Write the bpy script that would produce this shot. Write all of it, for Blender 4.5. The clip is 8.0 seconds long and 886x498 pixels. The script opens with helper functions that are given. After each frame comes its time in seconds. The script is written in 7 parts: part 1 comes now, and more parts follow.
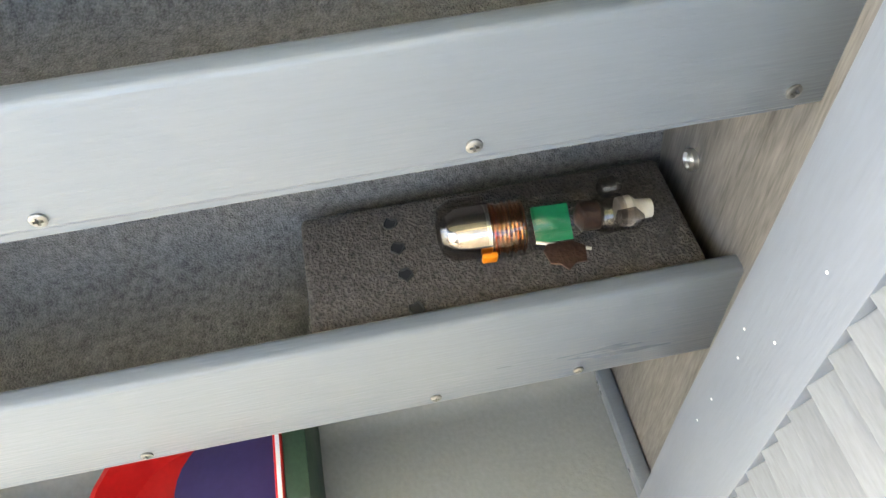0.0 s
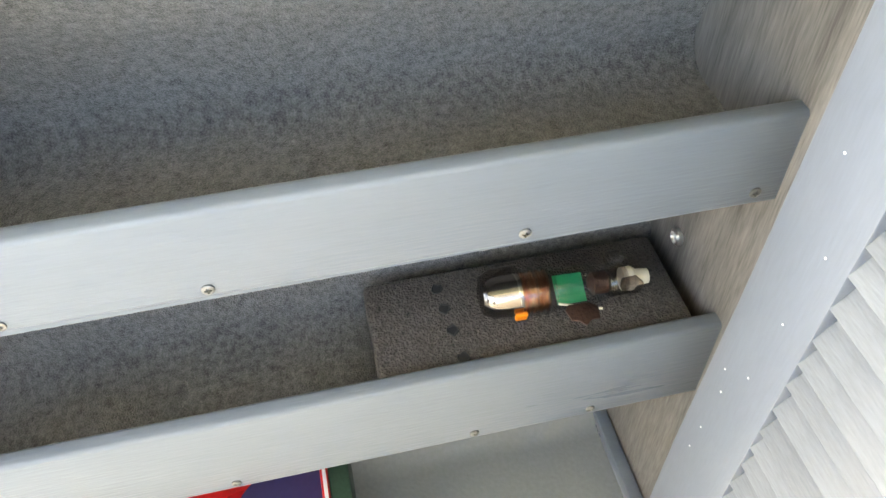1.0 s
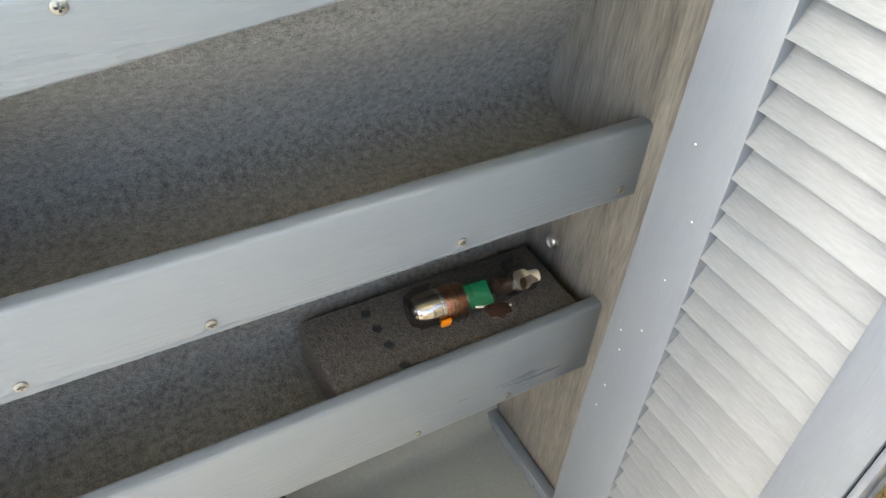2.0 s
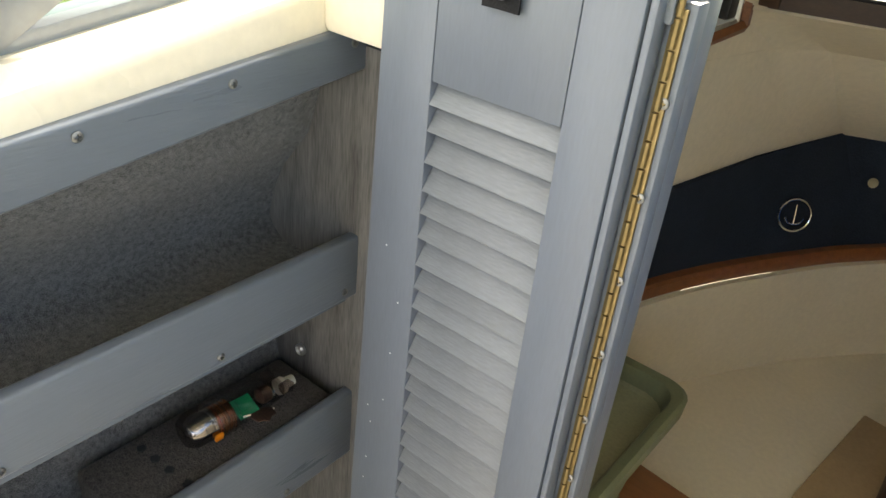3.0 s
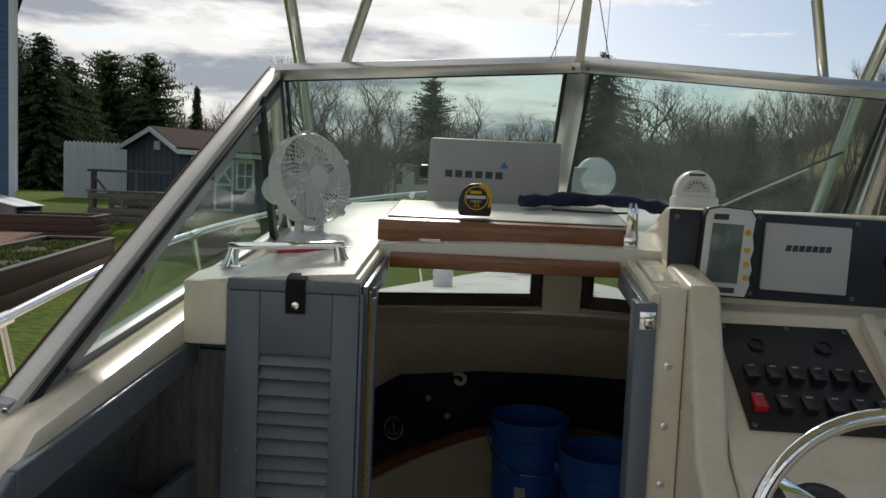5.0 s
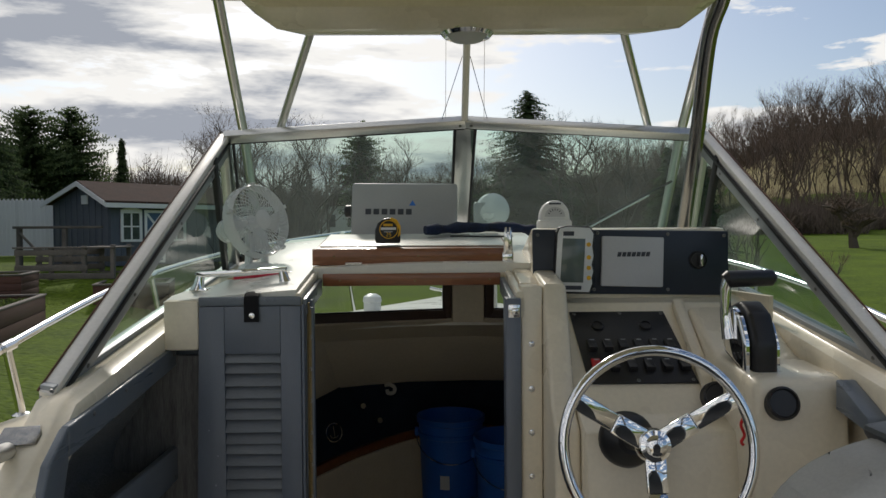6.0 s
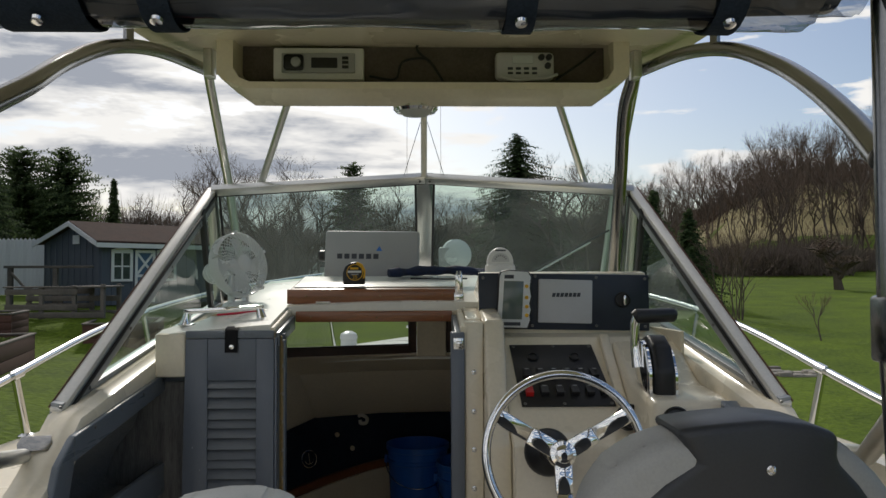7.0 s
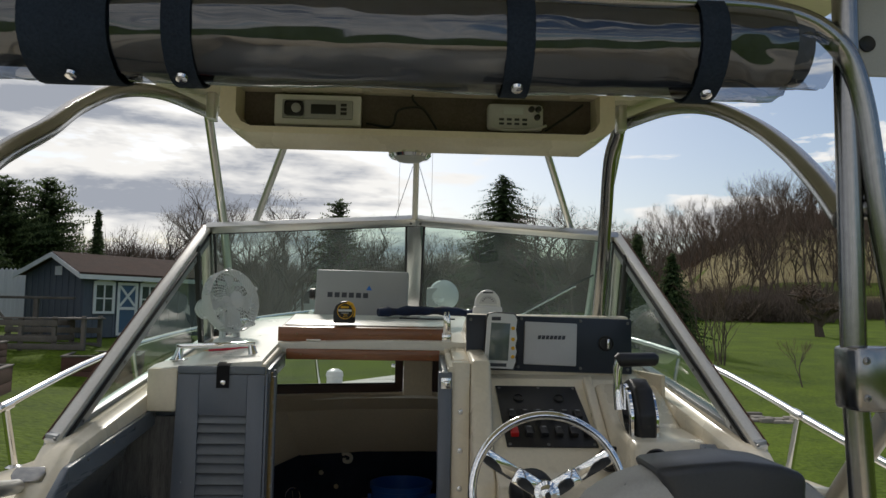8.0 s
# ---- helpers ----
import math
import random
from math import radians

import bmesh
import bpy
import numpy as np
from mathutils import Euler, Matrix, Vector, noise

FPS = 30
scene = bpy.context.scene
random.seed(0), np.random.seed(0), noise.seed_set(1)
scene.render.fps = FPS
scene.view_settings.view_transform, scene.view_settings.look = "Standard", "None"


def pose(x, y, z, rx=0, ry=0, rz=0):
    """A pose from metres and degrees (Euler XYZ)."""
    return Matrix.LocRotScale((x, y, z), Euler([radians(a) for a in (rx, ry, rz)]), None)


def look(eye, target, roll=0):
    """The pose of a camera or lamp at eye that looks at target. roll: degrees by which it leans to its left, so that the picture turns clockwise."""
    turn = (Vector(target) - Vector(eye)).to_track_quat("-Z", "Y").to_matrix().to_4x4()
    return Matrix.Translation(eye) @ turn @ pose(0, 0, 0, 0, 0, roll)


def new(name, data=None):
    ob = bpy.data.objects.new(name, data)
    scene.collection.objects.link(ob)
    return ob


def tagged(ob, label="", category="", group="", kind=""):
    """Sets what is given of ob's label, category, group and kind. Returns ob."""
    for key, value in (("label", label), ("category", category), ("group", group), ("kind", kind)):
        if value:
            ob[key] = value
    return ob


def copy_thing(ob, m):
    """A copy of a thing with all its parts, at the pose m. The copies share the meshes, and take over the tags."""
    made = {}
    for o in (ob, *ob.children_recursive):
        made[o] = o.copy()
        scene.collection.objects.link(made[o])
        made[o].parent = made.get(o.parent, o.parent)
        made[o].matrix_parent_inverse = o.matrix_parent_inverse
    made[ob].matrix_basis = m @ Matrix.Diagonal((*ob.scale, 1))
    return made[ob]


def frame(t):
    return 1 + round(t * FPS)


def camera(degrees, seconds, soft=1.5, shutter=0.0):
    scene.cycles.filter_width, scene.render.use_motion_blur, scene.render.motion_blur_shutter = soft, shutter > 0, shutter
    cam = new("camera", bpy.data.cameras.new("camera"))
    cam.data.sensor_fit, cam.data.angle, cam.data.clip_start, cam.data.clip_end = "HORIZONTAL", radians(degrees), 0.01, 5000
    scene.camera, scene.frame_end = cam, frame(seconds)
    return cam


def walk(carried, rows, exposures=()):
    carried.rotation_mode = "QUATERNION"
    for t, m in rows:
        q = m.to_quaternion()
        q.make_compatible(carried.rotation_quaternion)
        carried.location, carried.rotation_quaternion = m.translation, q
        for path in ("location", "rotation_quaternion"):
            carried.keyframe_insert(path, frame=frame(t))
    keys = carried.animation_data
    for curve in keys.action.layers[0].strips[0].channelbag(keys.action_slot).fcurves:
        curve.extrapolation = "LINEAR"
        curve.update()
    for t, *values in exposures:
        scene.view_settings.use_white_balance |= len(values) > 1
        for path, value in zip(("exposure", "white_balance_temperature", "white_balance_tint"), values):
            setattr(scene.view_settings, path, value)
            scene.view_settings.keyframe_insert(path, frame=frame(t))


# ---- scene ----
cam = camera(60.4, 8.0)
PATH = [
    (0, (-0.485, 1.854, 0.968), (-1.709, 2.028, -0.604), -3.9),
    (0.5, (-0.455, 1.827, 1.038), (-1.735, 2.048, -0.482), -2.5),
    (1, (-0.407, 1.778, 1.087), (-1.735, 2.046, -0.384), -1.6),
    (1.2, (-0.389, 1.753, 1.097), (-1.737, 2.061, -0.348), -0.9),
    (2.3, (-0.305, 1.577, 1.166), (-1.461, 2.611, -0.097), 6.3),
    (2.5, (-0.271, 1.552, 1.184), (-1.356, 2.744, 0.001), 6.8),
    (3, (-0.207, 1.532, 1.225), (-1.237, 2.914, 0.209), 6.1),
    (3.5, (-0.193, 1.47, 1.264), (-1.087, 3.062, 0.449), 6.0),
    (4, (-0.234, 1.219, 1.281), (-0.82, 3.058, 0.759), 5.5),
    (4.5, (-0.198, 0.929, 1.328), (-0.532, 2.884, 1.073), 4.6),
    (5, (-0.193, 0.628, 1.328), (-0.326, 2.618, 1.176), 2.4),
    (5.2, (-0.219, 0.511, 1.32), (-0.244, 2.508, 1.207), 1.8),
    (6.3, (-0.052, -0.009, 1.306), (-0.02, 1.99, 1.281), -0.5),
    (6.5, (-0.022, -0.09, 1.308), (0.013, 1.909, 1.305), -0.2),
    (7, (-0.009, -0.204, 1.314), (0.047, 1.794, 1.375), -0.2),
    (7.5, (-0.02, -0.246, 1.314), (0.053, 1.749, 1.423), 0.5),
    (8, (-0.028, -0.273, 1.32), (0.067, 1.718, 1.483), 1.0),
]
EXPO = [(0, 4.0, 7600, 10), (1.2, 3.92, 7600, 10), (2.3, 3.26, 7700, 10), (2.5, 3.12, 7700, 10), (3.0, 2.36, 7500, 10), (3.5, 1.50, 7300, 10), (4.0, 0.80, 6900, 10), (4.5, -0.48, 6600, 10), (5.0, -0.66, 6600, 10), (6.5, -0.70, 6600, 10), (8.0, -0.69, 6600, 10)]
walk(cam, [(t, look(eye, target, roll)) for t, eye, target, roll in PATH], EXPO)

# ---- world and sun ----
SUN_EL, SUN_AZ = 37.0, -12.0  # azimuth from +y, to the right
world = bpy.data.worlds.new("sky_world")
scene.world = world
world.use_nodes = True
wn, wl = world.node_tree.nodes, world.node_tree.links
wn.clear()
w_out = wn.new("ShaderNodeOutputWorld")
w_bg = wn.new("ShaderNodeBackground")
w_bg.inputs["Strength"].default_value = 0.1
w_sky = wn.new("ShaderNodeTexSky")
w_sky.sky_type = "NISHITA"
w_sky.sun_disc = False
w_sky.sun_elevation = radians(SUN_EL)
w_sky.sun_rotation = radians(SUN_AZ)
w_sky.air_density, w_sky.dust_density, w_sky.ozone_density = 1.0, 1.5, 1.0
w_tc = wn.new("ShaderNodeTexCoord")
w_map = wn.new("ShaderNodeMapping")
w_map.inputs["Scale"].default_value = (1.0, 1.0, 4.6)
w_n = wn.new("ShaderNodeTexNoise")
w_n.inputs["Scale"].default_value = 3.6
w_n.inputs["Detail"].default_value = 7
w_n.inputs["Roughness"].default_value = 0.6
w_n.inputs["Distortion"].default_value = 0.15
w_r = wn.new("ShaderNodeValToRGB")
w_r.color_ramp.elements[0].position, w_r.color_ramp.elements[1].position = 0.455, 0.50
w_n2 = wn.new("ShaderNodeTexNoise")
w_n2.inputs["Scale"].default_value = 5.2
w_n2.inputs["Detail"].default_value = 6
w_r2 = wn.new("ShaderNodeValToRGB")
w_r2.color_ramp.elements[0].position, w_r2.color_ramp.elements[1].position = 0.51, 0.62
w_r2.color_ramp.elements[0].color = (15.0, 14.9, 14.6, 1)
w_r2.color_ramp.elements[1].color = (5.8, 6.3, 7.3, 1)
w_sx = wn.new("ShaderNodeSeparateXYZ")
w_sh = wn.new("ShaderNodeMath")
w_sh.operation = "MULTIPLY_ADD"  # fewer clouds to the east
w_sh.inputs[1].default_value = -0.19
w_av = wn.new("ShaderNodeMixRGB")
w_av.inputs["Fac"].default_value = 0.2
w_mix = wn.new("ShaderNodeMixRGB")
wl.new(w_tc.outputs["Generated"], w_map.inputs["Vector"])
wl.new(w_map.outputs["Vector"], w_n.inputs["Vector"])
wl.new(w_map.outputs["Vector"], w_n2.inputs["Vector"])
wl.new(w_tc.outputs["Generated"], w_sx.inputs[0])
wl.new(w_sx.outputs["X"], w_sh.inputs[0])
wl.new(w_n.outputs["Fac"], w_sh.inputs[2])
wl.new(w_sh.outputs[0], w_r.inputs["Fac"])
wl.new(w_sh.outputs[0], w_av.inputs["Color1"])
wl.new(w_n2.outputs["Fac"], w_av.inputs["Color2"])
wl.new(w_av.outputs["Color"], w_r2.inputs["Fac"])
wl.new(w_r.outputs["Color"], w_mix.inputs["Fac"])
w_blue = wn.new("ShaderNodeMixRGB")
w_blue.blend_type = "MULTIPLY"
w_blue.inputs["Fac"].default_value = 1.0
w_blue.inputs["Color2"].default_value = (1.4, 1.45, 1.52, 1)
wl.new(w_sky.outputs["Color"], w_blue.inputs["Color1"])
wl.new(w_blue.outputs["Color"], w_mix.inputs["Color1"])
wl.new(w_r2.outputs["Color"], w_mix.inputs["Color2"])
wl.new(w_mix.outputs["Color"], w_bg.inputs["Color"])
wl.new(w_bg.outputs["Background"], w_out.inputs["Surface"])

sun = new("sun", bpy.data.lights.new("sun", "SUN"))
sun.data.energy, sun.data.angle, sun.data.color = 3.3, radians(6), (1.0, 0.95, 0.87)
_az, _el = radians(SUN_AZ), radians(SUN_EL)
sun.matrix_world = look((0, 0, 0), (-math.sin(_az) * math.cos(_el), -math.cos(_az) * math.cos(_el), -math.sin(_el)))


# ---- materials ----
def mat(name, color, rough=0.5, metal=0.0, var=0.12, scale=8.0, fine=120.0, bump=0.1, stretch=(1, 1, 1), color2=None,
        coat=0.0, spec=0.5, trans=0.0, ior=1.45, alpha=1.0, rvar=0.12, island=0.0, obj=0.0, dist=0.002, sheen=0.0):
    """A surface with colour variation at two scales, varied gloss and a fine relief."""
    m = bpy.data.materials.new(name)
    m.use_nodes = True
    n, l = m.node_tree.nodes, m.node_tree.links
    p = n["Principled BSDF"]
    tc, mp = n.new("ShaderNodeTexCoord"), n.new("ShaderNodeMapping")
    mp.inputs["Scale"].default_value = stretch
    l.new(tc.outputs["Object"], mp.inputs["Vector"])
    a, b = n.new("ShaderNodeTexNoise"), n.new("ShaderNodeTexNoise")
    a.inputs["Scale"].default_value, a.inputs["Detail"].default_value = scale, 5
    b.inputs["Scale"].default_value, b.inputs["Detail"].default_value = fine, 3
    l.new(mp.outputs["Vector"], a.inputs["Vector"])
    l.new(mp.outputs["Vector"], b.inputs["Vector"])
    add = n.new("ShaderNodeMath")
    add.operation = "ADD"
    l.new(a.outputs["Fac"], add.inputs[0])
    l.new(b.outputs["Fac"], add.inputs[1])
    half = n.new("ShaderNodeMath")
    half.operation = "MULTIPLY"
    half.inputs[1].default_value = 0.5
    l.new(add.outputs[0], half.inputs[0])
    last = half
    for flag, src in ((island, "ShaderNodeNewGeometry"), (obj, "ShaderNodeObjectInfo")):
        if flag:
            g = n.new(src)
            ma = n.new("ShaderNodeMath")
            ma.operation = "MULTIPLY_ADD"
            ma.inputs[1].default_value = flag
            ma.inputs[2].default_value = -flag / 2
            l.new(g.outputs["Random Per Island" if src.endswith("Geometry") else "Random"], ma.inputs[0])
            ad = n.new("ShaderNodeMath")
            ad.operation = "ADD"
            l.new(last.outputs[0], ad.inputs[0])
            l.new(ma.outputs[0], ad.inputs[1])
            last = ad
    ramp = n.new("ShaderNodeValToRGB")
    ramp.color_ramp.elements[0].position, ramp.color_ramp.elements[1].position = 0.3, 0.7
    dark = [c * (1 - var) for c in color]
    lite = list(color2) if color2 else [min(1, c * (1 + var)) for c in color]
    ramp.color_ramp.elements[0].color, ramp.color_ramp.elements[1].color = (*dark, 1), (*lite, 1)
    l.new(last.outputs[0], ramp.inputs["Fac"])
    l.new(ramp.outputs["Color"], p.inputs["Base Color"])
    rr = n.new("ShaderNodeMapRange")
    rr.inputs["To Min"].default_value = max(0.02, rough - rvar)
    rr.inputs["To Max"].default_value = min(1.0, rough + rvar)
    l.new(a.outputs["Fac"], rr.inputs["Value"])
    l.new(rr.outputs["Result"], p.inputs["Roughness"])
    if bump:
        bp = n.new("ShaderNodeBump")
        bp.inputs["Strength"].default_value = bump
        bp.inputs["Distance"].default_value = dist
        l.new(b.outputs["Fac"], bp.inputs["Height"])
        l.new(bp.outputs["Normal"], p.inputs["Normal"])
    p.inputs["Metallic"].default_value = metal
    p.inputs["Coat Weight"].default_value = coat
    p.inputs["Coat Roughness"].default_value = 0.08
    p.inputs["Specular IOR Level"].default_value = spec
    p.inputs["Transmission Weight"].default_value = trans
    p.inputs["IOR"].default_value = ior
    p.inputs["Alpha"].default_value = alpha
    p.inputs["Sheen Weight"].default_value = sheen
    return m


def glass(name, tint=(0.9, 0.95, 0.93), gloss=0.1, rough=0.02, film=0.0):
    """A thin clear sheet: straight-through light with a thin sky reflection."""
    m = bpy.data.materials.new(name)
    m.use_nodes = True
    n, l = m.node_tree.nodes, m.node_tree.links
    n.clear()
    out, mix = n.new("ShaderNodeOutputMaterial"), n.new("ShaderNodeMixShader")
    tr, gl = n.new("ShaderNodeBsdfTransparent"), n.new("ShaderNodeBsdfGlossy")
    lw, pw, fr = n.new("ShaderNodeLayerWeight"), n.new("ShaderNodeMath"), n.new("ShaderNodeMath")
    lw.inputs["Blend"].default_value = 0.5
    pw.operation, fr.operation = "POWER", "MULTIPLY_ADD"
    pw.inputs[1].default_value = 5.0
    fr.inputs[1].default_value, fr.inputs[2].default_value = 0.8, 0.6 * gloss
    l.new(lw.outputs["Facing"], pw.inputs[0])
    l.new(pw.outputs[0], fr.inputs[0])
    nz = n.new("ShaderNodeTexNoise")
    nz.inputs["Scale"].default_value, nz.inputs["Detail"].default_value = 5.0, 6
    rp = n.new("ShaderNodeValToRGB")
    rp.color_ramp.elements[0].color = (*[c * 0.93 for c in tint], 1)
    rp.color_ramp.elements[1].color = (*tint, 1)
    l.new(nz.outputs["Fac"], rp.inputs["Fac"])
    l.new(rp.outputs["Color"], tr.inputs["Color"])
    gl.inputs["Roughness"].default_value = rough
    l.new(fr.outputs[0], mix.inputs["Fac"])
    l.new(tr.outputs[0], mix.inputs[1])
    l.new(gl.outputs[0], mix.inputs[2])
    last = mix
    if film:  # a thin film of dust that scatters some light
        tl, df, fm = n.new("ShaderNodeBsdfTranslucent"), n.new("ShaderNodeMixShader"), n.new("ShaderNodeMath")
        tl.inputs["Color"].default_value = (0.62, 0.74, 0.68, 1)
        fm.operation = "MULTIPLY"
        fm.inputs[1].default_value = 2 * film
        l.new(nz.outputs["Fac"], fm.inputs[0])
        l.new(fm.outputs[0], df.inputs["Fac"])
        l.new(mix.outputs[0], df.inputs[1])
        l.new(tl.outputs[0], df.inputs[2])
        last = df
    l.new(last.outputs[0], out.inputs["Surface"])
    return m


M_GREY = mat("grey_blue_paint", (0.14, 0.163, 0.195), 0.30, 0, 0.05, 5, 60, 0.5, (7, 0.6, 7), rvar=0.10, dist=0.0009)
M_GREYV = mat("grey_blue_paint_upright", (0.135, 0.155, 0.19), 0.36, 0, 0.07, 5, 60, 0.35, (6, 6, 0.8), rvar=0.1, dist=0.0006)
M_SLAT = mat("grey_slat_paint", (0.16, 0.175, 0.195), 0.4, 0, 0.16, 9, 70, 0.6, (1.2, 8, 8), obj=0.2, dist=0.0006)
M_CREAM = mat("cream_gelcoat", (0.80, 0.725, 0.58), 0.28, 0, 0.06, 3, 90, 0.06, coat=0.25)
M_DECK = mat("white_gelcoat", (0.80, 0.79, 0.73), 0.3, 0, 0.05, 4, 150, 0.08, coat=0.2)
M_LINER = mat("cream_cabin_liner", (0.78, 0.70, 0.55), 0.55, 0, 0.08, 4, 80, 0.12)
M_CARPET = mat("grey_carpet", (0.11, 0.112, 0.112), 0.95, 0, 0.65, 150, 620, 1.0, (1, 1, 1), (0.24, 0.24, 0.235), rvar=0.04, spec=0.15, dist=0.003, sheen=0.2)
M_FOAM = mat("charcoal_foam", (0.075, 0.066, 0.061), 0.7, 0, 0.65, 190, 400, 1.0, color2=(0.16, 0.142, 0.13), spec=0.35, dist=0.007)
M_WOODL = mat("grey_wood_laminate", (0.125, 0.121, 0.116), 0.5, 0, 0.5, 9, 60, 0.25, (9, 9, 0.7), color2=(0.215, 0.207, 0.197), dist=0.0005)
M_TEAK = mat("varnished_teak", (0.23, 0.085, 0.033), 0.35, 0, 0.3, 7, 45, 0.15, (0.8, 9, 9), coat=0.4, dist=0.0005)
M_TEAKP = mat("teak_plywood", (0.32, 0.13, 0.05), 0.45, 0, 0.2, 7, 45, 0.1, (0.8, 9, 9), coat=0.2, dist=0.0005)
M_ALU = mat("anodised_aluminium", (0.62, 0.62, 0.60), 0.33, 1.0, 0.08, 6, 140, 0.1, rvar=0.1, dist=0.0004)
# the frame's aluminium again, base colour darkened for the shade on backlit tubes
M_ALUSHADE = mat("shaded_aluminium_tube", (0.30, 0.30, 0.30), 0.22, 1.0, 0.12, 6, 140, 0.1, rvar=0.1, dist=0.0004)
M_ZINC = mat("dull_zinc_screw", (0.26, 0.26, 0.255), 0.45, 0.9, 0.25, 60, 300, 0.1)
M_RAILG = mat("grey_coated_rail", (0.30, 0.32, 0.345), 0.38, 0.2, 0.10, 6, 120, 0.1, rvar=0.1, dist=0.0004)
M_TEAKD = mat("dark_stained_teak", (0.045, 0.022, 0.014), 0.5, 0, 0.4, 7, 45, 0.15, (0.8, 9, 9), dist=0.0005)
M_ALUW = mat("white_coated_aluminium", (0.76, 0.74, 0.71), 0.4, 0.05, 0.08, 9, 140, 0.1)
M_STEEL = mat("polished_steel", (0.72, 0.72, 0.72), 0.12, 1.0, 0.05, 6, 60, 0.0, rvar=0.06)
M_CHROME = mat("chrome", (0.85, 0.85, 0.85), 0.05, 1.0, 0.03, 6, 60, 0.0, rvar=0.03)
M_BRASS = mat("worn_brass", (0.27, 0.20, 0.095), 0.5, 1.0, 0.25, 20, 90, 0.1)
M_RUBBER = mat("black_rubber", (0.015, 0.016, 0.018), 0.55, 0, 0.2, 12, 90, 0.1)
M_BLACK = mat("black_plastic", (0.02, 0.02, 0.022), 0.38, 0, 0.15, 12, 200, 0.15)
M_NAVYP = mat("navy_panel", (0.022, 0.030, 0.048), 0.4, 0, 0.25, 12, 500, 0.3, dist=0.0006)
M_NAVYF = mat("navy_fabric", (0.018, 0.026, 0.042), 0.9, 0, 0.4, 10, 260, 0.8, spec=0.2, dist=0.002)
M_ROLLF = mat("blue_black_cloth", (0.008, 0.01, 0.02), 0.8, 0, 0.5, 24, 240, 0.8, color2=(0.012, 0.028, 0.09), dist=0.002)
M_WEB = mat("black_webbing", (0.012, 0.012, 0.014), 0.8, 0, 0.3, 20, 500, 0.8, spec=0.25, dist=0.001)
M_BLUE = mat("blue_plastic", (0.012, 0.10, 0.42), 0.42, 0, 0.15, 8, 120, 0.1)
M_BIN = mat("sage_green_plastic", (0.20, 0.22, 0.13), 0.5, 0, 0.12, 8, 160, 0.12)
# bin plastic made paler to carry the light falling inside the bin
M_BINLIT = mat("lit_sage_plastic", (0.30, 0.30, 0.19), 0.5, 0, 0.15, 8, 160, 0.12)
M_WHITEP = mat("white_plastic", (0.74, 0.75, 0.75), 0.35, 0, 0.05, 9, 120, 0.05)
M_FAN = mat("clear_white_plastic", (0.82, 0.85, 0.87), 0.25, 0, 0.04, 9, 120, 0.05, trans=0.25)
M_GREYP = mat("light_grey_plastic", (0.36, 0.37, 0.38), 0.45, 0, 0.06, 9, 300, 0.1)
M_CARD = mat("grey_cover_card", (0.55, 0.56, 0.58), 0.5, 0, 0.05, 9, 300, 0.08)
M_LCD = mat("lcd_glass", (0.13, 0.16, 0.15), 0.12, 0, 0.05, 4, 60, 0.0, spec=0.6)
M_DARKTXT = mat("dark_print", (0.05, 0.055, 0.07), 0.5, 0, 0.1)
M_BLUETXT = mat("blue_print", (0.03, 0.16, 0.55), 0.5, 0, 0.1)
M_YELLOW = mat("yellow_plastic", (0.75, 0.42, 0.02), 0.4, 0, 0.1)
M_RED = mat("red_plastic", (0.55, 0.02, 0.02), 0.35, 0, 0.12)
M_PURPLE = mat("purple_plastic", (0.03, 0.022, 0.09), 0.4, 0, 0.15)
M_GREEN = mat("green_circuit_board", (0.0, 0.26, 0.11), 0.4, 0, 0.15, 30, 300, 0.1)
M_DKGREEN = mat("dark_green_card", (0.02, 0.05, 0.03), 0.5, 0, 0.35, 30, 200, 0.1)
M_COPPER = mat("copper_foil", (0.75, 0.30, 0.10), 0.22, 1.0, 0.2, 30, 200, 0.1)
M_ORANGE = mat("orange_plastic", (0.75, 0.22, 0.01), 0.4, 0, 0.1)
M_RUST = mat("brown_corroded_metal", (0.055, 0.028, 0.02), 0.55, 0.5, 0.5, 60, 300, 0.4)
M_SMOKE = glass("smoked_clear_plastic", (0.62, 0.58, 0.56), 0.16, 0.05)
M_CLEARP = glass("clear_plastic", (0.92, 0.92, 0.92), 0.11, 0.03)
M_CLEARB = glass("crumpled_clear_film", (0.8, 0.82, 0.84), 0.4, 0.12)
M_MILKY = mat("milky_plastic", (0.6, 0.58, 0.5), 0.4, 0, 0.1)
M_GLASS = glass("green_tint_glass", (0.58, 0.71, 0.65), 0.07, film=0.032)
M_CGLASS = glass("cabin_glass", (0.8, 0.86, 0.84), 0.09)
M_VINYL = glass("clear_vinyl", (0.55, 0.59, 0.65), 0.2, 0.05)
M_SEATD = mat("charcoal_vinyl", (0.034, 0.037, 0.043), 0.42, 0, 0.15, 6, 260, 0.25, dist=0.0008)
M_SEATL = mat("light_grey_vinyl", (0.37, 0.37, 0.36), 0.5, 0, 0.1, 6, 260, 0.25, dist=0.0008)
M_SEATW = mat("pale_grey_vinyl", (0.60, 0.60, 0.585), 0.42, 0, 0.1, 6, 260, 0.25, dist=0.0008)
M_FLOORG = mat("grey_floor_paint", (0.20, 0.215, 0.22), 0.55, 0, 0.12, 7, 160, 0.2)
M_PENCIL = mat("red_pencil_paint", (0.60, 0.03, 0.07), 0.35, 0, 0.1)
M_WOODN = mat("bare_pencil_wood", (0.60, 0.40, 0.22), 0.6, 0, 0.1)
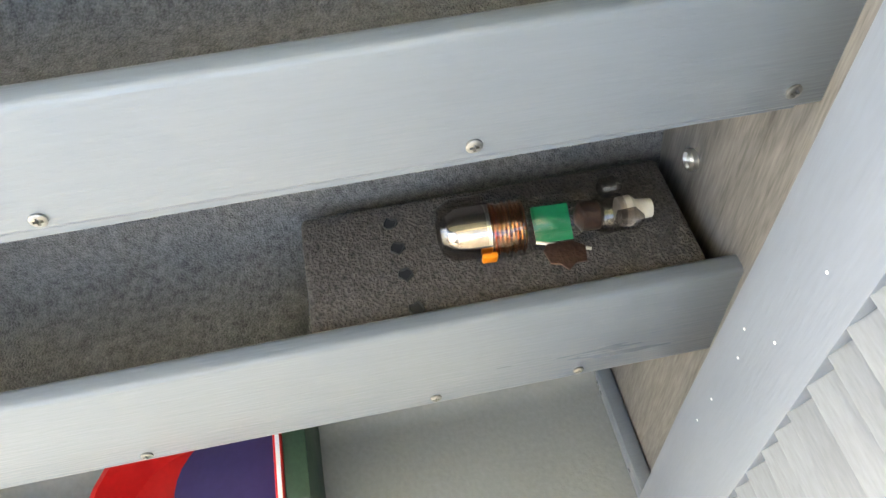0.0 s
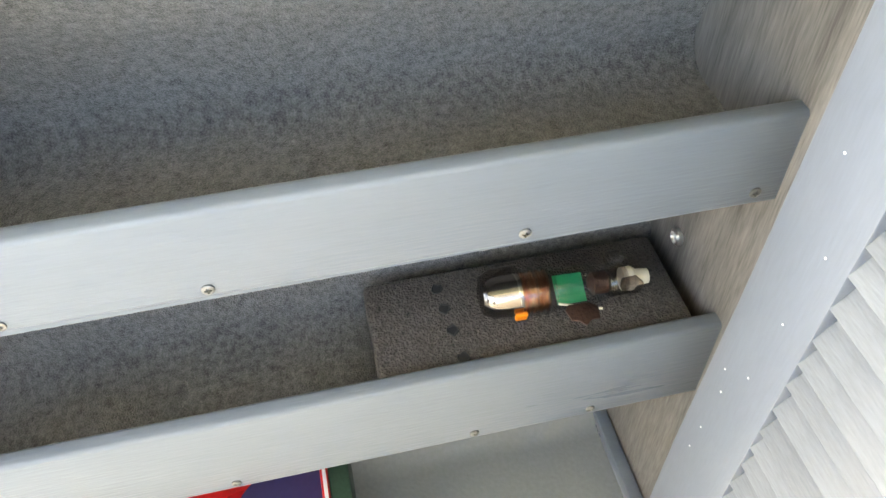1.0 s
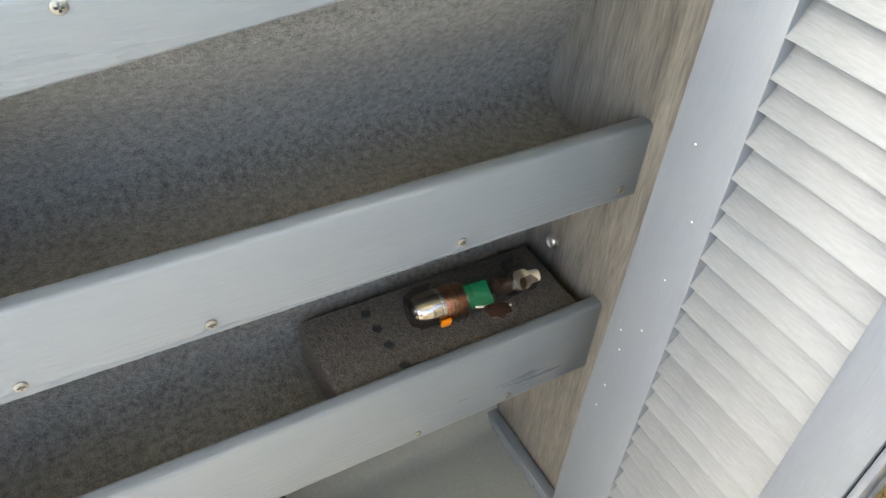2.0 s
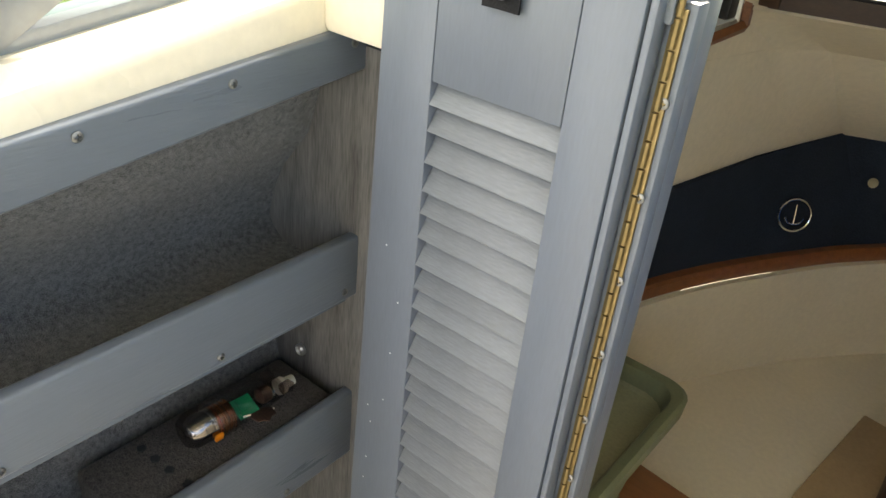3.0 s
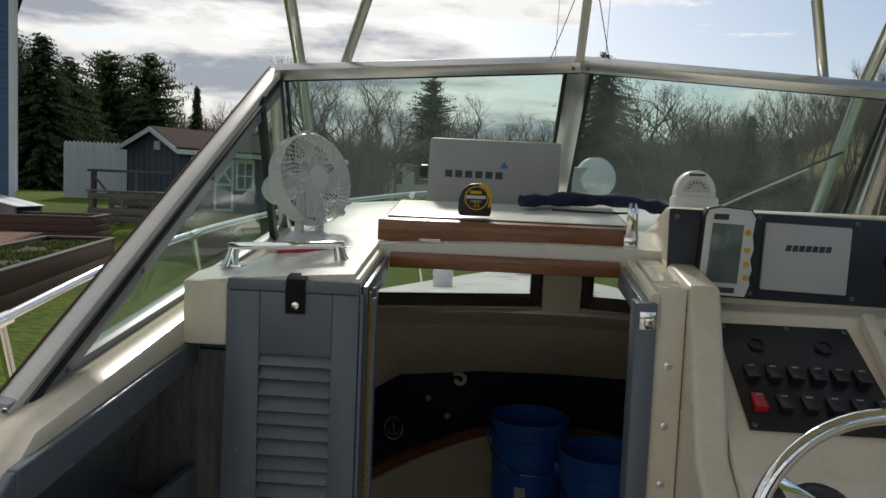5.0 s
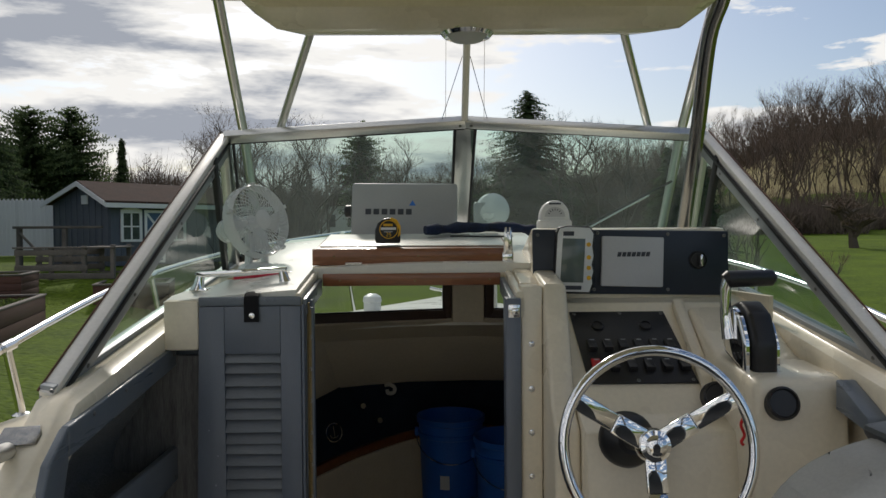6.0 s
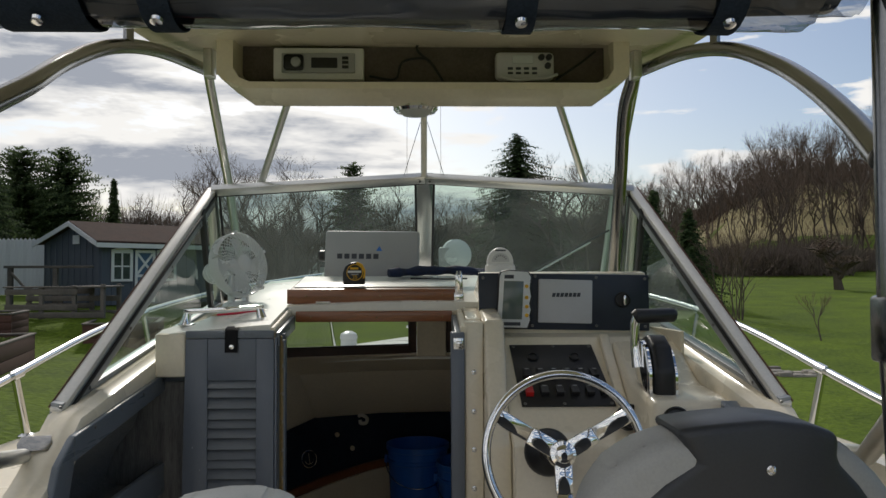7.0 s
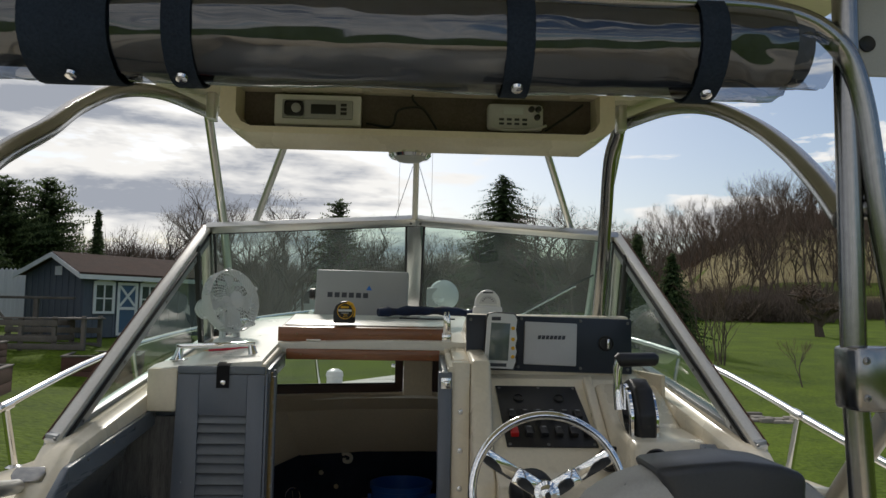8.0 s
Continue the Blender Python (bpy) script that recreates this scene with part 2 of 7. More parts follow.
# outdoors
M_GRASS = mat("spring_lawn", (0.065, 0.115, 0.012), 0.9, 0, 0.45, 0.5, 9, 0.9, color2=(0.138, 0.20, 0.018), spec=0.12, dist=0.08)
M_SIDING = mat("blue_clapboard", (0.075, 0.135, 0.225), 0.6, 0, 0.1, 2, 30, 0.15, (0.4, 0.4, 6), obj=0.25)
M_TRIM = mat("white_house_trim", (0.72, 0.73, 0.74), 0.5, 0, 0.06, 4, 60, 0.1)
M_WINDOW = mat("dark_window_pane", (0.05, 0.065, 0.075), 0.08, 0, 0.3, 1.5, 6, 0.0, spec=0.7)
M_CURTAIN = mat("pale_curtain", (0.45, 0.46, 0.44), 0.8, 0, 0.1)
M_SHINGLE = mat("brown_shingles", (0.062, 0.038, 0.031), 0.95, 0, 0.4, 3, 25, 0.5, dist=0.01, spec=0.15)
M_SHEDW = mat("slate_blue_board", (0.10, 0.115, 0.145), 0.7, 0, 0.2, 3, 30, 0.25, (4, 4, 0.5), obj=0.3)
M_FENCE = mat("white_fence_board", (0.62, 0.63, 0.64), 0.6, 0, 0.12, 3, 40, 0.2, (5, 5, 0.5), obj=0.2)
M_BEDW = mat("stained_timber", (0.10, 0.045, 0.032), 0.75, 0, 0.3, 4, 40, 0.3, (0.6, 5, 5), obj=0.3)
M_OLDW = mat("weathered_grey_timber", (0.13, 0.115, 0.10), 0.85, 0, 0.35, 4, 40, 0.4, obj=0.3)
M_SOIL = mat("dark_soil", (0.075, 0.055, 0.038), 0.95, 0, 0.5, 6, 40, 0.9, dist=0.03)
M_MULCH = mat("red_mulch", (0.15, 0.075, 0.045), 0.95, 0, 0.5, 5, 50, 0.9, dist=0.03)
M_BRICK = mat("red_paver", (0.40, 0.235, 0.17), 0.85, 0, 0.2, 4, 60, 0.4, obj=0.5)
M_WEEDS = mat("low_weeds", (0.07, 0.10, 0.025), 0.9, 0, 0.4, 6, 40, 0.4, island=0.6)
M_YELLOWG = mat("yellow_green_leaves", (0.22, 0.24, 0.03), 0.9, 0, 0.3, 6, 40, 0.3, island=0.5)
M_BARN = mat("barn_red_paint", (0.20, 0.03, 0.02), 0.7, 0, 0.25)
M_NEEDLE = mat("conifer_needles", (0.045, 0.08, 0.036), 0.85, 0, 0.3, 3, 20, 0.0, color2=(0.10, 0.145, 0.06), island=0.7, spec=0.2)
M_NEEDLEP = mat("pine_needles", (0.075, 0.115, 0.05), 0.85, 0, 0.3, 3, 20, 0.0, color2=(0.15, 0.20, 0.085), island=0.7, spec=0.2)
def leafy(m, share=0.55):
    """Lets light shine through thin leaves."""
    n, l = m.node_tree.nodes, m.node_tree.links
    p, out = n["Principled BSDF"], n["Material Output"]
    tl, mx = n.new("ShaderNodeBsdfTranslucent"), n.new("ShaderNodeMixShader")
    mx.inputs["Fac"].default_value = share
    l.new(p.inputs["Base Color"].links[0].from_socket, tl.inputs["Color"])
    l.new(p.outputs[0], mx.inputs[1])
    l.new(tl.outputs[0], mx.inputs[2])
    l.new(mx.outputs[0], out.inputs["Surface"])


for m_ in (M_NEEDLE, M_NEEDLEP, M_WEEDS, M_YELLOWG):
    leafy(m_)
M_BARK = mat("grey_brown_bark", (0.095, 0.075, 0.06), 0.9, 0, 0.3, 6, 40, 0.5, obj=0.5, dist=0.01)
M_TWIG = mat("bare_twigs", (0.125, 0.088, 0.066), 0.9, 0, 0.3, 2, 20, 0.0, island=0.4, obj=0.4)
M_BUSH = mat("bare_brush", (0.12, 0.093, 0.076), 0.95, 0, 0.3, 2, 20, 0.0, island=0.6)
M_TWIGR = mat("reddish_bare_twigs", (0.15, 0.088, 0.066), 0.95, 0, 0.3, 2, 20, 0.0, island=0.6)
M_FIELD = mat("dry_hill_grass", (0.25, 0.21, 0.09), 0.95, 0, 0.25, 0.1, 3, 0.3)
M_STONE = mat("field_stone", (0.26, 0.24, 0.21), 0.85, 0, 0.25, 8, 60, 0.5, obj=0.5)


# ---- mesh helpers ----
def empty(name, at, label, category, group="", kind=""):
    ob = new(name)
    ob.location = at
    ob.empty_display_size = 0.05
    return tagged(ob, label, category, group, kind)


def part(name, bm, material, parent=None, label="", smooth=38):
    """Links a bmesh, given in world places, as one mesh object."""
    me = bpy.data.meshes.new(name)
    bmesh.ops.recalc_face_normals(bm, faces=bm.faces)
    bm.to_mesh(me)
    bm.free()
    for mt in (material if isinstance(material, (list, tuple)) else (material,)):
        me.materials.append(mt)
    if smooth:
        me.polygons.foreach_set("use_smooth", [True] * len(me.polygons))
        me.set_sharp_from_angle(angle=radians(smooth))
    ob = new(name, me)
    if parent is not None:
        ob.parent = parent
        if parent.type == "EMPTY" and parent.parent is None:
            ob.matrix_parent_inverse = parent.matrix_basis.inverted()
    if label:
        tagged(ob, label)
    return ob


def piece(name, me, parent, m):
    """One more object on a mesh that alike pieces share."""
    ob = new(name, me)
    ob.parent = parent
    if parent.type == "EMPTY":
        ob.matrix_parent_inverse = parent.matrix_basis.inverted()
    ob.matrix_basis = m
    return ob


def mesh_of(name, bm, material, smooth=38):
    me = bpy.data.meshes.new(name)
    bmesh.ops.recalc_face_normals(bm, faces=bm.faces)
    bm.to_mesh(me)
    bm.free()
    me.materials.append(material)
    if smooth:
        me.polygons.foreach_set("use_smooth", [True] * len(me.polygons))
        me.set_sharp_from_angle(angle=radians(smooth))
    return me


def solo(name, bm, material, label, category, group="", kind="", smooth=38):
    return tagged(part(name, bm, material, None, "", smooth), label, category, group, kind)


def put(bm, tmp, m=None):
    """Adds a small bmesh to another one."""
    if m is not None:
        bmesh.ops.transform(tmp, matrix=m, verts=tmp.verts)
    me = bpy.data.meshes.new("tmp")
    tmp.to_mesh(me)
    tmp.free()
    bm.from_mesh(me)
    bpy.data.meshes.remove(me)
    return bm


def box(x0, x1, y0, y1, z0, z1, bevel=0.0, bm=None, m=None, seg=2):
    t = bmesh.new()
    bmesh.ops.create_cube(t, size=1)
    bmesh.ops.transform(t, matrix=Matrix.Translation(((x0 + x1) / 2, (y0 + y1) / 2, (z0 + z1) / 2)) @ Matrix.Diagonal((x1 - x0, y1 - y0, z1 - z0, 1)), verts=t.verts)
    if bevel:
        bmesh.ops.bevel(t, geom=list(t.edges), offset=bevel, segments=seg, affect="EDGES", profile=0.5)
    if bm is None and m is None:
        return t
    return put(bm if bm is not None else bmesh.new(), t, m)


def prism(pts, axis, a, b, bevel=0.0, bm=None, m=None, seg=2):
    """A polygon drawn in the two other axes (in x, y, z order), pulled along axis from a to b."""
    t = bmesh.new()
    k = "xyz".index(axis)

    def at(p, v):
        c = list(p)
        c.insert(k, v)
        return c
    lo = [t.verts.new(at(p, a)) for p in pts]
    hi = [t.verts.new(at(p, b)) for p in pts]
    n = len(pts)
    t.faces.new(lo)
    t.faces.new(hi)
    for i in range(n):
        t.faces.new((lo[i], lo[(i + 1) % n], hi[(i + 1) % n], hi[i]))
    bmesh.ops.recalc_face_normals(t, faces=t.faces)
    if bevel:
        bmesh.ops.bevel(t, geom=list(t.edges), offset=bevel, segments=seg, affect="EDGES", profile=0.5)
    if bm is None and m is None:
        return t
    return put(bm if bm is not None else bmesh.new(), t, m)


def curve(pts, n=8):
    """A smooth line through the points."""
    p = [Vector(q) for q in pts]
    p = [p[0] * 2 - p[1]] + p + [p[-1] * 2 - p[-2]]
    out = []
    for i in range(1, len(p) - 2):
        for k in range(n):
            s = k / n
            a, b, c, d = p[i - 1], p[i], p[i + 1], p[i + 2]
            out.append(0.5 * ((2 * b) + (c - a) * s + (2 * a - 5 * b + 4 * c - d) * s * s + (3 * b - a - 3 * c + d) * s ** 3))
    return out + [p[-2]]


def tube(pts, r, seg=12, bm=None, closed=False, flat=1.0):
    """A round bar along a line; r is one radius or one for each point."""
    bm = bm if bm is not None else bmesh.new()
    p = [Vector(q) for q in pts]
    n = len(p)
    rs = r if isinstance(r, (list, tuple)) else [r] * n
    rings, up = [], None
    for i in range(n):
        if closed:
            d = p[(i + 1) % n] - p[i - 1]
        else:
            d = p[min(i + 1, n - 1)] - p[max(i - 1, 0)]
        d.normalize()
        if up is None:
            up = Vector((0, 0, 1)) if abs(d.z) < 0.9 else Vector((1, 0, 0))
        up = (up - d * up.dot(d)).normalized()
        side = d.cross(up)
        rings.append([bm.verts.new(p[i] + rs[i] * (math.cos(2 * math.pi * k / seg) * side + flat * math.sin(2 * math.pi * k / seg) * up)) for k in range(seg)])
    for i in range(n if closed else n - 1):
        a, b = rings[i], rings[(i + 1) % n]
        for k in range(seg):
            bm.faces.new((a[k], a[(k + 1) % seg], b[(k + 1) % seg], b[k]))
    if not closed and seg > 2:
        bm.faces.new(rings[0])
        bm.faces.new(rings[-1])
    return bm


def lathe(profile, seg=24, bm=None, m=None, cap=True):
    """Turns (radius, height) round z."""
    t = bmesh.new()
    rings = [[t.verts.new((max(r, 1e-5) * math.cos(2 * math.pi * k / seg), max(r, 1e-5) * math.sin(2 * math.pi * k / seg), z)) for k in range(seg)] for r, z in profile]
    for a, b in zip(rings, rings[1:]):
        for k in range(seg):
            t.faces.new((a[k], a[(k + 1) % seg], b[(k + 1) % seg], b[k]))
    if cap:
        t.faces.new(rings[0])
        t.faces.new(rings[-1])
    if bm is None and m is None:
        return t
    return put(bm if bm is not None else bmesh.new(), t, m)


def ring_path(c, r, n=40, m=None):
    m = m or Matrix()
    return [m @ Vector((c[0] + r * math.cos(2 * math.pi * k / n), c[1] + r * math.sin(2 * math.pi * k / n), c[2])) for k in range(n)]


def sheet(rows, thick=0.0, bm=None):
    """A skin over rows of points, with a thickness if one is given."""
    bm = bm if bm is not None else bmesh.new()
    v = [[bm.verts.new(p) for p in row] for row in rows]
    fs = []
    for a, b in zip(v, v[1:]):
        for k in range(len(a) - 1):
            fs.append(bm.faces.new((a[k], a[k + 1], b[k + 1], b[k])))
    if thick:
        bmesh.ops.recalc_face_normals(bm, faces=bm.faces)
        bmesh.ops.solidify(bm, geom=fs, thickness=thick)
    return bm


def aim(at, normal, roll=0.0):
    """A pose whose z axis points along the normal."""
    q = Vector(normal).to_track_quat("Z", "Y")
    return Matrix.Translation(at) @ q.to_matrix().to_4x4() @ pose(0, 0, 0, 0, 0, roll)


def screw_mesh(r=0.0050):
    """A domed head with a cross recess."""
    bm = bmesh.new()
    w, q = 0.18 * r, 0.56 * r
    cross = [(q, w), (w, w), (w, q), (-w, q), (-w, w), (-q, w), (-q, -w), (-w, -w), (-w, -q), (w, -q), (w, -w), (q, -w)]
    rings = [[bm.verts.new((r * math.cos(a) * f, r * math.sin(a) * f, z)) for a in (math.atan2(y, x) for x, y in cross)] for f, z in ((1.0, -0.001), (1.0, 0.0003), (0.88, 0.0008))]
    rings.append([bm.verts.new((x, y, 0.0012)) for x, y in cross])
    rings.append([bm.verts.new((x * 0.7, y * 0.7, -0.0012)) for x, y in cross])
    for a, b in zip(rings, rings[1:]):
        for k in range(12):
            bm.faces.new((a[k], a[(k + 1) % 12], b[(k + 1) % 12], b[k]))
    bm.faces.new(rings[-1])
    return bm


SCREW = mesh_of("screw", screw_mesh(), M_ZINC)
SCREW_SMALL = mesh_of("small_screw", screw_mesh(0.0032), M_BRASS)


def screws(parent, spots, normal, name="screw", me=None):
    for s in spots:
        piece(name, me or SCREW, parent, aim(s, normal))


def smooth01(v):
    v = min(1.0, max(0.0, v))
    return v * v * (3 - 2 * v)


# ---- ground ----
def yard_z(y):
    return 0.02 + 0.36 * smooth01((y - 12) / 7) + 0.2 * smooth01((y - 22) / 6)


def ground_z(x, y):
    d = math.hypot(x, y)
    left = smooth01((-x / max(d, 1.0) - 0.06) / 0.2)
    z = -1.3 + 0.04 * max(0.0, d - 22) * (1 - left)
    if d > 90:
        z -= 0.03 * (d - 90)
    u = -0.966 * (x + 5.86) - 0.26 * (y - 8.25)  # across the long bed, uphill
    low = z + 0.9 * smooth01((u + 5) / 4.5) * smooth01((-x - 1.5) / 3) * smooth01((y - 1) / 5)
    up_ = max(smooth01((u - 1.1) / 1.0), smooth01((-x - 4.5) / 4) * smooth01((y - 16.2) / 3)) * smooth01((y - 1) / 5)
    z = low + (yard_z(y) - 0.02 - low) * up_ * smooth01((-x / max(d, 1.0) - 0.06) / 0.2)
    hill = smooth01((x / max(d, 1.0) - 0.22) / 0.25) * smooth01((d - 85) / 90)
    return z + hill * 17 + 0.03 * noise.noise((x * 0.15, y * 0.15, 0))


def build_ground():
    bm = bmesh.new()
    ring = [0, 3, 5, 7, 9, 10, 11, 12, 13, 14, 15, 16, 17, 18, 19, 20, 22, 24, 26, 31, 38, 46, 56, 70, 85, 100, 120, 145, 175, 220, 300, 500, 1000, 2500]
    rows = []
    for r in ring:
        rows.append([(r * math.sin(a), r * math.cos(a), ground_z(r * math.sin(a), r * math.cos(a))) for a in (2 * math.pi * k / 144 for k in range(145))])
    sheet(rows, 0, bm)
    bmesh.ops.remove_doubles(bm, verts=bm.verts, dist=0.0005)
    solo("ground", bm, M_GRASS, "green spring lawn rising gently towards the house", "lawn", kind="structure")


build_ground()


# ---- boat: hull, decks ----
def half(y):
    return 1.30 if y < 2.2 else 1.30 * max(0.0, 1 - ((y - 2.2) / 4.3) ** 2.3)


def deck_z(x, y):
    side = smooth01((abs(x) - 0.66) / 0.13) * min(1.0, max(0.0, (y - 2.2) / 0.35))
    return 1.175 + 0.14 * (min(y, 3.08) - 2.07) - 0.42 * max(0.0, y - 3.08) - 0.045 * (x / 0.8) ** 2 - 0.075 * side


def sheer(y):
    return 0.78 - 0.03 * max(0.0, y - 2.0)


def build_hull():
    rows = []
    ys = [-1.8 + 0.35 * i for i in range(24)]
    for y in [v for v in ys if v < 6.45] + [6.47]:
        h = max(half(y), 0.02)
        s = sheer(y)
        keel = -1.2 + 0.9 * smooth01((y - 3.5) / 3.2)
        row = []
        for fx, fz in ((1.0, 0.0), (0.985, 0.22), (0.93, 0.5), (0.86, 0.66), (0.5, 0.84), (0.0, 1.0)):
            row.append((h * fx, y, s + (keel - s) * fz))
        rows.append(row + [(-x, yy, z) for x, yy, z in row[-2::-1]])
    bm = sheet(rows)
    bm.faces.new([v for v in bm.verts if abs(v.co.y + 1.8) < 1e-4][:11])
    return bm


boat = empty("boat_hull", (0, 1, -1.2), "white fibreglass cabin cruiser hull resting on the lawn", "boat", kind="structure")
part("hull", build_hull(), M_DECK, boat)


def build_side_deck(s):
    """The gunwale deck with the cream coaming that carries the side window."""
    rows = []
    for y in (-1.8, -0.6, 0.6, 1.1, 1.3, 1.45, 1.52, 1.60, 1.8, 2.0, 2.2, 2.5, 2.8, 3.0, 3.25):
        zt = 0.985 + 0.152 * (y - 1.6) if y >= 1.6 else max(0.80, 0.985 - 0.75 * (1.6 - y))
        zb = 0.95 + 0.1 * (y - 1.6) if y >= 1.52 else max(0.62, 0.945 - 1.3 * (1.52 - y))
        zb = min(zb, zt - 0.04)
        sh = sheer(y)
        rows.append([(s * half(y) * 0.995, y, sh - 0.03), (s * half(y) * 0.99, y, sh + 0.02), (s * (half(y) - 0.05), y, sh + 0.03), (s * 0.93, y, sh + 0.03), (s * 0.905, y, sh + 0.05), (s * 0.885, y, zt - 0.02), (s * 0.878, y, zt),
                     (s * 0.83, y, zt + 0.004), (s * 0.822, y, zt - 0.002), (s * 0.802, y, zt - 0.008), (s * 0.796, y, zt - 0.018), (s * 0.796, y, zb - 0.03), (s * 0.83, y, zb - 0.032)])
    return sheet(rows)


coaming_port = solo("coaming_port", build_side_deck(-1), M_CREAM, "cream gelcoat cockpit coaming with narrow side deck", "coaming", kind="structure")
coaming_star = solo("coaming_starboard", build_side_deck(1), M_CREAM, "cream gelcoat cockpit coaming with narrow side deck", "coaming", kind="structure")


def build_cabin_top():
    xs = [-0.80, -0.76, -0.73, -0.7, -0.66, -0.58, -0.46, -0.35, -0.2, -0.05, 0.125, 0.25, 0.4, 0.55, 0.66, 0.7, 0.73, 0.76, 0.80]
    ys = [2.07, 2.15, 2.25, 2.36, 2.5, 2.7, 2.9, 3.1, 3.2]
    bm = bmesh.new()
    v = {}
    for x in xs:
        for y in ys:
            yy = y + (0.012 if y == 2.07 else 0)
            v[x, y] = bm.verts.new((x, yy, deck_z(x, y)))
    fs = []
    for i in range(len(xs) - 1):
        for j in range(len(ys) - 1):
            if -0.461 < xs[i] and ys[j] < 2.36:
                continue
            fs.append(bm.faces.new((v[xs[i], ys[j]], v[xs[i + 1], ys[j]], v[xs[i + 1], ys[j + 1]], v[xs[i], ys[j + 1]])))
    bmesh.ops.recalc_face_normals(bm, faces=bm.faces)
    bmesh.ops.solidify(bm, geom=fs, thickness=0.03)
    return bm


solo("cabin_top", build_cabin_top(), M_DECK, "white gelcoat cabin top with an open companionway hatch", "deck", kind="structure")

# raised cream lip round the open hatch
lip = empty("hatch_lip", (-0.17, 2.25, 1.17), "raised cream gelcoat lip round the open companionway hatch", "hatch lip", kind="structure")
for x0, x1 in ((-0.461, -0.446), (0.107, 0.126)):
    bm = bmesh.new()
    for y0, y1 in ((2.078, 2.40),):
        rows = []
        for y in (y0, 2.2, 2.3, y1):
            z = deck_z(-0.4, y)
            rows.append([(x0, y, z - 0.08), (x0, y, z - 0.018), (x0 + 0.004, y, z - 0.014), (x1 - 0.004, y, z - 0.014), (x1, y, z - 0.018), (x1, y, z - 0.08)])
        sheet(rows, 0, bm)
        bm.faces.new([v for v in bm.verts if abs(v.co.y - y0) < 1e-5])
    part("lip_side", bm, M_CREAM, lip)
part("lip_front", box(-0.462, 0.127, 2.365, 2.385, 1.16, 1.207, 0.006), M_CREAM, lip)
# grey slide rails inside the hatch
for x0, x1 in ((-0.4455, -0.432), (0.09, 0.1065)):
    rail = part("slide_rail", prism([(2.085, 1.095), (2.085, 1.136), (2.36, 1.172), (2.36, 1.125)], "x", x0, x1, 0.003), M_GREY, lip, "grey painted slide rail with screws")
    screws(rail, [((x1 if x0 < 0 else x0), 2.14 + 0.1 * k, 1.122 + 0.013 * k) for k in range(3)], (1 if x0 < 0 else -1, 0, 0))

# ---- cabin: lining, windows, berth ----
# outlines of the cabin at four heights, from port aft round the bow to starboard aft
BASE = [(-0.80, 2.16), (-0.78, 2.5), (-0.70, 2.85), (-0.61, 3.09), (-0.49, 3.32), (-0.39, 3.48), (-0.19, 3.715), (0.07, 3.80), (0.33, 3.70), (0.52, 3.48), (0.65, 3.2), (0.76, 2.8), (0.80, 2.16)]
PADT = [(-0.82, 2.16), (-0.76, 2.6), (-0.70, 2.92), (-0.64, 3.23), (-0.59, 3.40), (-0.54, 3.565), (-0.22, 3.72), (0.07, 3.75), (0.36, 3.72), (0.62, 3.565), (0.70, 3.23), (0.78, 2.8), (0.82, 2.16)]
LEDGE = [(-0.80, 2.16), (-0.76, 2.5), (-0.71, 2.75), (-0.675, 2.95), (-0.64, 3.10), (-0.56, 3.23), (-0.25, 3.345), (0.03, 3.38), (0.33, 3.345), (0.60, 3.23), (0.70, 3.0), (0.78, 2.6), (0.80, 2.16)]
SILL = [(-0.81, 2.16), (-0.78, 2.4), (-0.74, 2.6), (-0.70, 2.8), (-0.67, 2.95), (-0.60, 2.985), (-0.30, 3.085), (0.03, 3.15), (0.36, 3.085), (0.62, 2.985), (0.70, 2.8), (0.78, 2.4), (0.81, 2.16)]
RAIL_Z = 0.325


def straight(pts, n=5):
    out = []
    for (x0, y0), (x1, y1) in zip(pts, pts[1:]):
        out += [Vector((x0 + (x1 - x0) * k / n, y0 + (y1 - y0) * k / n, 0)) for k in range(n)]
    return out + [Vector((pts[-1][0], pts[-1][1], 0))]


def between(la, za, lb, zb, n=4, bulge=0.0, out_a=0.0):
    """Rows of a wall from one outline to the next one above it."""
    c = Vector((0, 2.4, 0))
    rows = []
    for k in range(n + 1):
        f = k / n
        row = []
        for p, q in zip(la, lb):
            d = (c - p).normalized()
            row.append(tuple((p - d * out_a).lerp(q, f) + d * bulge * math.sin(math.pi * f) + Vector((0, 0, za + (zb - za) * f))))
        rows.append(row)
    return rows


L_BASE = curve([(x, y, 0) for x, y in BASE], 5)
L_PADT, L_LEDGE, L_SILL = straight(PADT), straight(LEDGE), straight(SILL)
solo("cabin_wall_lower", sheet(between(L_BASE, -0.002, L_BASE, RAIL_Z + 0.002, 3, 0.0, 0.045)[:1] + between(L_BASE, -0.002, L_BASE, RAIL_Z + 0.002, 1, 0.0, 0.03)[1:], 0.012), M_LINER, "cream moulded cabin liner below the berth rail", "cabin wall", kind="structure")
padding = solo("hull_padding", sheet(between(L_BASE, RAIL_Z + 0.03, L_PADT, 0.60, 8, 0.006, 0.05), 0.02), M_NAVYF, "dark navy padded hull lining in the cabin", "padding", kind="structure", smooth=20)
solo("cabin_wall_upper", sheet(between(L_PADT, 0.602, L_LEDGE, 0.866, 5, 0.012, 0.004), 0.012), M_LINER, "cream moulded cabin liner below the windows", "cabin wall", kind="structure", smooth=25)
solo("cabin_ledge", sheet(between(L_LEDGE, 0.867, L_SILL, 0.965, 3), 0.012), M_LINER, "cream moulded ledge below the cabin windows", "cabin wall", kind="structure", smooth=25)
bm = bmesh.new()
rows = []
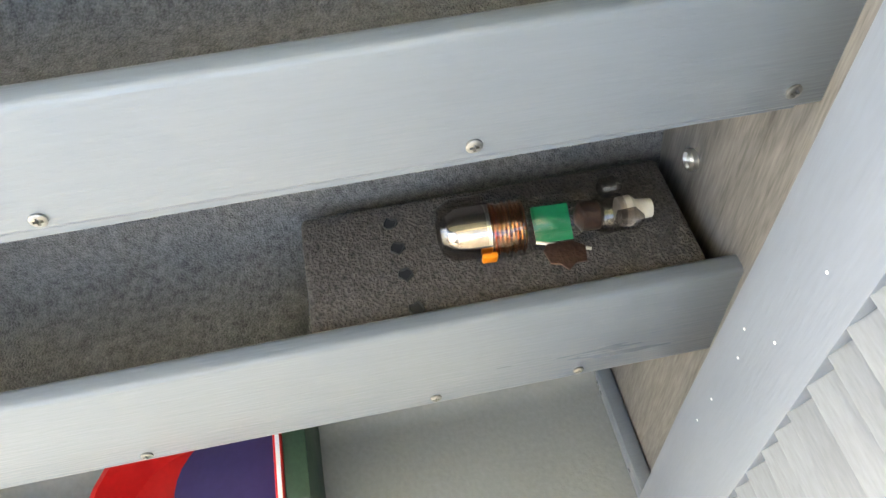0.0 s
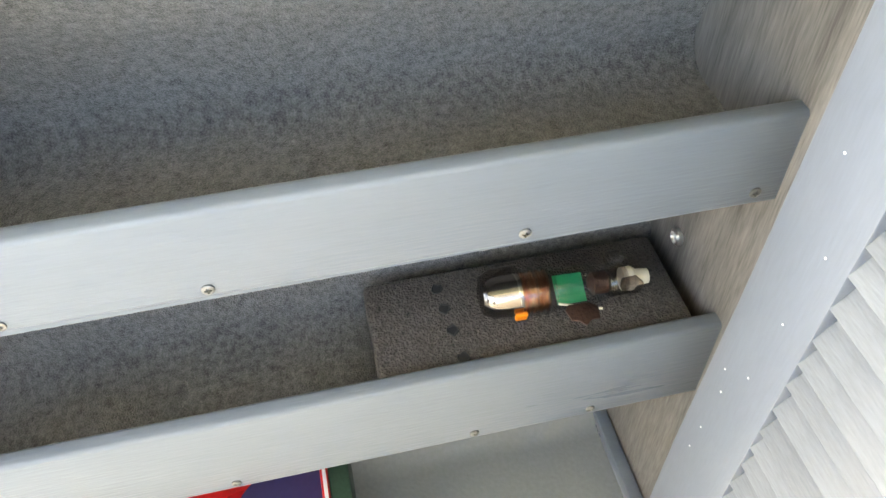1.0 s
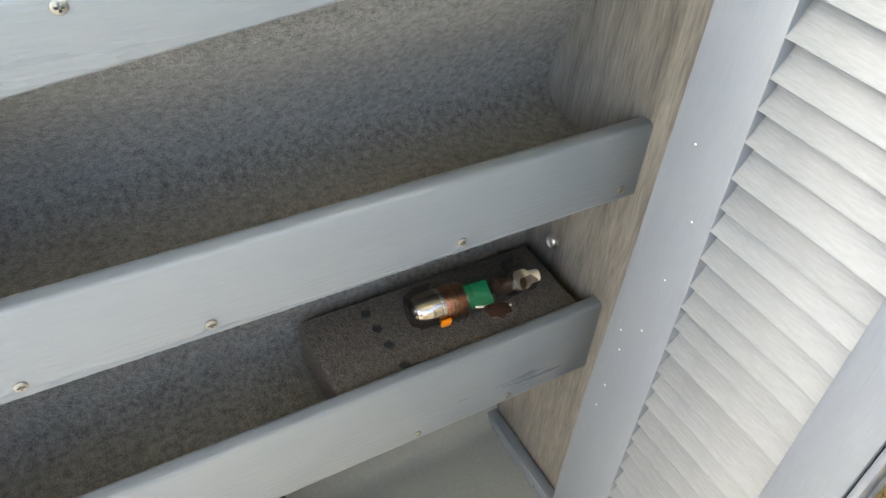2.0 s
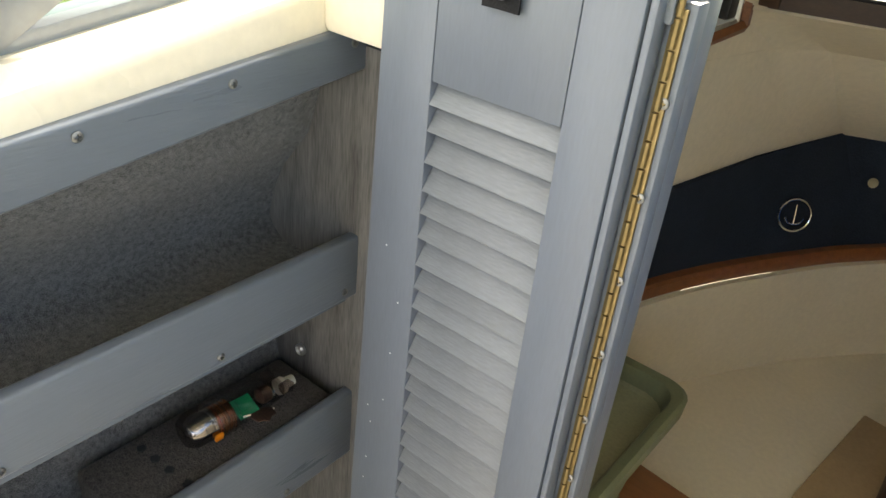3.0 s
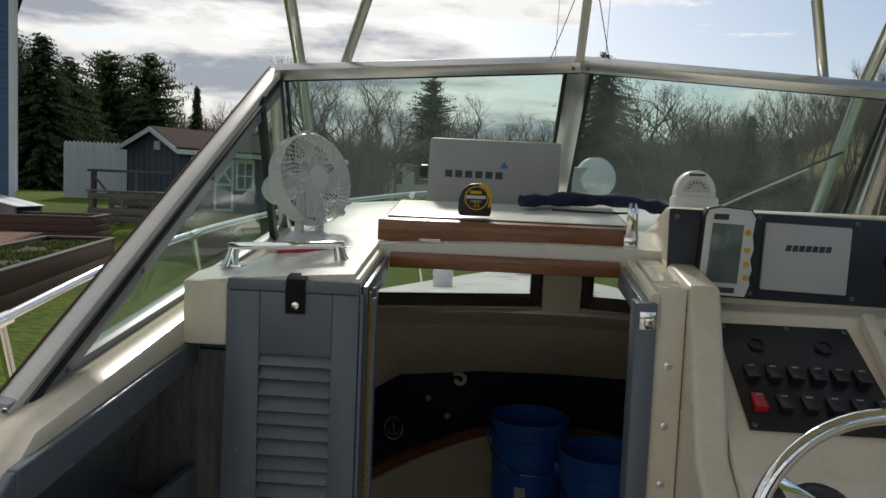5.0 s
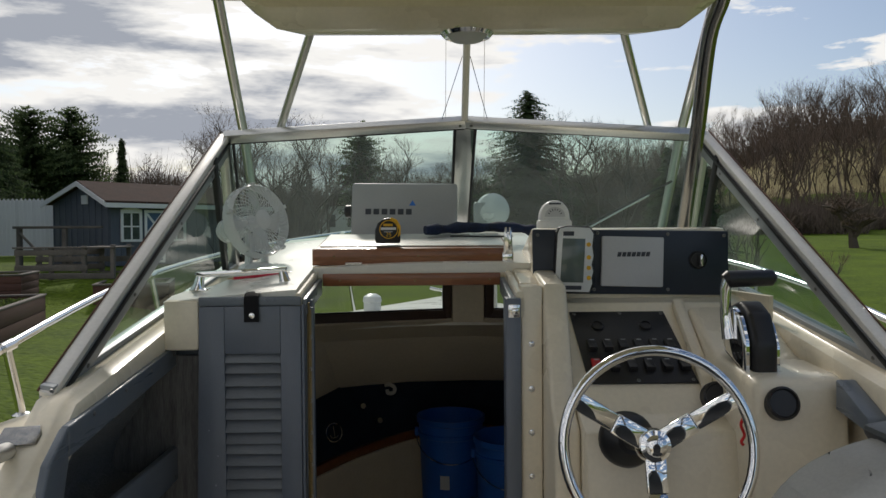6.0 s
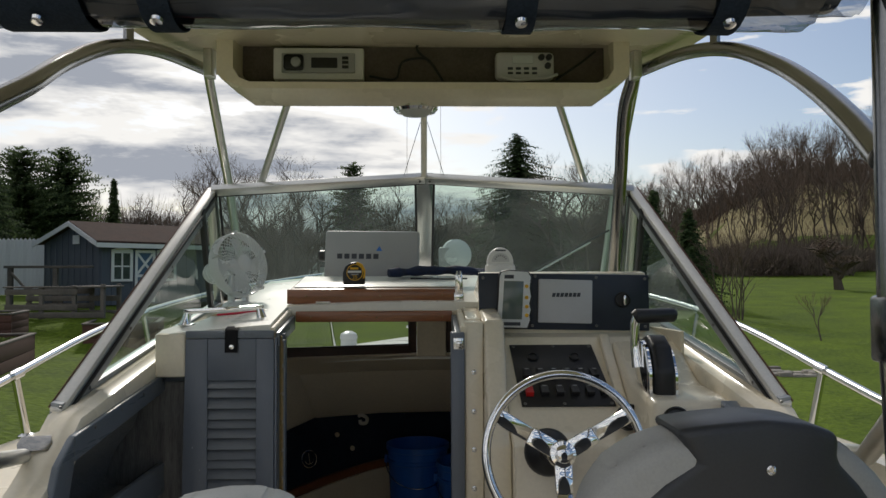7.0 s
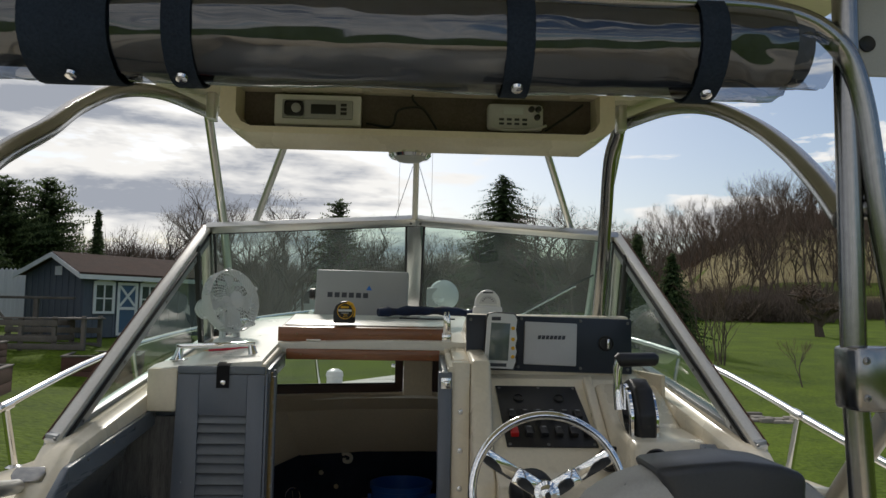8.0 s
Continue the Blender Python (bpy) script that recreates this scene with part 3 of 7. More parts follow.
for p in L_BASE:
    d = (Vector((0, 2.4, 0)) - p).normalized()
    rows.append([tuple(p + d * o + Vector((0, 0, RAIL_Z + z))) for o, z in ((-0.085, 0.0), (-0.006, 0.0), (0.0, 0.007), (0.0, 0.032), (-0.006, 0.039), (-0.085, 0.039))])
solo("berth_rail", sheet(rows, 0, bm), M_TEAK, "curved varnished teak berth rail", "rail")
for i0, i1 in ((0, 24), (46, 61)):
    la = L_SILL[i0:i1]
    solo("cabin_side_wall", sheet(between(la, 0.966, [p * 0.985 for p in la], 1.13, 2), 0.012), M_LINER, "cream cabin side lining", "cabin wall", kind="structure")
lb = [p + Vector((0, -0.03, 0)) for p in L_SILL]
lb = lb[22:39]
solo("cabin_wall_top", sheet(between(lb, 1.125, [p + Vector((0, -0.05, 0)) for p in lb], 1.235, 2), 0.012), M_LINER, "cream moulded cabin liner above the windows", "cabin wall", kind="structure")
# raked front windows in dark teak frames
for k, (x0, x1, y0, y1) in enumerate(((-0.615, -0.05, 2.965, 3.125), (0.115, 0.60, 3.125, 2.98))):
    win = empty("window_%d" % (k + 1), ((x0 + x1) / 2, 3.1, 0.97), "low cabin window in a dark teak frame", "window", kind="structure")
    for a, b, nm in ((0.966, 1.000, "window_sill"), (1.128, 1.15, "window_frame")):
        bm = bmesh.new()
        r_ = -0.03 if a > 1.1 else 0.0
        sheet([[(x0, y0 + 0.04 + r_, a), (x0, y0 - 0.03 + r_, a), (x0, y0 - 0.03 + r_, b), (x0, y0 + 0.04 + r_, b), (x0, y0 + 0.04 + r_, a)], [(x1, y1 + 0.04 + r_, a), (x1, y1 - 0.03 + r_, a), (x1, y1 - 0.03 + r_, b), (x1, y1 + 0.04 + r_, b), (x1, y1 + 0.04 + r_, a)]], 0, bm)
        part(nm, bm, M_TEAKD, win)
    for x, y in ((x0, y0), (x1, y1)):
        part("window_frame", prism([(y - 0.03, 0.967), (y + 0.03, 0.967), (y, 1.14), (y - 0.06, 1.14)], "x", x - 0.018, x + 0.018, 0.003), M_TEAKD, win)
    part("gasket", tube([(x0 + 0.018, y0 - 0.022, 1.003), (x1 - 0.018, y1 - 0.022, 1.003)], 0.004, 6), M_RUBBER, win, "black rubber gasket")
    part("pane", sheet([[(x0, y0, 0.99), (x1, y1, 0.99)], [(x0, y0 - 0.03, 1.14), (x1, y1 - 0.03, 1.14)]]), M_CGLASS, win).visible_shadow = False
solo("cabin_post", prism([(3.10, 0.95), (3.165, 0.95), (3.135, 1.15), (3.07, 1.15)], "x", -0.031, 0.096, 0.008), M_LINER, "cream post between the cabin windows", "post", kind="structure")
port = empty("opening_port", (-0.69, 2.83, 0.9), "small cabin side port in a teak frame", "window")
pq = [(-0.708, 2.70, 0.885), (-0.655, 2.955, 0.925), (-0.660, 2.955, 1.05), (-0.712, 2.70, 1.02)]
for k in range(4):
    part("frame_bar", tube([pq[k], pq[(k + 1) % 4]], 0.013, 6), M_TEAK, port)
    g0, g1 = Vector(pq[k]).lerp(Vector(pq[(k + 2) % 4]), 0.09), Vector(pq[(k + 1) % 4]).lerp(Vector(pq[(k + 3) % 4]), 0.09)
    part("inner_rim", tube([g0, g1], 0.006, 6), M_ALU, port, "aluminium inner rim")
# opaque pale card instead of glass: the skylight on the pane is its colour
part("pane", sheet([[pq[0], pq[1]], [pq[3], pq[2]]], 0.004), M_CARD, port)
part("dog_latch", box(-0.672, -0.652, 2.86, 2.90, 0.945, 0.985, 0.005), M_BLACK, port, "black latch knob")
solo("cabin_floor", sheet([[(-0.8, y, 0.0), (0.8, y, 0.0)] for y in (2.1, 2.8, 3.9)], 0.02), M_LINER, "cream moulded cabin sole", "floor", kind="structure")
def fore_z(f, y):
    """Height of the crowned foredeck; f runs from -1 to 1 across it."""
    return sheer(y) + 0.03 + (0.176 - 0.024 * (y - 3.2)) * (1 - abs(f) ** 3)


solo("foredeck", sheet([[(x * half(y) * 0.99, y, fore_z(x, y)) for x in (-1, -0.9, -0.75, -0.6, -0.4, -0.2, 0, 0.2, 0.4, 0.6, 0.75, 0.9, 1)] for y in (3.16, 3.3, 3.5, 3.8, 4.0, 4.25, 4.5, 5.0, 5.5, 6.0, 6.44)], 0.02), M_DECK, "white gelcoat foredeck", "deck", kind="structure")
# trunk front above and below the windows
solo("trunk_front", sheet([[(-0.79, 3.20, 1.21), (0, 3.22, 1.255), (0.79, 3.20, 1.21)], [(-0.78, 2.975, 1.155), (0, 3.13, 1.155), (0.78, 2.975, 1.155)]], 0.015), M_DECK, "white cabin trunk front above the windows", "deck", kind="structure")
solo("trunk_foot", sheet([[(-0.80, 3.02, 0.962), (0, 3.185, 0.962), (0.80, 3.02, 0.962)], [(-0.83, 3.035, 0.925), (0, 3.20, 0.945), (0.83, 3.035, 0.925)]], 0.015), M_DECK, "white cabin trunk foot below the windows", "deck", kind="structure")
# mooring gear on the foredeck
cl_ = empty("bow_cleat", (0, 5.3, 0.835), "polished steel mooring cleat on the foredeck", "cleat")
part("horns", tube(curve([(-0.12, 5.3, 0.925), (-0.05, 5.3, 0.91), (0.05, 5.3, 0.91), (0.12, 5.3, 0.925)], 4), 0.011, 10), M_STEEL, cl_)
part("foot", box(-0.04, 0.04, 5.27, 5.33, 0.825, 0.908, 0.006), M_STEEL, cl_)
vt_ = empty("deck_vent", (-0.42, 4.1, 0.84), "small white round deck vent on the foredeck", "vent")
part("cap", lathe([(0.045, -0.03), (0.045, 0.03), (0.05, 0.035), (0.045, 0.06), (0.02, 0.075)], 20, None, Matrix.Translation((-0.42, 4.1, 0.91))), M_WHITEP, vt_)

# ---- bulkhead, cockpit ----
bulk = empty("bulkhead", (0, 2.1, 0), "grey and cream bulkhead round the companionway", "bulkhead", kind="structure")
part("port_panel", box(-0.80, -0.461, 2.15, 2.165, -0.1, 1.125), M_GREY, bulk)
part("port_corner", box(-0.80, -0.708, 2.075, 2.124, 1.005, 1.135, 0.01), M_CREAM, bulk)
part("door_jamb", box(-0.46, -0.424, 2.121, 2.16, -0.1, 1.13, 0.003), M_GREYV, bulk)
part("starboard_jamb", box(0.078, 0.118, 2.062, 2.125, -0.1, 1.135, 0.004), M_GREYV, bulk, "grey painted door jamb")
sp = part("starboard_post", prism([(0.119, 2.078), (0.175, 2.078), (0.175, 2.16), (0.119, 2.16)], "z", -0.1, 1.165, 0.006), M_CREAM, bulk, "cream gelcoat post with countersunk screws")
for zz in (1.015, 0.898, 0.785, 0.67, 0.555, 0.44):
    piece("cup_washer", mesh_of("cup_washer", lathe([(0.0085, -0.001), (0.008, 0.002), (0.005, 0.003), (0.004, 0.001), (0.002, 0.0015)], 14), M_STEEL) if zz == 1.015 else bpy.data.meshes["cup_washer"], sp, aim((0.146, 2.077, zz), (0, -1, 0)))
solo("cockpit_floor", box(-0.98, 0.98, -1.7, 2.12, -0.14, -0.1), M_DECK, "white non-slip cockpit sole", "floor", kind="structure")
solo("transom_wall", box(-1.0, 1.0, -1.75, -1.66, -0.1, 0.8, 0.02), M_CREAM, "cream cockpit transom wall", "wall", kind="structure")
solo("cockpit_side_starboard", box(0.83, 0.86, -1.7, 2.1, -0.1, 0.96), M_CREAM, "cream cockpit side liner", "wall", kind="structure")
solo("cockpit_side_port", box(-0.86, -0.83, -1.7, 1.25, -0.1, 0.70), M_CREAM, "cream cockpit side liner", "wall", kind="structure")

# ---- port side shelves ----
shelf = empty("side_shelf_unit", (-0.9, 1.7, -0.1), "carpet-lined side shelf unit with grey painted fiddle boards", "shelf unit", kind="structure")


def fiddle(pts):
    return prism(pts, "x", -0.803, -0.785, 0.0045, None, None, 3)


fa = part("fiddle_board", fiddle([(1.535, 0.892), (1.535, 0.95), (2.136, 1.011), (2.136, 0.959)]), M_GREY, shelf, "grey painted top fiddle board with screws")
fdn = part("end_board", fiddle([(1.533, 0.95), (1.533, 0.885), (1.36, 0.40), (1.36, -0.1), (1.25, -0.1), (1.25, 0.46), (1.46, 0.90)]), M_GREY, shelf)
fb = part("fiddle_board", fiddle([(1.455, 0.662), (1.485, 0.745), (2.136, 0.745), (2.136, 0.655)]), M_GREY, shelf, "brushed grey painted fiddle board with screws")
fc = part("fiddle_board", fiddle([(1.365, 0.37), (1.40, 0.490), (2.136, 0.490), (2.136, 0.37)]), M_GREY, shelf, "brushed grey painted fiddle board with screws")
screws(fa, [(-0.784, y, 0.977 + 0.09 * (y - 1.952)) for y in (2.111, 1.952, 1.799, 1.64)], (1, 0, 0))
screws(fb, [(-0.784, y, 0.67) for y in (2.107, 1.918, 1.682, 1.54)], (1, 0, 0))
screws(fc, [(-0.784, y, 0.382) for y in (2.007, 1.882, 1.64, 1.45)], (1, 0, 0))


def lined(z0, z1, xb0, xb1):
    """Carpet over a shelf's floor, coved up its back."""
    prof = [(-0.804 if z0 > 0.1 else -0.69, z0), (xb0 + 0.05, z0)] + [(xb0 + 0.05 - 0.05 * math.sin(a), z0 + 0.05 - 0.05 * math.cos(a)) for a in (0.3, 0.6, 0.9, 1.2, 1.5)] + [(xb0 + (xb1 - xb0) * 0.5, (z0 + z1) / 2), (xb1, z1)]
    if xb1 < -1.0:
        prof = prof[:7] + [(-0.955, 0.76), (-0.935, 0.80), (-0.888, 0.86), (-0.868, 0.925), (-0.862, 0.95)]
    rows = []
    for y in (1.40 if z0 > 0.1 else 1.2, 1.5, 1.7, 1.9, 2.05, 2.128):
        rows.append([(x, y, (min(z, 0.79 + 0.85 * (y - 1.4)) if y < 1.6 and z0 > 0.6 else z) + 0.0015 * noise.noise((x * 9, y * 9, z * 9))) for x, z in prof])
    return sheet(rows, 0.012)


part("upper_carpet", lined(0.665, 0.99, -0.97, -1.04), M_CARPET, shelf, "charcoal grey carpet lining")
part("lower_carpet", lined(0.405, 0.66, -0.955, -0.985), M_CARPET, shelf, "charcoal grey carpet lining")
part("lower_back", lined(0.05, 0.40, -0.96, -0.95), M_FLOORG, shelf, "pale grey painted locker floor")
part("shelf_board", box(-1.0, -0.804, 1.40, 2.128, 0.637, 0.652), M_GREY, shelf)
part("shelf_board", box(-1.0, -0.804, 1.40, 2.128, 0.378, 0.39), M_GREY, shelf)
part("end_wall", box(-0.99, -0.69, 2.1285, 2.1485, 0.0, 0.985), M_WOODL, shelf, "grey wood-grain laminate end panel")
part("corner_strip", box(-0.98, -0.69, 2.108, 2.127, 0.055, 0.085, 0.003), M_GREY, shelf)
part("press_stud", lathe([(0.0095, -0.002), (0.0095, 0.003), (0.007, 0.005), (0.006, 0.002), (0.002, 0.002)], 18, None, aim((-0.892, 2.127, 0.505), (0, -1, 0))), M_ALU, shelf, "steel press stud")
for y, z, w in ((1.752, 0.9405, 0.006), (1.738, 0.9395, 0.003), (1.716, 0.9375, 0.010), (1.66, 0.934, 0.004)):
    chip = solo("gelcoat_chip", prism([(y - w, z + 0.021), (y - w * 0.4, z + 0.026), (y + w * 0.3, z + 0.0235), (y + w, z + 0.0245), (y + w, z + 0.021)], "x", -0.7955, -0.7945), M_RUBBER, "dark chip in the coaming's lower edge", "chip", group="gelcoat chips")

# ---- louvred folding door ----
door = empty("louvred_door", (-0.57, 2.08, 0.0), "grey painted louvred folding door strapped open against the bulkhead", "door")
DX0, DX1, LX0, LX1, DT, LT, LB, DB = -0.706, -0.447, -0.642, -0.499, 1.143, 0.997, 0.10, -0.06
part("stile", prism([(LX0, DB), (LX0, DT - 0.024), (DX0, DT - 0.024), (DX0 - 0.010, 0.62), (DX0 - 0.017, 0.4), (DX0 - 0.02, DB)], "y", 2.069, 2.093, 0.002), M_GREYV, door)
part("stile", box(LX1, DX1, 2.069, 2.093, DB, DT - 0.024, 0.002), M_GREYV, door)
part("top_rail", box(LX0 + 0.0006, LX1 - 0.0006, 2.0695, 2.0925, LT, DT - 0.024, 0.0012), M_GREYV, door)
part("bottom_rail", box(LX0 + 0.0006, LX1 - 0.0006, 2.0695, 2.0925, DB, LB, 0.0012), M_GREYV, door)
part("cap_strip", box(DX0, DX1, 2.0675, 2.094, DT - 0.0225, DT, 0.002), M_GREY, door)
slat = mesh_of("slat", prism([(2.0690, -0.0195), (2.0775, -0.0215), (2.0945, 0.010), (2.0885, 0.0125)], "x", LX0 - 0.001, LX1 + 0.001, 0.0012), M_SLAT)
k = 0
while LT - 0.0035 - 0.0296 * k > LB + 0.005:
    piece("slat", slat, door, Matrix.Translation((0, 0.0003 * math.sin(k * 2.1), LT - 0.0035 - 0.0296 * k)) @ pose(0, 0, 0, 0, 0.25 * math.sin(k * 1.7), 0))
    k += 1
part("rear_leaf", box(DX0 + 0.004, -0.418, 2.096, 2.118, DB, DT - 0.03, 0.003), M_GREYV, door, "grey painted second leaf folded behind")
part("edge_strip", box(-0.4455, -0.4385, 2.071, 2.0935, DB, DT - 0.02, 0.002), M_GREYV, door)
hinge = part("piano_hinge", box(-0.4345, -0.4235, 2.091, 2.0945, DB, DT - 0.035, 0.0005), M_BRASS, door, "worn brass piano hinge")
kn = mesh_of("knuckle", tube([(-0.429, 2.0885, 0.001), (-0.429, 2.0885, 0.0235)], 0.003, 8), M_BRASS)
for i in range(46):
    piece("knuckle", kn, hinge, Matrix.Translation((0, 0, 0.0 + 0.0245 * i)))
screws(hinge, [(-0.4255, 2.0905, 0.04 + 0.083 * i) for i in range(13)], (0, -1, 0))

fleck = mesh_of("paint_fleck", lathe([(0.0011, 0.0), (0.0009, 0.0004), (0.0002, 0.0005)], 8), M_TRIM)
for x, z in ((-0.684, 0.801), (-0.674, 0.584), (-0.699, 0.56), (-0.693, 0.535), (-0.668, 0.66), (-0.697, 0.47), (-0.70, 0.43), (-0.662, 0.735)):
    piece("paint_fleck", fleck, door, aim((x, 2.0688, z), (0, -1, 0)))

# webbing strap with snap
strap = empty("door_strap", (-0.57, 2.06, 1.1), "black webbing strap with a chrome snap over the door", "strap")
rows = []
for y, z in ((2.135, 1.151), (2.10, 1.1545), (2.075, 1.151), (2.066, 1.145), (2.0625, 1.13), (2.0625, 1.10), (2.063, 1.079)):
    rows.append([(-0.590, y, z), (-0.572, y - 0.001, z + 0.0006), (-0.552, y, z)])
part("webbing", sheet(rows, 0.0022), M_WEB, strap)
part("snap", lathe([(0.0088, 0), (0.0088, 0.003), (0.007, 0.0055), (0.003, 0.0066)], 20, None, aim((-0.569, 2.0615, 1.096), (0, -1, 0))), M_CHROME, strap, "domed chrome snap")

# ---- foam block and bilge pump ----
foam = box(-0.925, -0.806, 1.795, 2.112, 0.4185, 0.48, 0.006, seg=3)
foam_ob = empty("foam_block", (-0.87, 1.95, 0.4185), "charcoal foam block with punched holes on the shelf", "foam block")
part("block", foam, M_FOAM, foam_ob)
for i, (x, y) in enumerate(((-0.901, 1.870), (-0.874, 1.872), (-0.846, 1.874), (-0.812, 1.877))):
    bm = lathe([(0.0066, 0), (0.006, 0.0008), (0.005, 0.0004), (0.004, -0.001)], 9)
    for v in bm.verts:
        v.co.x += 0.0015 * math.sin(9 * v.co.y * 100 + i)
    bmesh.ops.transform(bm, matrix=Matrix.Translation((x, y, 0.4805)), verts=bm.verts)
    part("punched_hole", bm, M_RUBBER, foam_ob)


def build_pump():
    """A clear-bodied float switch lying on its side."""
    e = empty("float_pump", (-0.856, 1.97, 0.4805), "clear plastic pump switch with green circuit board and copper coil", "pump")
    m = Matrix.Translation((-0.858, 1.918, 0.5045)) @ pose(0, 0, 0, -90, 0, -3)
    part("end_cup", lathe([(0.006, -0.010), (0.015, -0.007), (0.0195, 0.0), (0.0205, 0.010), (0.0205, 0.026)], 26, None, m, cap=True), M_CHROME, e, "chromed dark end cup")
    part("dark_jacket", lathe([(0.008, -0.0150), (0.019, -0.0125), (0.0245, -0.003), (0.0255, 0.024)], 26, None, m @ Matrix.Translation((-0.001, -0.0045, 0)), cap=False), M_SMOKE, e, "smoked plastic jacket")
    # three turns are chrome to imitate silvery highlights on the copper coil
    for k in range(8):
        part("coil_turn", lathe([(0.0195, 0.027 + 0.0034 * k), (0.0214, 0.0282 + 0.0034 * k), (0.0195, 0.0297 + 0.0034 * k)], 26, None, m), M_CHROME if k in (2, 4, 6) else M_COPPER, e, "chrome turn for the coil's silvery highlight" if k in (2, 4, 6) else "copper coil turn")
    part("clear_collar", lathe([(0.0228, 0.024), (0.0235, 0.026), (0.0235, 0.052), (0.0225, 0.06)], 26, None, m, cap=False), M_CLEARP, e)
    for zz in (0.030, 0.040, 0.050):
        part("collar_rib", tube(ring_path((0, 0, zz), 0.024, 30, m), 0.0011, 6, closed=True), M_CLEARP, e)
    part("circuit_board", box(-0.014, 0.016, 0.002, 0.0036, 0.062, 0.092, 0.0003, None, m @ pose(0, 0, 0, 0, 0, 24)), M_GREEN, e, "green circuit board")
    part("body", lathe([(0.021, 0.058), (0.0215, 0.064), (0.0205, 0.10), (0.016, 0.118)], 26, None, m, cap=False), M_CLEARP, e, "clear plastic body")
    part("brown_core", lathe([(0.006, 0.094), (0.0115, 0.098), (0.0115, 0.112), (0.006, 0.117)], 16, None, m @ Matrix.Translation((0.004, -0.005, 0))), M_RUST, e)
    part("neck", lathe([(0.013, 0.112), (0.016, 0.118), (0.015, 0.132), (0.011, 0.136)], 20, None, m), M_SMOKE, e)
    part("nozzle", lathe([(0.012, 0.130), (0.0125, 0.140), (0.0085, 0.145), (0.0075, 0.157), (0.005, 0.158)], 20, None, m), M_MILKY, e, "milky plastic nozzle")
    part("pin", tube([m @ Vector((-0.004, 0.013, 0.088)), m @ Vector((-0.006, 0.016, 0.118))], 0.0014, 8), M_STEEL, e)
    part("pin", tube([m @ Vector((-0.011, 0.010, 0.085)), m @ Vector((-0.012, 0.012, 0.14))], 0.001, 8), M_STEEL, e)
    part("orange_tab", box(0.0215, 0.0262, -0.006, 0.006, 0.017, 0.029, 0.0015, None, m @ pose(0, 0, 0, 0, 0, 14)), M_ORANGE, e)
    bm = bmesh.new()
    put(bm, prism([(0.0, 0.064), (0.006, 0.060), (0.018, 0.063), (0.020, 0.070), (0.026, 0.075), (0.020, 0.082), (0.020, 0.090), (0.006, 0.092), (0.0, 0.084)], "y", -0.002, 0.0, 0.0006), m @ Matrix.Translation((0.034, -0.014, 0)))
    fl = part("flap_plate", bm, M_RUST, e, "brown corroded flap plate")
    piece("screw", SCREW, fl, aim(m @ Vector((0.046, -0.0125, 0.077)), (0, 0, 1)))
    part("lever", tube([m @ Vector((0.026, -0.009, 0.058)), m @ Vector((0.038, -0.008, 0.098))], 0.0013, 8), M_MILKY, e)
    part("side_float", lathe([(0.002, 0.0), (0.008, 0.003), (0.009, 0.016), (0.003, 0.022)], 14, None, m @ Matrix.Translation((0.018, -0.012, 0.122))), M_SMOKE, e)
    part("side_float", lathe([(0.002, 0.0), (0.008, 0.003), (0.009, 0.014), (0.003, 0.02)], 14, None, m @ Matrix.Translation((-0.017, -0.012, 0.116))), M_SMOKE, e)


build_pump()

# ---- things in the low locker ----
tub = solo("tub", lathe([(0.05, 0.066), (0.10, 0.068), (0.115, 0.13), (0.12, 0.132), (0.113, 0.135), (0.098, 0.075)], 32, None, Matrix.Translation((-0.84, 1.60, 0))), M_RED, "red plastic tub in the low locker", "tub")
solo("lid", lathe([(0.02, 0.0), (0.068, 0.0), (0.072, 0.006), (0.07, 0.014), (0.02, 0.017)], 28, None, Matrix.Translation((-0.855, 1.655, 0.137)) @ pose(0, 0, 0, 10, -8, 0)), M_PURPLE, "dark purple round plastic lid on the tub", "lid")
book = empty("card_box", (-0.87, 1.73, 0.065), "dark green card box with a red and white spine", "box")
part("card", box(-0.95, -0.80, 1.716, 1.742, 0.0655, 0.19, 0.002), M_DKGREEN, book)
part("spine", box(-0.95, -0.80, 1.706, 1.7155, 0.0655, 0.192, 0.002), M_RED, book)
part("edge_label", box(-0.95, -0.80, 1.709, 1.7135, 0.192, 0.1935), M_TRIM, book)


# ---- windscreen ----
def bar(a, b, w, d, n, bevel=0.002):
    """A flat extrusion from a to b: w wide in its pane, d deep along the normal n."""
    a, b, n = Vector(a), Vector(b), Vector(n).normalized()
    t = (b - a).normalized()
    s = n.cross(t).normalized()
    n = t.cross(s)
    m = Matrix(((t.x, s.x, n.x, a.x), (t.y, s.y, n.y, a.y), (t.z, s.z, n.z, a.z), (0, 0, 0, 1)))
    return box(0, (b - a).length, -w / 2, w / 2, -d / 2, d / 2, bevel, None, m)


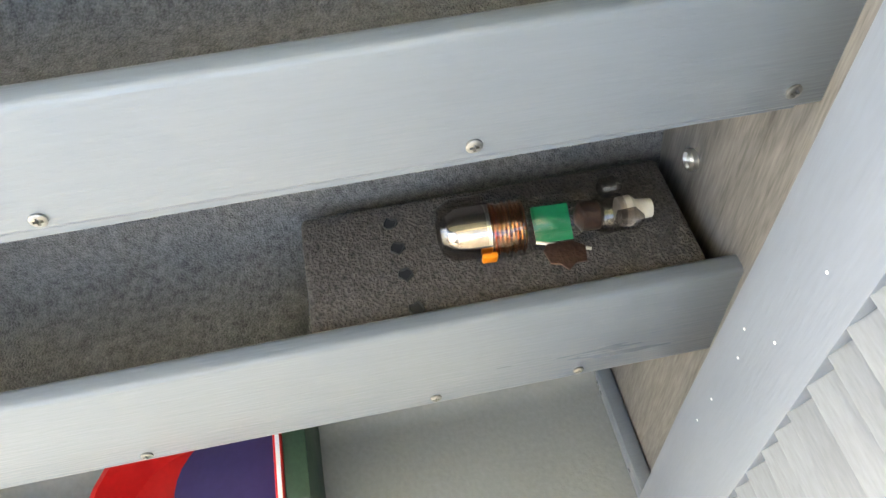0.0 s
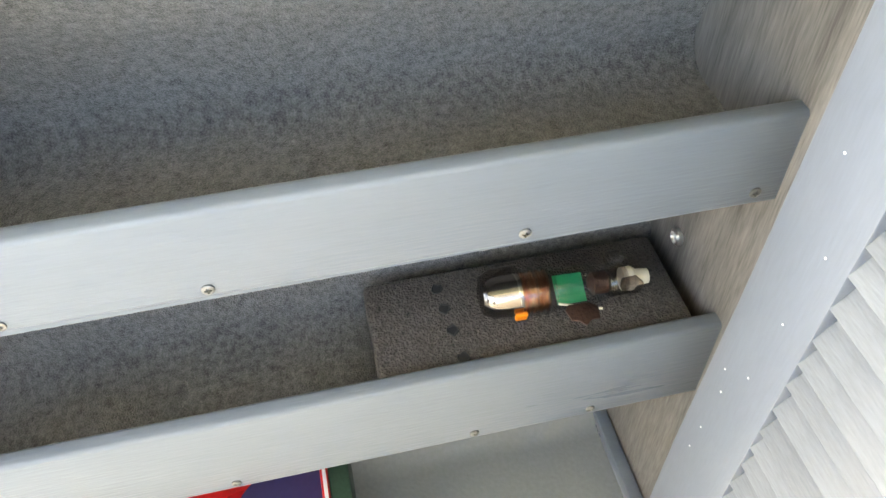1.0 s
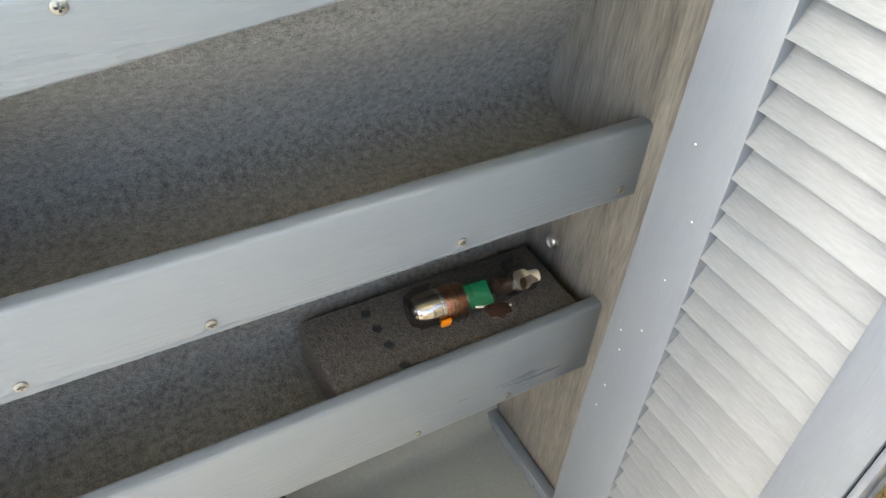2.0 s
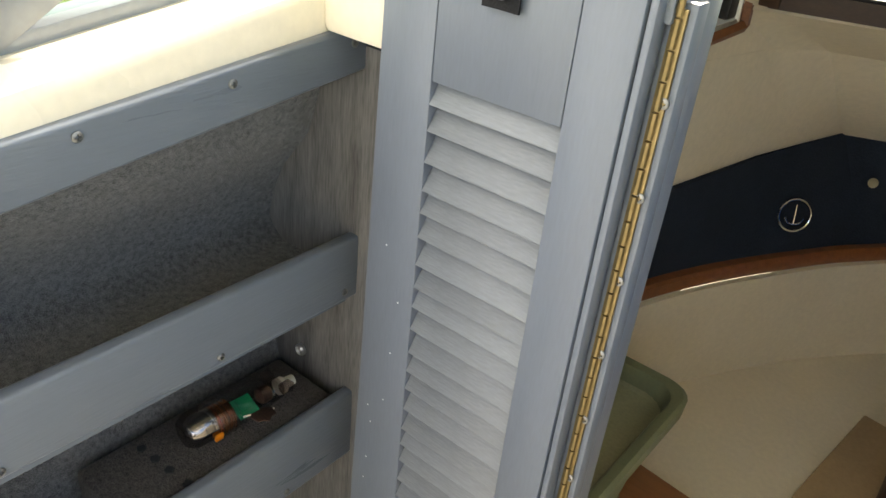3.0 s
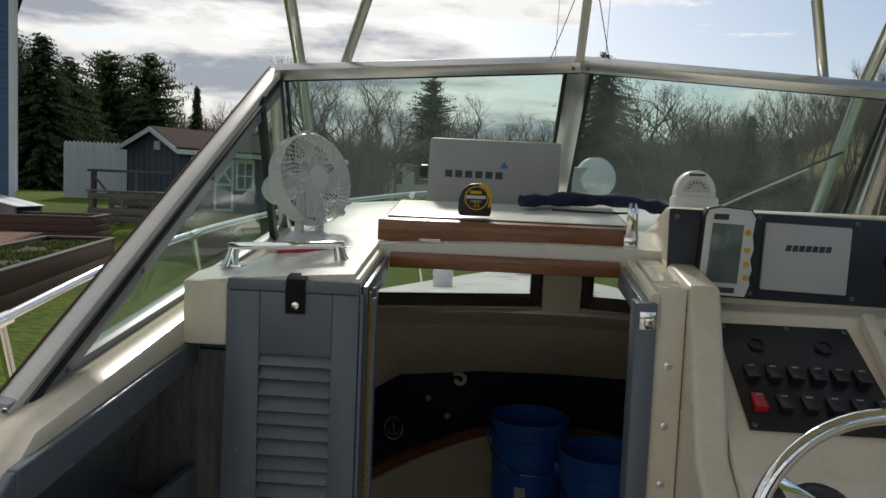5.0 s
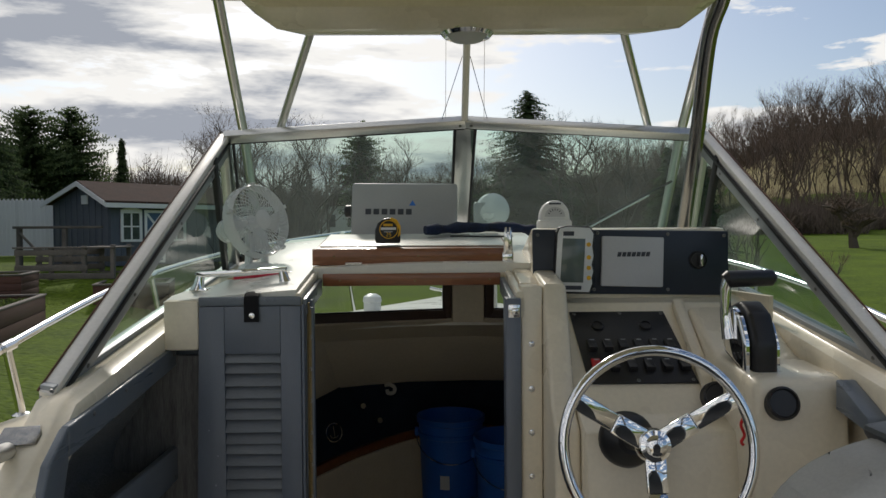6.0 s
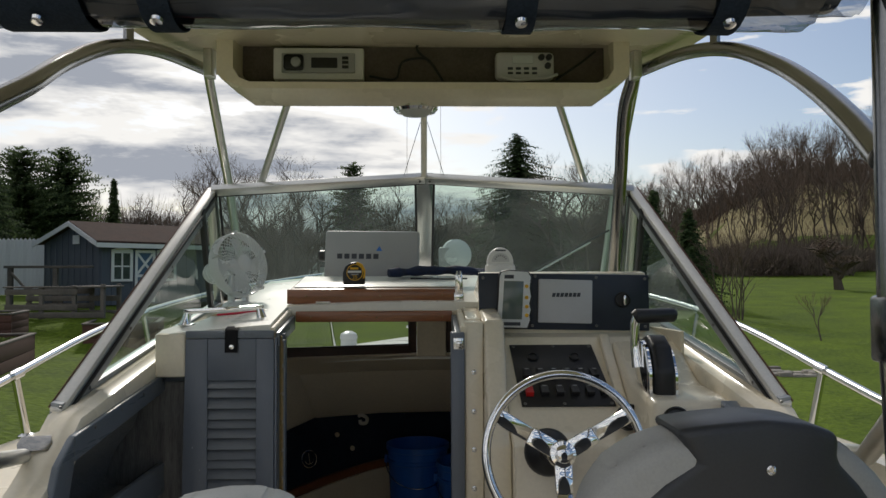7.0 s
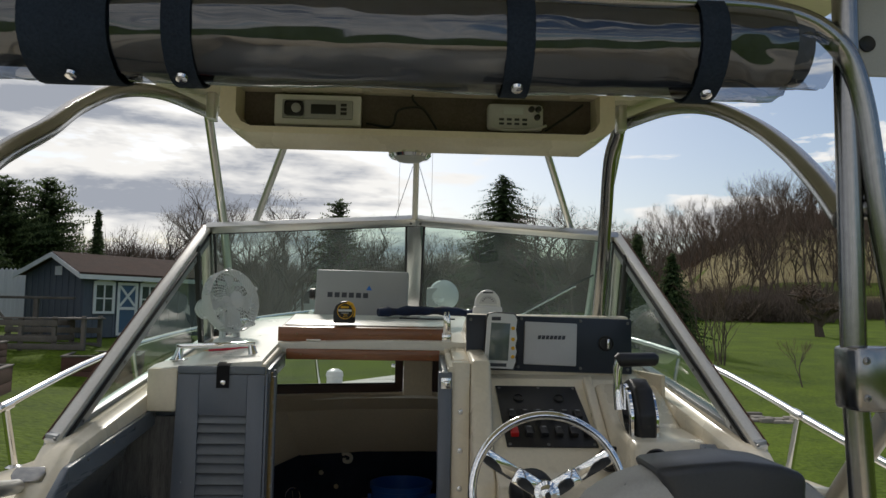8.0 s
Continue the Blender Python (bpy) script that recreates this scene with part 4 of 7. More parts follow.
screen = empty("windscreen", (0, 2.9, 1.25), "aluminium framed boat windscreen with green tinted panes", "windscreen")
TL, TC, TR = Vector((-0.76, 2.535, 1.608)), Vector((0.003, 2.60, 1.662)), Vector((0.76, 2.535, 1.608))
BL, BC, BR = Vector((-0.83, 2.96, 1.213)), Vector((0.003, 3.14, 1.335)), Vector((0.83, 2.96, 1.213))
for tl, tr, bl, br, s in ((TL, TC, BL, BC, -1), (TC, TR, BC, BR, 1)):
    n = (tr - tl).cross(bl - tl)
    part("pane", sheet([[tl, tr], [bl, br]]), M_GLASS, screen).visible_shadow = False
    part("top_rail", bar(tl, tr, 0.034, 0.026, n), M_ALU, screen)
    part("bottom_rail", bar(bl, br, 0.026, 0.022, n), M_RUBBER, screen)
    dn = (bl - tl).normalized() * 0.021
    part("top_gasket", bar(tl + dn, tr + dn, 0.008, 0.020, n), M_RUBBER, screen, "black rubber gasket")
    side_ = (tr - tl).normalized() * (0.026 * -s)
    if s < 0:
        part("corner_gasket", bar(tl + side_, bl + side_, 0.008, 0.020, n), M_RUBBER, screen, "black rubber gasket")
    else:
        part("corner_gasket", bar(tr + side_, br + side_, 0.008, 0.020, n), M_RUBBER, screen, "black rubber gasket")
n = (TR - TL).cross(BL - TL)
part("centre_post", bar(TC + Vector((0, 0.006, 0.01)), BC, 0.058, 0.03, n), M_ALU, screen)
part("gasket", bar(TC + Vector((-0.034, 0, 0)), BC + Vector((-0.034, 0, 0)), 0.009, 0.022, n), M_RUBBER, screen)
part("gasket", bar(TC + Vector((0.034, 0, 0)), BC + Vector((0.034, 0, 0)), 0.009, 0.022, n), M_RUBBER, screen)
screws(screen, [TC + Vector((0.018, -0.016, -0.015)), TC + Vector((-0.018, -0.016, -0.015))], (0, -1, 0.3))
for s in (-1, 1):
    tf = Vector((s * 0.76, 2.535, 1.608))
    bf = Vector((s * 0.84, 2.955, 1.19))
    ab = Vector((s * 0.872, 1.625, 0.988))
    n = (tf - ab).cross(bf - ab)
    if n.x * s < 0:
        n.negate()
    part("pane", sheet([[ab, tf], [bf, bf + Vector((0, 0, 0.004))]]), M_GLASS, screen).visible_shadow = False
    part("corner_post", bar(tf, bf, 0.040, 0.03, n), M_ALU, screen)
    up = (tf - ab).normalized().cross(n).normalized()
    if up.z < 0:
        up.negate()
    ab_, tf_ = ab - up * 0.036, tf - up * 0.036
    sl = bar(ab_, tf_, 0.052, 0.03, n)
    sp_ = part("sloping_rail", sl, M_RAILG, screen)
    up = (tf - ab).normalized().cross(n).normalized()
    if up.z < 0:
        up.negate()
    part("sloping_cap", bar(ab_ + up * 0.0365, tf_ + up * 0.0365, 0.019, 0.030, n, 0.003), M_ALUW, screen, "white coated cap rail")
    part("sloping_gasket", bar(ab_ + up * 0.017 - n.normalized() * 0.018, tf_ + up * 0.019 - n.normalized() * 0.018, 0.011, 0.007, n), M_RUBBER, screen)
    part("canvas_track", bar(ab_ + up * 0.0475 + n.normalized() * 0.0155, tf_ + up * 0.0475 + n.normalized() * 0.0155, 0.003, 0.004, n, 0.0008), M_BEDW, screen, "faded brown canvas track")
    part("bottom_rail", bar(ab + Vector((0, 0, 0.006)), bf, 0.030, 0.028, n), M_RAILG, screen)
    g0 = ab.lerp(bf, 0.885)
    g1 = ab.lerp(tf, 0.875)
    part("divider", bar(g0 - n.normalized() * 0.012, g1 - n.normalized() * 0.012, 0.026, 0.018, n, 0.004), M_RUBBER, screen, "black rubber window divider")
    screws(screen, [ab_.lerp(tf_, f) - n.normalized() * 0.017 - up * 0.008 for f in (0.12, 0.34, 0.62, 0.85)], -n)
    screws(screen, [ab + Vector((-s * 0.016, -0.01, 0.012))], (-s * 0.6, -0.3, 0.7))

# ---- things on the cabin top ----
teak = empty("teak_hatch", (-0.17, 2.5, 1.21), "varnished teak hatch board folded forward onto the cabin top", "hatch board")
bm = bmesh.new()
part("board", box(-0.465, 0.13, 2.386, 2.405, 1.208, 1.258, 0.003, bm), M_TEAK, teak)
part("board_top", prism([(2.4055, 1.236), (2.4055, 1.2565), (2.70, 1.295), (2.70, 1.268)], "x", -0.46, 0.125, 0.003), M_TEAK, teak)
part("hatch_skin", prism([(2.44, 1.2628), (2.44, 1.2655), (2.69, 1.300), (2.69, 1.2965)], "x", -0.45, 0.115, 0.001), M_DECK, teak)
for x in (-0.34, 0.02):
    part("butt_hinge", tube([(x - 0.024, 2.366, 1.2125), (x + 0.024, 2.366, 1.2125)], 0.0052, 10), M_STEEL, teak)
screws(teak, [(-0.40, 2.3855, 1.235), (-0.15, 2.3855, 1.235), (0.06, 2.3855, 1.238)], (0, -1, 0), "screw", SCREW_SMALL)
trim = solo("teak_trim", box(-0.430, 0.092, 2.352, 2.364, 1.149, 1.185, 0.003), M_TEAK, "varnished teak trim strip under the hatch lip", "trim", kind="structure")
screws(trim, [(-0.38, 2.3515, 1.165), (-0.16, 2.3515, 1.163), (0.06, 2.3515, 1.165)], (0, -1, 0), "screw", SCREW_SMALL)

hasp = empty("hatch_hasp", (0.118, 2.38, 1.24), "bright steel hasp screwed to the teak hatch", "hasp")
part("base", box(0.100, 0.134, 2.378, 2.3855, 1.212, 1.246, 0.003), M_STEEL, hasp)
part("arm", prism([(0.103, 1.24), (0.131, 1.24), (0.129, 1.30), (0.124, 1.318), (0.120, 1.318), (0.119, 1.300), (0.115, 1.300), (0.114, 1.318), (0.108, 1.318), (0.105, 1.30)], "y", 2.374, 2.3775, 0.001), M_STEEL, hasp)
latch = empty("door_latch", (0.1, 2.06, 1.1), "steel turn latch on the grey door jamb", "latch")
part("plate", box(0.084, 0.114, 2.056, 2.061, 1.085, 1.12, 0.002), M_STEEL, latch)
part("catch", box(0.092, 0.110, 2.046, 2.0555, 1.094, 1.110, 0.003), M_STEEL, latch)

rail = empty("grab_rail", (-0.63, 2.2, 1.15), "polished chrome grab rail on the cabin top", "grab rail")
P0, P1 = Vector((-0.737, 2.184, 1.150)), Vector((-0.518, 2.211, 1.163))
part("bar", bar(P0 + Vector((-0.012, 0, 0.044)), P1 + Vector((0.012, 0, 0.044)), 0.020, 0.016, (0, 0, 1), 0.006), M_CHROME, rail)
for p, s in ((P0, -1), (P1, 1)):
    part("foot", box(-0.026, 0.026, -0.017, 0.017, 0, 0.007, 0.003, None, Matrix.Translation(p)), M_CHROME, rail)
    part("post", tube([p + Vector((s * 0.006, 0, 0.004)), p + Vector((s * 0.003, 0, 0.018)), p + Vector((-s * 0.002, 0, 0.040))], [0.019, 0.014, 0.011], 14), M_CHROME, rail)

pen = empty("pencil", (-0.6, 2.29, 1.17), "red painted pencil lying beside the grab rail", "pencil")
A, B = Vector((-0.685, 2.262, 1.178)), Vector((-0.515, 2.335, 1.190))
d = (B - A).normalized()
part("shaft", tube([A + d * 0.018, B - d * 0.014], 0.0042, 6), M_PENCIL, pen)
part("tip", tube([A, A + d * 0.018], [0.0004, 0.004], 6), M_WOODN, pen)
part("ferrule", tube([B - d * 0.014, B - d * 0.006], 0.0043, 10), M_ALU, pen)
part("eraser", tube([B - d * 0.006, B], 0.0039, 10), M_WHITEP, pen)


def build_fan(at, yaw):
    e = empty("desk_fan", at, "small white clear-plastic desk fan on the cabin top", "fan")
    b = Matrix.Translation(at)
    part("base", lathe([(0.055, 0), (0.057, 0.006), (0.05, 0.016), (0.03, 0.024)], 28, None, b), M_FAN, e)
    for s in (-1, 1):
        part("arm", prism([(-0.014, 0.01), (0.014, 0.01), (0.010, 0.09), (0.006, 0.115), (-0.008, 0.115), (-0.012, 0.09)], "x", s * 0.032 - 0.006, s * 0.032 + 0.006, 0.003, None, b @ pose(0, 0, 0, 0, 0, yaw)), M_FAN, e)
    h = b @ Matrix.Translation((0.0, 0, 0.15)) @ pose(0, 0, 0, 0, 0, yaw) @ pose(0, 0, 0, 78, 0, 0)
    R = 0.110
    part("motor_housing", lathe([(0.012, -0.165), (0.030, -0.160), (0.036, -0.146), (0.036, -0.085), (0.028, -0.06), (0.026, -0.02)], 26, None, h), M_FAN, e)
    for zz in (-0.145, -0.130, -0.115, -0.100):
        part("motor_rib", tube(ring_path((0, 0, zz), 0.0365, 26, h), 0.002, 6, closed=True), M_FAN, e)
    part("rim", lathe([(R, -0.022), (R + 0.004, -0.018), (R + 0.004, 0.020), (R, 0.026), (R - 0.004, 0.02), (R - 0.004, -0.018), (R, -0.022)], 48, None, h, cap=False), M_FAN, e)
    grille = part("front_grille", lathe([(0.027, 0.030), (0.031, 0.033), (0.027, 0.036), (0.004, 0.037)], 28, None, h), M_FAN, e)
    bm = bmesh.new()
    for k in range(44):
        a0 = 2 * math.pi * k / 44
        pts = [h @ Vector((r * math.cos(a0 + w), r * math.sin(a0 + w), z)) for r, w, z in ((0.028, 0.0, 0.034), (0.05, 0.10, 0.033), (0.08, 0.24, 0.030), (0.108, 0.42, 0.024))]
        tube(pts, 0.0013, 4, bm)
    part("front_guard", bm, M_FAN, e)["kind"] = "stuff"
    part("grille_ring", tube(ring_path((0, 0, 0.0325), 0.062, 40, h), 0.0014, 5, closed=True), M_FAN, e)
    bm = bmesh.new()
    for k in range(44):
        a0 = 2 * math.pi * k / 44
        tube([h @ Vector((r * math.cos(a0), r * math.sin(a0), z)) for r, z in ((0.03, -0.035), (0.075, -0.034), (0.109, -0.02))], 0.0013, 4, bm)
    part("rear_grille", bm, M_FAN, e)
    for k in range(4):
        rows = []
        for r in (0.02, 0.05, 0.08, 0.096):
            w = 0.5 + 0.2 * (r / 0.085)
            rows.append([h @ Vector((r * math.cos(k * 1.571 + w * (s - 0.5)), r * math.sin(k * 1.571 + w * (s - 0.5)), 0.012 * (s - 0.5) * 2)) for s in (0, 0.5, 1)])
        part("blade", sheet(rows, 0.0015), M_FAN, e)
    for k in range(5):
        a0 = k * 1.2566 + 0.4
        part("clip", box(-0.006, 0.006, -0.004, 0.005, -0.008, 0.014, 0.001, None, h @ Matrix.Translation(((R + 0.005) * math.cos(a0), (R + 0.005) * math.sin(a0), 0.012)) @ pose(0, 0, 0, 0, 0, math.degrees(a0) - 90)), M_FAN, e)


build_fan((-0.655, 2.50, 1.192), 54)

cover = empty("plotter_cover", (-0.22, 2.75, 1.26), "grey snap-on plotter screen cover with a printed brand", "screen cover")
CM = Matrix.Translation((-0.208, 2.765, 1.268)) @ pose(0, 0, 0, -8, 0.8, -4)
part("shell", box(-0.185, 0.185, 0.0, 0.045, 0.0, 0.212, 0.009, None, CM, 3), M_GREYP, cover)
part("stand", box(-0.12, 0.12, 0.046, 0.10, -0.01, 0.12, 0.006, None, CM), M_BLACK, cover)
part("knob", lathe([(0.022, 0), (0.022, 0.018), (0.018, 0.022)], 16, None, CM @ Matrix.Translation((-0.19, 0.03, 0.115)) @ pose(0, 0, 0, 0, -90, 0)), M_BLACK, cover)
for k in range(6):
    x = -0.135 + 0.0285 * k
    part("brand_bar", box(x, x + 0.020, -0.0012, 0.0, 0.100, 0.120, 0, None, CM), M_DARKTXT, cover, "dark brand print")
part("brand_triangle", prism([(0.018, 0.132), (0.042, 0.132), (0.030, 0.151)], "y", -0.0012, 0.0, 0, None, CM), M_BLUETXT, cover, "blue triangle print")

tape = empty("tape_measure", (-0.25, 2.45, 1.27), "black and yellow tape measure on the teak hatch", "tape measure")
TM = Matrix.Translation((-0.243, 2.44, 1.2725)) @ pose(0, 0, 0, 0, 0, 6)
body = [(-0.036, 0.0), (0.036, 0.0), (0.038, 0.01), (0.037, 0.05), (0.028, 0.070), (0.010, 0.078), (-0.014, 0.075), (-0.031, 0.062), (-0.039, 0.04), (-0.039, 0.012)]
part("case", prism(body, "y", -0.019, 0.019, 0.004, None, TM), M_BLACK, tape)
part("yellow_shell", prism([(0.010, 0.0785), (0.028, 0.071), (0.0385, 0.051), (0.038, 0.025), (0.028, 0.018), (0.033, 0.04), (0.024, 0.062), (0.005, 0.072)], "y", -0.0205, 0.0205, 0.002, None, TM), M_YELLOW, tape)
part("yellow_ring", tube(ring_path((0, 0, 0), 0.027, 32, TM @ Matrix.Translation((0.002, -0.0195, 0.042)) @ pose(0, 0, 0, 90, 0, 0)), 0.0014, 6, closed=True), M_YELLOW, tape)
part("brand_bar", box(-0.014, 0.014, -0.0203, -0.0188, 0.052, 0.059, 0, None, TM), M_YELLOW, tape)
part("brand_bar", box(-0.022, 0.024, -0.0203, -0.0188, 0.0405, 0.048, 0, None, TM), M_TRIM, tape)
part("brand_bar", box(-0.012, 0.014, -0.0203, -0.0188, 0.0335, 0.0365, 0, None, TM), M_GREYP, tape)


def text_mesh(s, size, m, depth=0.0004):
    c = bpy.data.curves.new("txt", "FONT")
    c.body, c.size, c.extrude, c.align_x, c.align_y = s, size, depth, "CENTER", "CENTER"
    ob = bpy.data.objects.new("txt", c)
    me = bpy.data.meshes.new_from_object(ob)
    bpy.data.objects.remove(ob)
    bpy.data.curves.remove(c)
    bm = bmesh.new()
    bm.from_mesh(me)
    bpy.data.meshes.remove(me)
    bmesh.ops.transform(bm, matrix=m, verts=bm.verts)
    return bm


part("number", text_mesh("25", 0.017, TM @ Matrix.Translation((0.002, -0.0198, 0.026)) @ pose(0, 0, 0, 90, 0, 0)), M_YELLOW, tape, "yellow printed 25")

cloth = empty("rolled_cloth", (0.05, 2.66, 1.29), "rolled blue and black patterned cloth on the hatch", "cloth")
pts = curve([(-0.13, 2.60, 1.312), (-0.02, 2.64, 1.318), (0.10, 2.70, 1.322), (0.20, 2.72, 1.315), (0.27, 2.70, 1.30)], 6)
bm = tube(pts, [0.020 + 0.006 * math.sin(i * 1.3) * math.sin(i * 0.4) for i in range(len(pts))], 14, flat=0.8)
for v in bm.verts:
    v.co += Vector((0, 0, 1)) * 0.005 * noise.noise(v.co * 30)
part("roll", bm, M_ROLLF, cloth)
part("fold", tube([(p.x + 0.03, p.y + 0.035, p.z + 0.0) for p in pts], 0.020, 10, flat=0.6), M_ROLLF, cloth)
cable = solo("cable", tube(curve([(-0.05, 2.59, 1.292), (0.05, 2.58, 1.290), (0.12, 2.60, 1.29), (0.16, 2.66, 1.29)], 6), 0.003, 8), M_RUBBER, "thin black cable on the hatch", "cable")

# ---- helm console ----
con = empty("helm_console", (0.5, 2.0, -0.1), "cream gelcoat helm console with recessed switch panel", "console", kind="structure")
part("console_body", prism([(2.34, -0.1), (2.34, 1.125), (2.225, 1.105), (2.205, 1.075), (1.995, 0.915), (1.93, 0.865), (1.85, 0.84), (1.80, 0.55), (1.80, -0.1)], "x", 0.24, 0.798, 0.006), M_CREAM, con)
part("console_cheek", prism([(2.34, -0.1), (2.34, 1.205), (2.09, 1.170), (2.082, 1.16), (2.00, 0.97), (1.965, 0.88), (1.90, 0.84), (1.86, -0.1)], "x", 0.1765, 0.2385, 0.012, None, None, 3), M_CREAM, con)
part("panel_ridge", prism([(2.225, 1.09), (2.215, 1.118), (1.99, 0.945), (1.975, 0.905)], "x", 0.555, 0.585, 0.006), M_CREAM, con)
part("throttle_shelf", prism([(2.20, 1.0), (2.20, 1.10), (1.98, 0.995), (1.80, 0.985), (1.75, 0.975), (1.735, 0.6), (2.0, 0.6)], "x", 0.586, 0.7975, 0.02, None, None, 3), M_CREAM, con)

part("side_ledge", prism([(2.162, 1.0), (2.162, 1.168), (2.36, 1.196), (2.36, 1.0)], "x", 0.1275, 0.1755, 0.004), M_CREAM, con)
swm = Matrix.Translation((0.405, 2.104, 1.0)) @ pose(0, 0, 0, 37.3, 0, 0)
sw = empty("switch_panel", (0.405, 2.1, 1.0), "black switch panel with two rows of rocker switches", "switch panel")
part("plate", prism([(-0.138, 0.132), (0.122, 0.132), (0.150, -0.128), (-0.125, -0.128)], "z", 0.0, 0.005, 0.002, None, swm), M_BLACK, sw)
rk = mesh_of("rocker_switch", prism([(-0.021, 0.005), (0.021, 0.005), (0.021, 0.012), (0.0, 0.016), (-0.021, 0.024)], "x", -0.0115, 0.0115, 0.002), M_BLACK)
rkr = rk.copy()
rkr.materials.clear()
rkr.materials.append(M_RED)
mark = mesh_of("switch_mark", box(-0.006, 0.006, 0.008, 0.011, 0.0195, 0.0200), M_GREYP)
for r, y in ((0, 0.0), (1, -0.070)):
    for c in range(6):
        mm = swm @ Matrix.Translation((-0.098 + 0.041 * c + (0.004 * c if r else 0), y, 0))
        s_ = piece("rocker_switch", rkr if (r == 1 and c == 0) else rk, sw, mm)
        s_["label"] = "red rocker switch" if (r == 1 and c == 0) else "black rocker switch"
        piece("switch_mark", mark, sw, mm)
for x in (-0.07, 0.06):
    part("socket", lathe([(0.017, 0.004), (0.017, 0.010), (0.013, 0.011), (0.012, 0.007)], 18, None, swm @ Matrix.Translation((x, 0.075, 0))), M_BLACK, sw)
screws(sw, [swm @ Vector(v) for v in ((-0.126, 0.122, 0.005), (0.113, 0.122, 0.005), (0, 0.124, 0.005), (-0.115, -0.118, 0.005), (0.138, -0.118, 0.005), (0, -0.119, 0.005))], swm.to_3x3() @ Vector((0, 0, 1)))

pod = empty("instrument_pod", (0.45, 2.3, 1.2), "dark navy instrument panel on a cream pod", "instrument pod")
part("panel", prism([(0.177, 1.130), (0.735, 1.120), (0.733, 1.303), (0.175, 1.312)], "y", 2.268, 2.28, 0.004), M_NAVYP, pod)
part("shell", prism([(2.281, 1.105), (2.281, 1.312), (2.34, 1.315), (2.58, 1.245), (2.58, 1.20)], "x", 0.180, 0.729, 0.01), M_CREAM, pod, "cream gelcoat pod shell")
screws(pod, [(0.19, 2.267, 1.295), (0.36, 2.267, 1.300), (0.56, 2.267, 1.295), (0.72, 2.267, 1.290), (0.72, 2.267, 1.135), (0.56, 2.267, 1.138), (0.35, 2.267, 1.14)], (0, -1, 0))
fh = empty("depth_display", (0.285, 2.26, 1.13), "white framed handheld depth display with grey screen", "display")
part("case", prism([(0.229, 1.135), (0.330, 1.132), (0.342, 1.15), (0.340, 1.17), (0.346, 1.19), (0.340, 1.21), (0.346, 1.235), (0.342, 1.26), (0.346, 1.30), (0.334, 1.318), (0.27, 1.322), (0.244, 1.317), (0.238, 1.30)], "y", 2.234, 2.266, 0.004), M_BLACK, fh)
part("bezel", prism([(0.232, 1.138), (0.328, 1.135), (0.337, 1.16), (0.335, 1.175), (0.340, 1.192), (0.335, 1.212), (0.341, 1.235), (0.337, 1.262), (0.341, 1.298), (0.331, 1.314), (0.27, 1.318), (0.247, 1.313), (0.241, 1.298)], "y", 2.2315, 2.2345, 0.001), M_WHITEP, fh)
part("screen", prism([(0.247, 1.164), (0.311, 1.162), (0.318, 1.284), (0.255, 1.286)], "y", 2.2300, 2.2320, 0.0005), M_LCD, fh)
part("name_bar", prism([(0.252, 1.143), (0.306, 1.142), (0.3065, 1.153), (0.2525, 1.154)], "y", 2.2305, 2.2320), M_DARKTXT, fh)
part("name_bar", prism([(0.256, 1.293), (0.286, 1.293), (0.2865, 1.305), (0.2565, 1.305)], "y", 2.2305, 2.2320), M_DARKTXT, fh)
for z in (1.175, 1.203, 1.232, 1.268):
    part("button", lathe([(0.0062, 0), (0.0062, 0.002), (0.005, 0.003)], 12, None, aim((0.327, 2.2315, z), (0, -1, 0))), M_YELLOW, fh)
gauge = empty("gauge_cover", (0.455, 2.26, 1.15), "pale grey engine gauge cover with a slanted brand print", "gauge cover")
part("cover", prism([(0.366, 1.150), (0.543, 1.145), (0.546, 1.286), (0.370, 1.291)], "y", 2.255, 2.267, 0.004), M_CARD, gauge)
for k in range(7):
    x = 0.412 + 0.0135 * k
    part("brand_bar", prism([(x, 1.233), (x + 0.0105, 1.2328), (x + 0.0135, 1.2455), (x + 0.003, 1.2458)], "y", 2.2538, 2.2552), M_DARKTXT, gauge)
key = empty("ignition_knob", (0.646, 2.26, 1.22), "black ignition switch with steel key bow", "switch")
part("bezel", lathe([(0.026, 0), (0.026, 0.005), (0.022, 0.008), (0.020, 0.004)], 24, None, aim((0.646, 2.2675, 1.222), (0, -1, 0))), M_BLACK, key)
part("key", box(-0.004, 0.004, -0.016, 0.016, 0.004, 0.03, 0.002, None, aim((0.646, 2.266, 1.222), (0, -1, 0), 0)), M_STEEL, key)

comp = empty("compass", (0.25, 2.4, 1.26), "white bracket compass with half-round dial", "compass")
CP = Matrix.Translation((0.262, 2.42, 1.285))
part("bracket", prism([(-0.052, 0), (0.052, 0), (0.05, 0.055), (-0.05, 0.055)], "y", -0.02, 0.03, 0.006, None, CP), M_WHITEP, comp)
arc = [(0.045 * math.cos(a), 0.062 + 0.052 * math.sin(a)) for a in [math.pi * k / 16 for k in range(17)]]
part("housing", prism(arc + [(-0.045, 0.05), (0.045, 0.05)], "y", -0.012, 0.03, 0.004, None, CP), M_WHITEP, comp)
arc2 = [(0.031 * math.cos(a), 0.064 + 0.030 * math.sin(a)) for a in [math.pi * k / 14 for k in range(15)]]
part("dial", prism(arc2, "y", -0.0145, -0.0125, 0.0, None, CP), M_CARD, comp)
bm = bmesh.new()
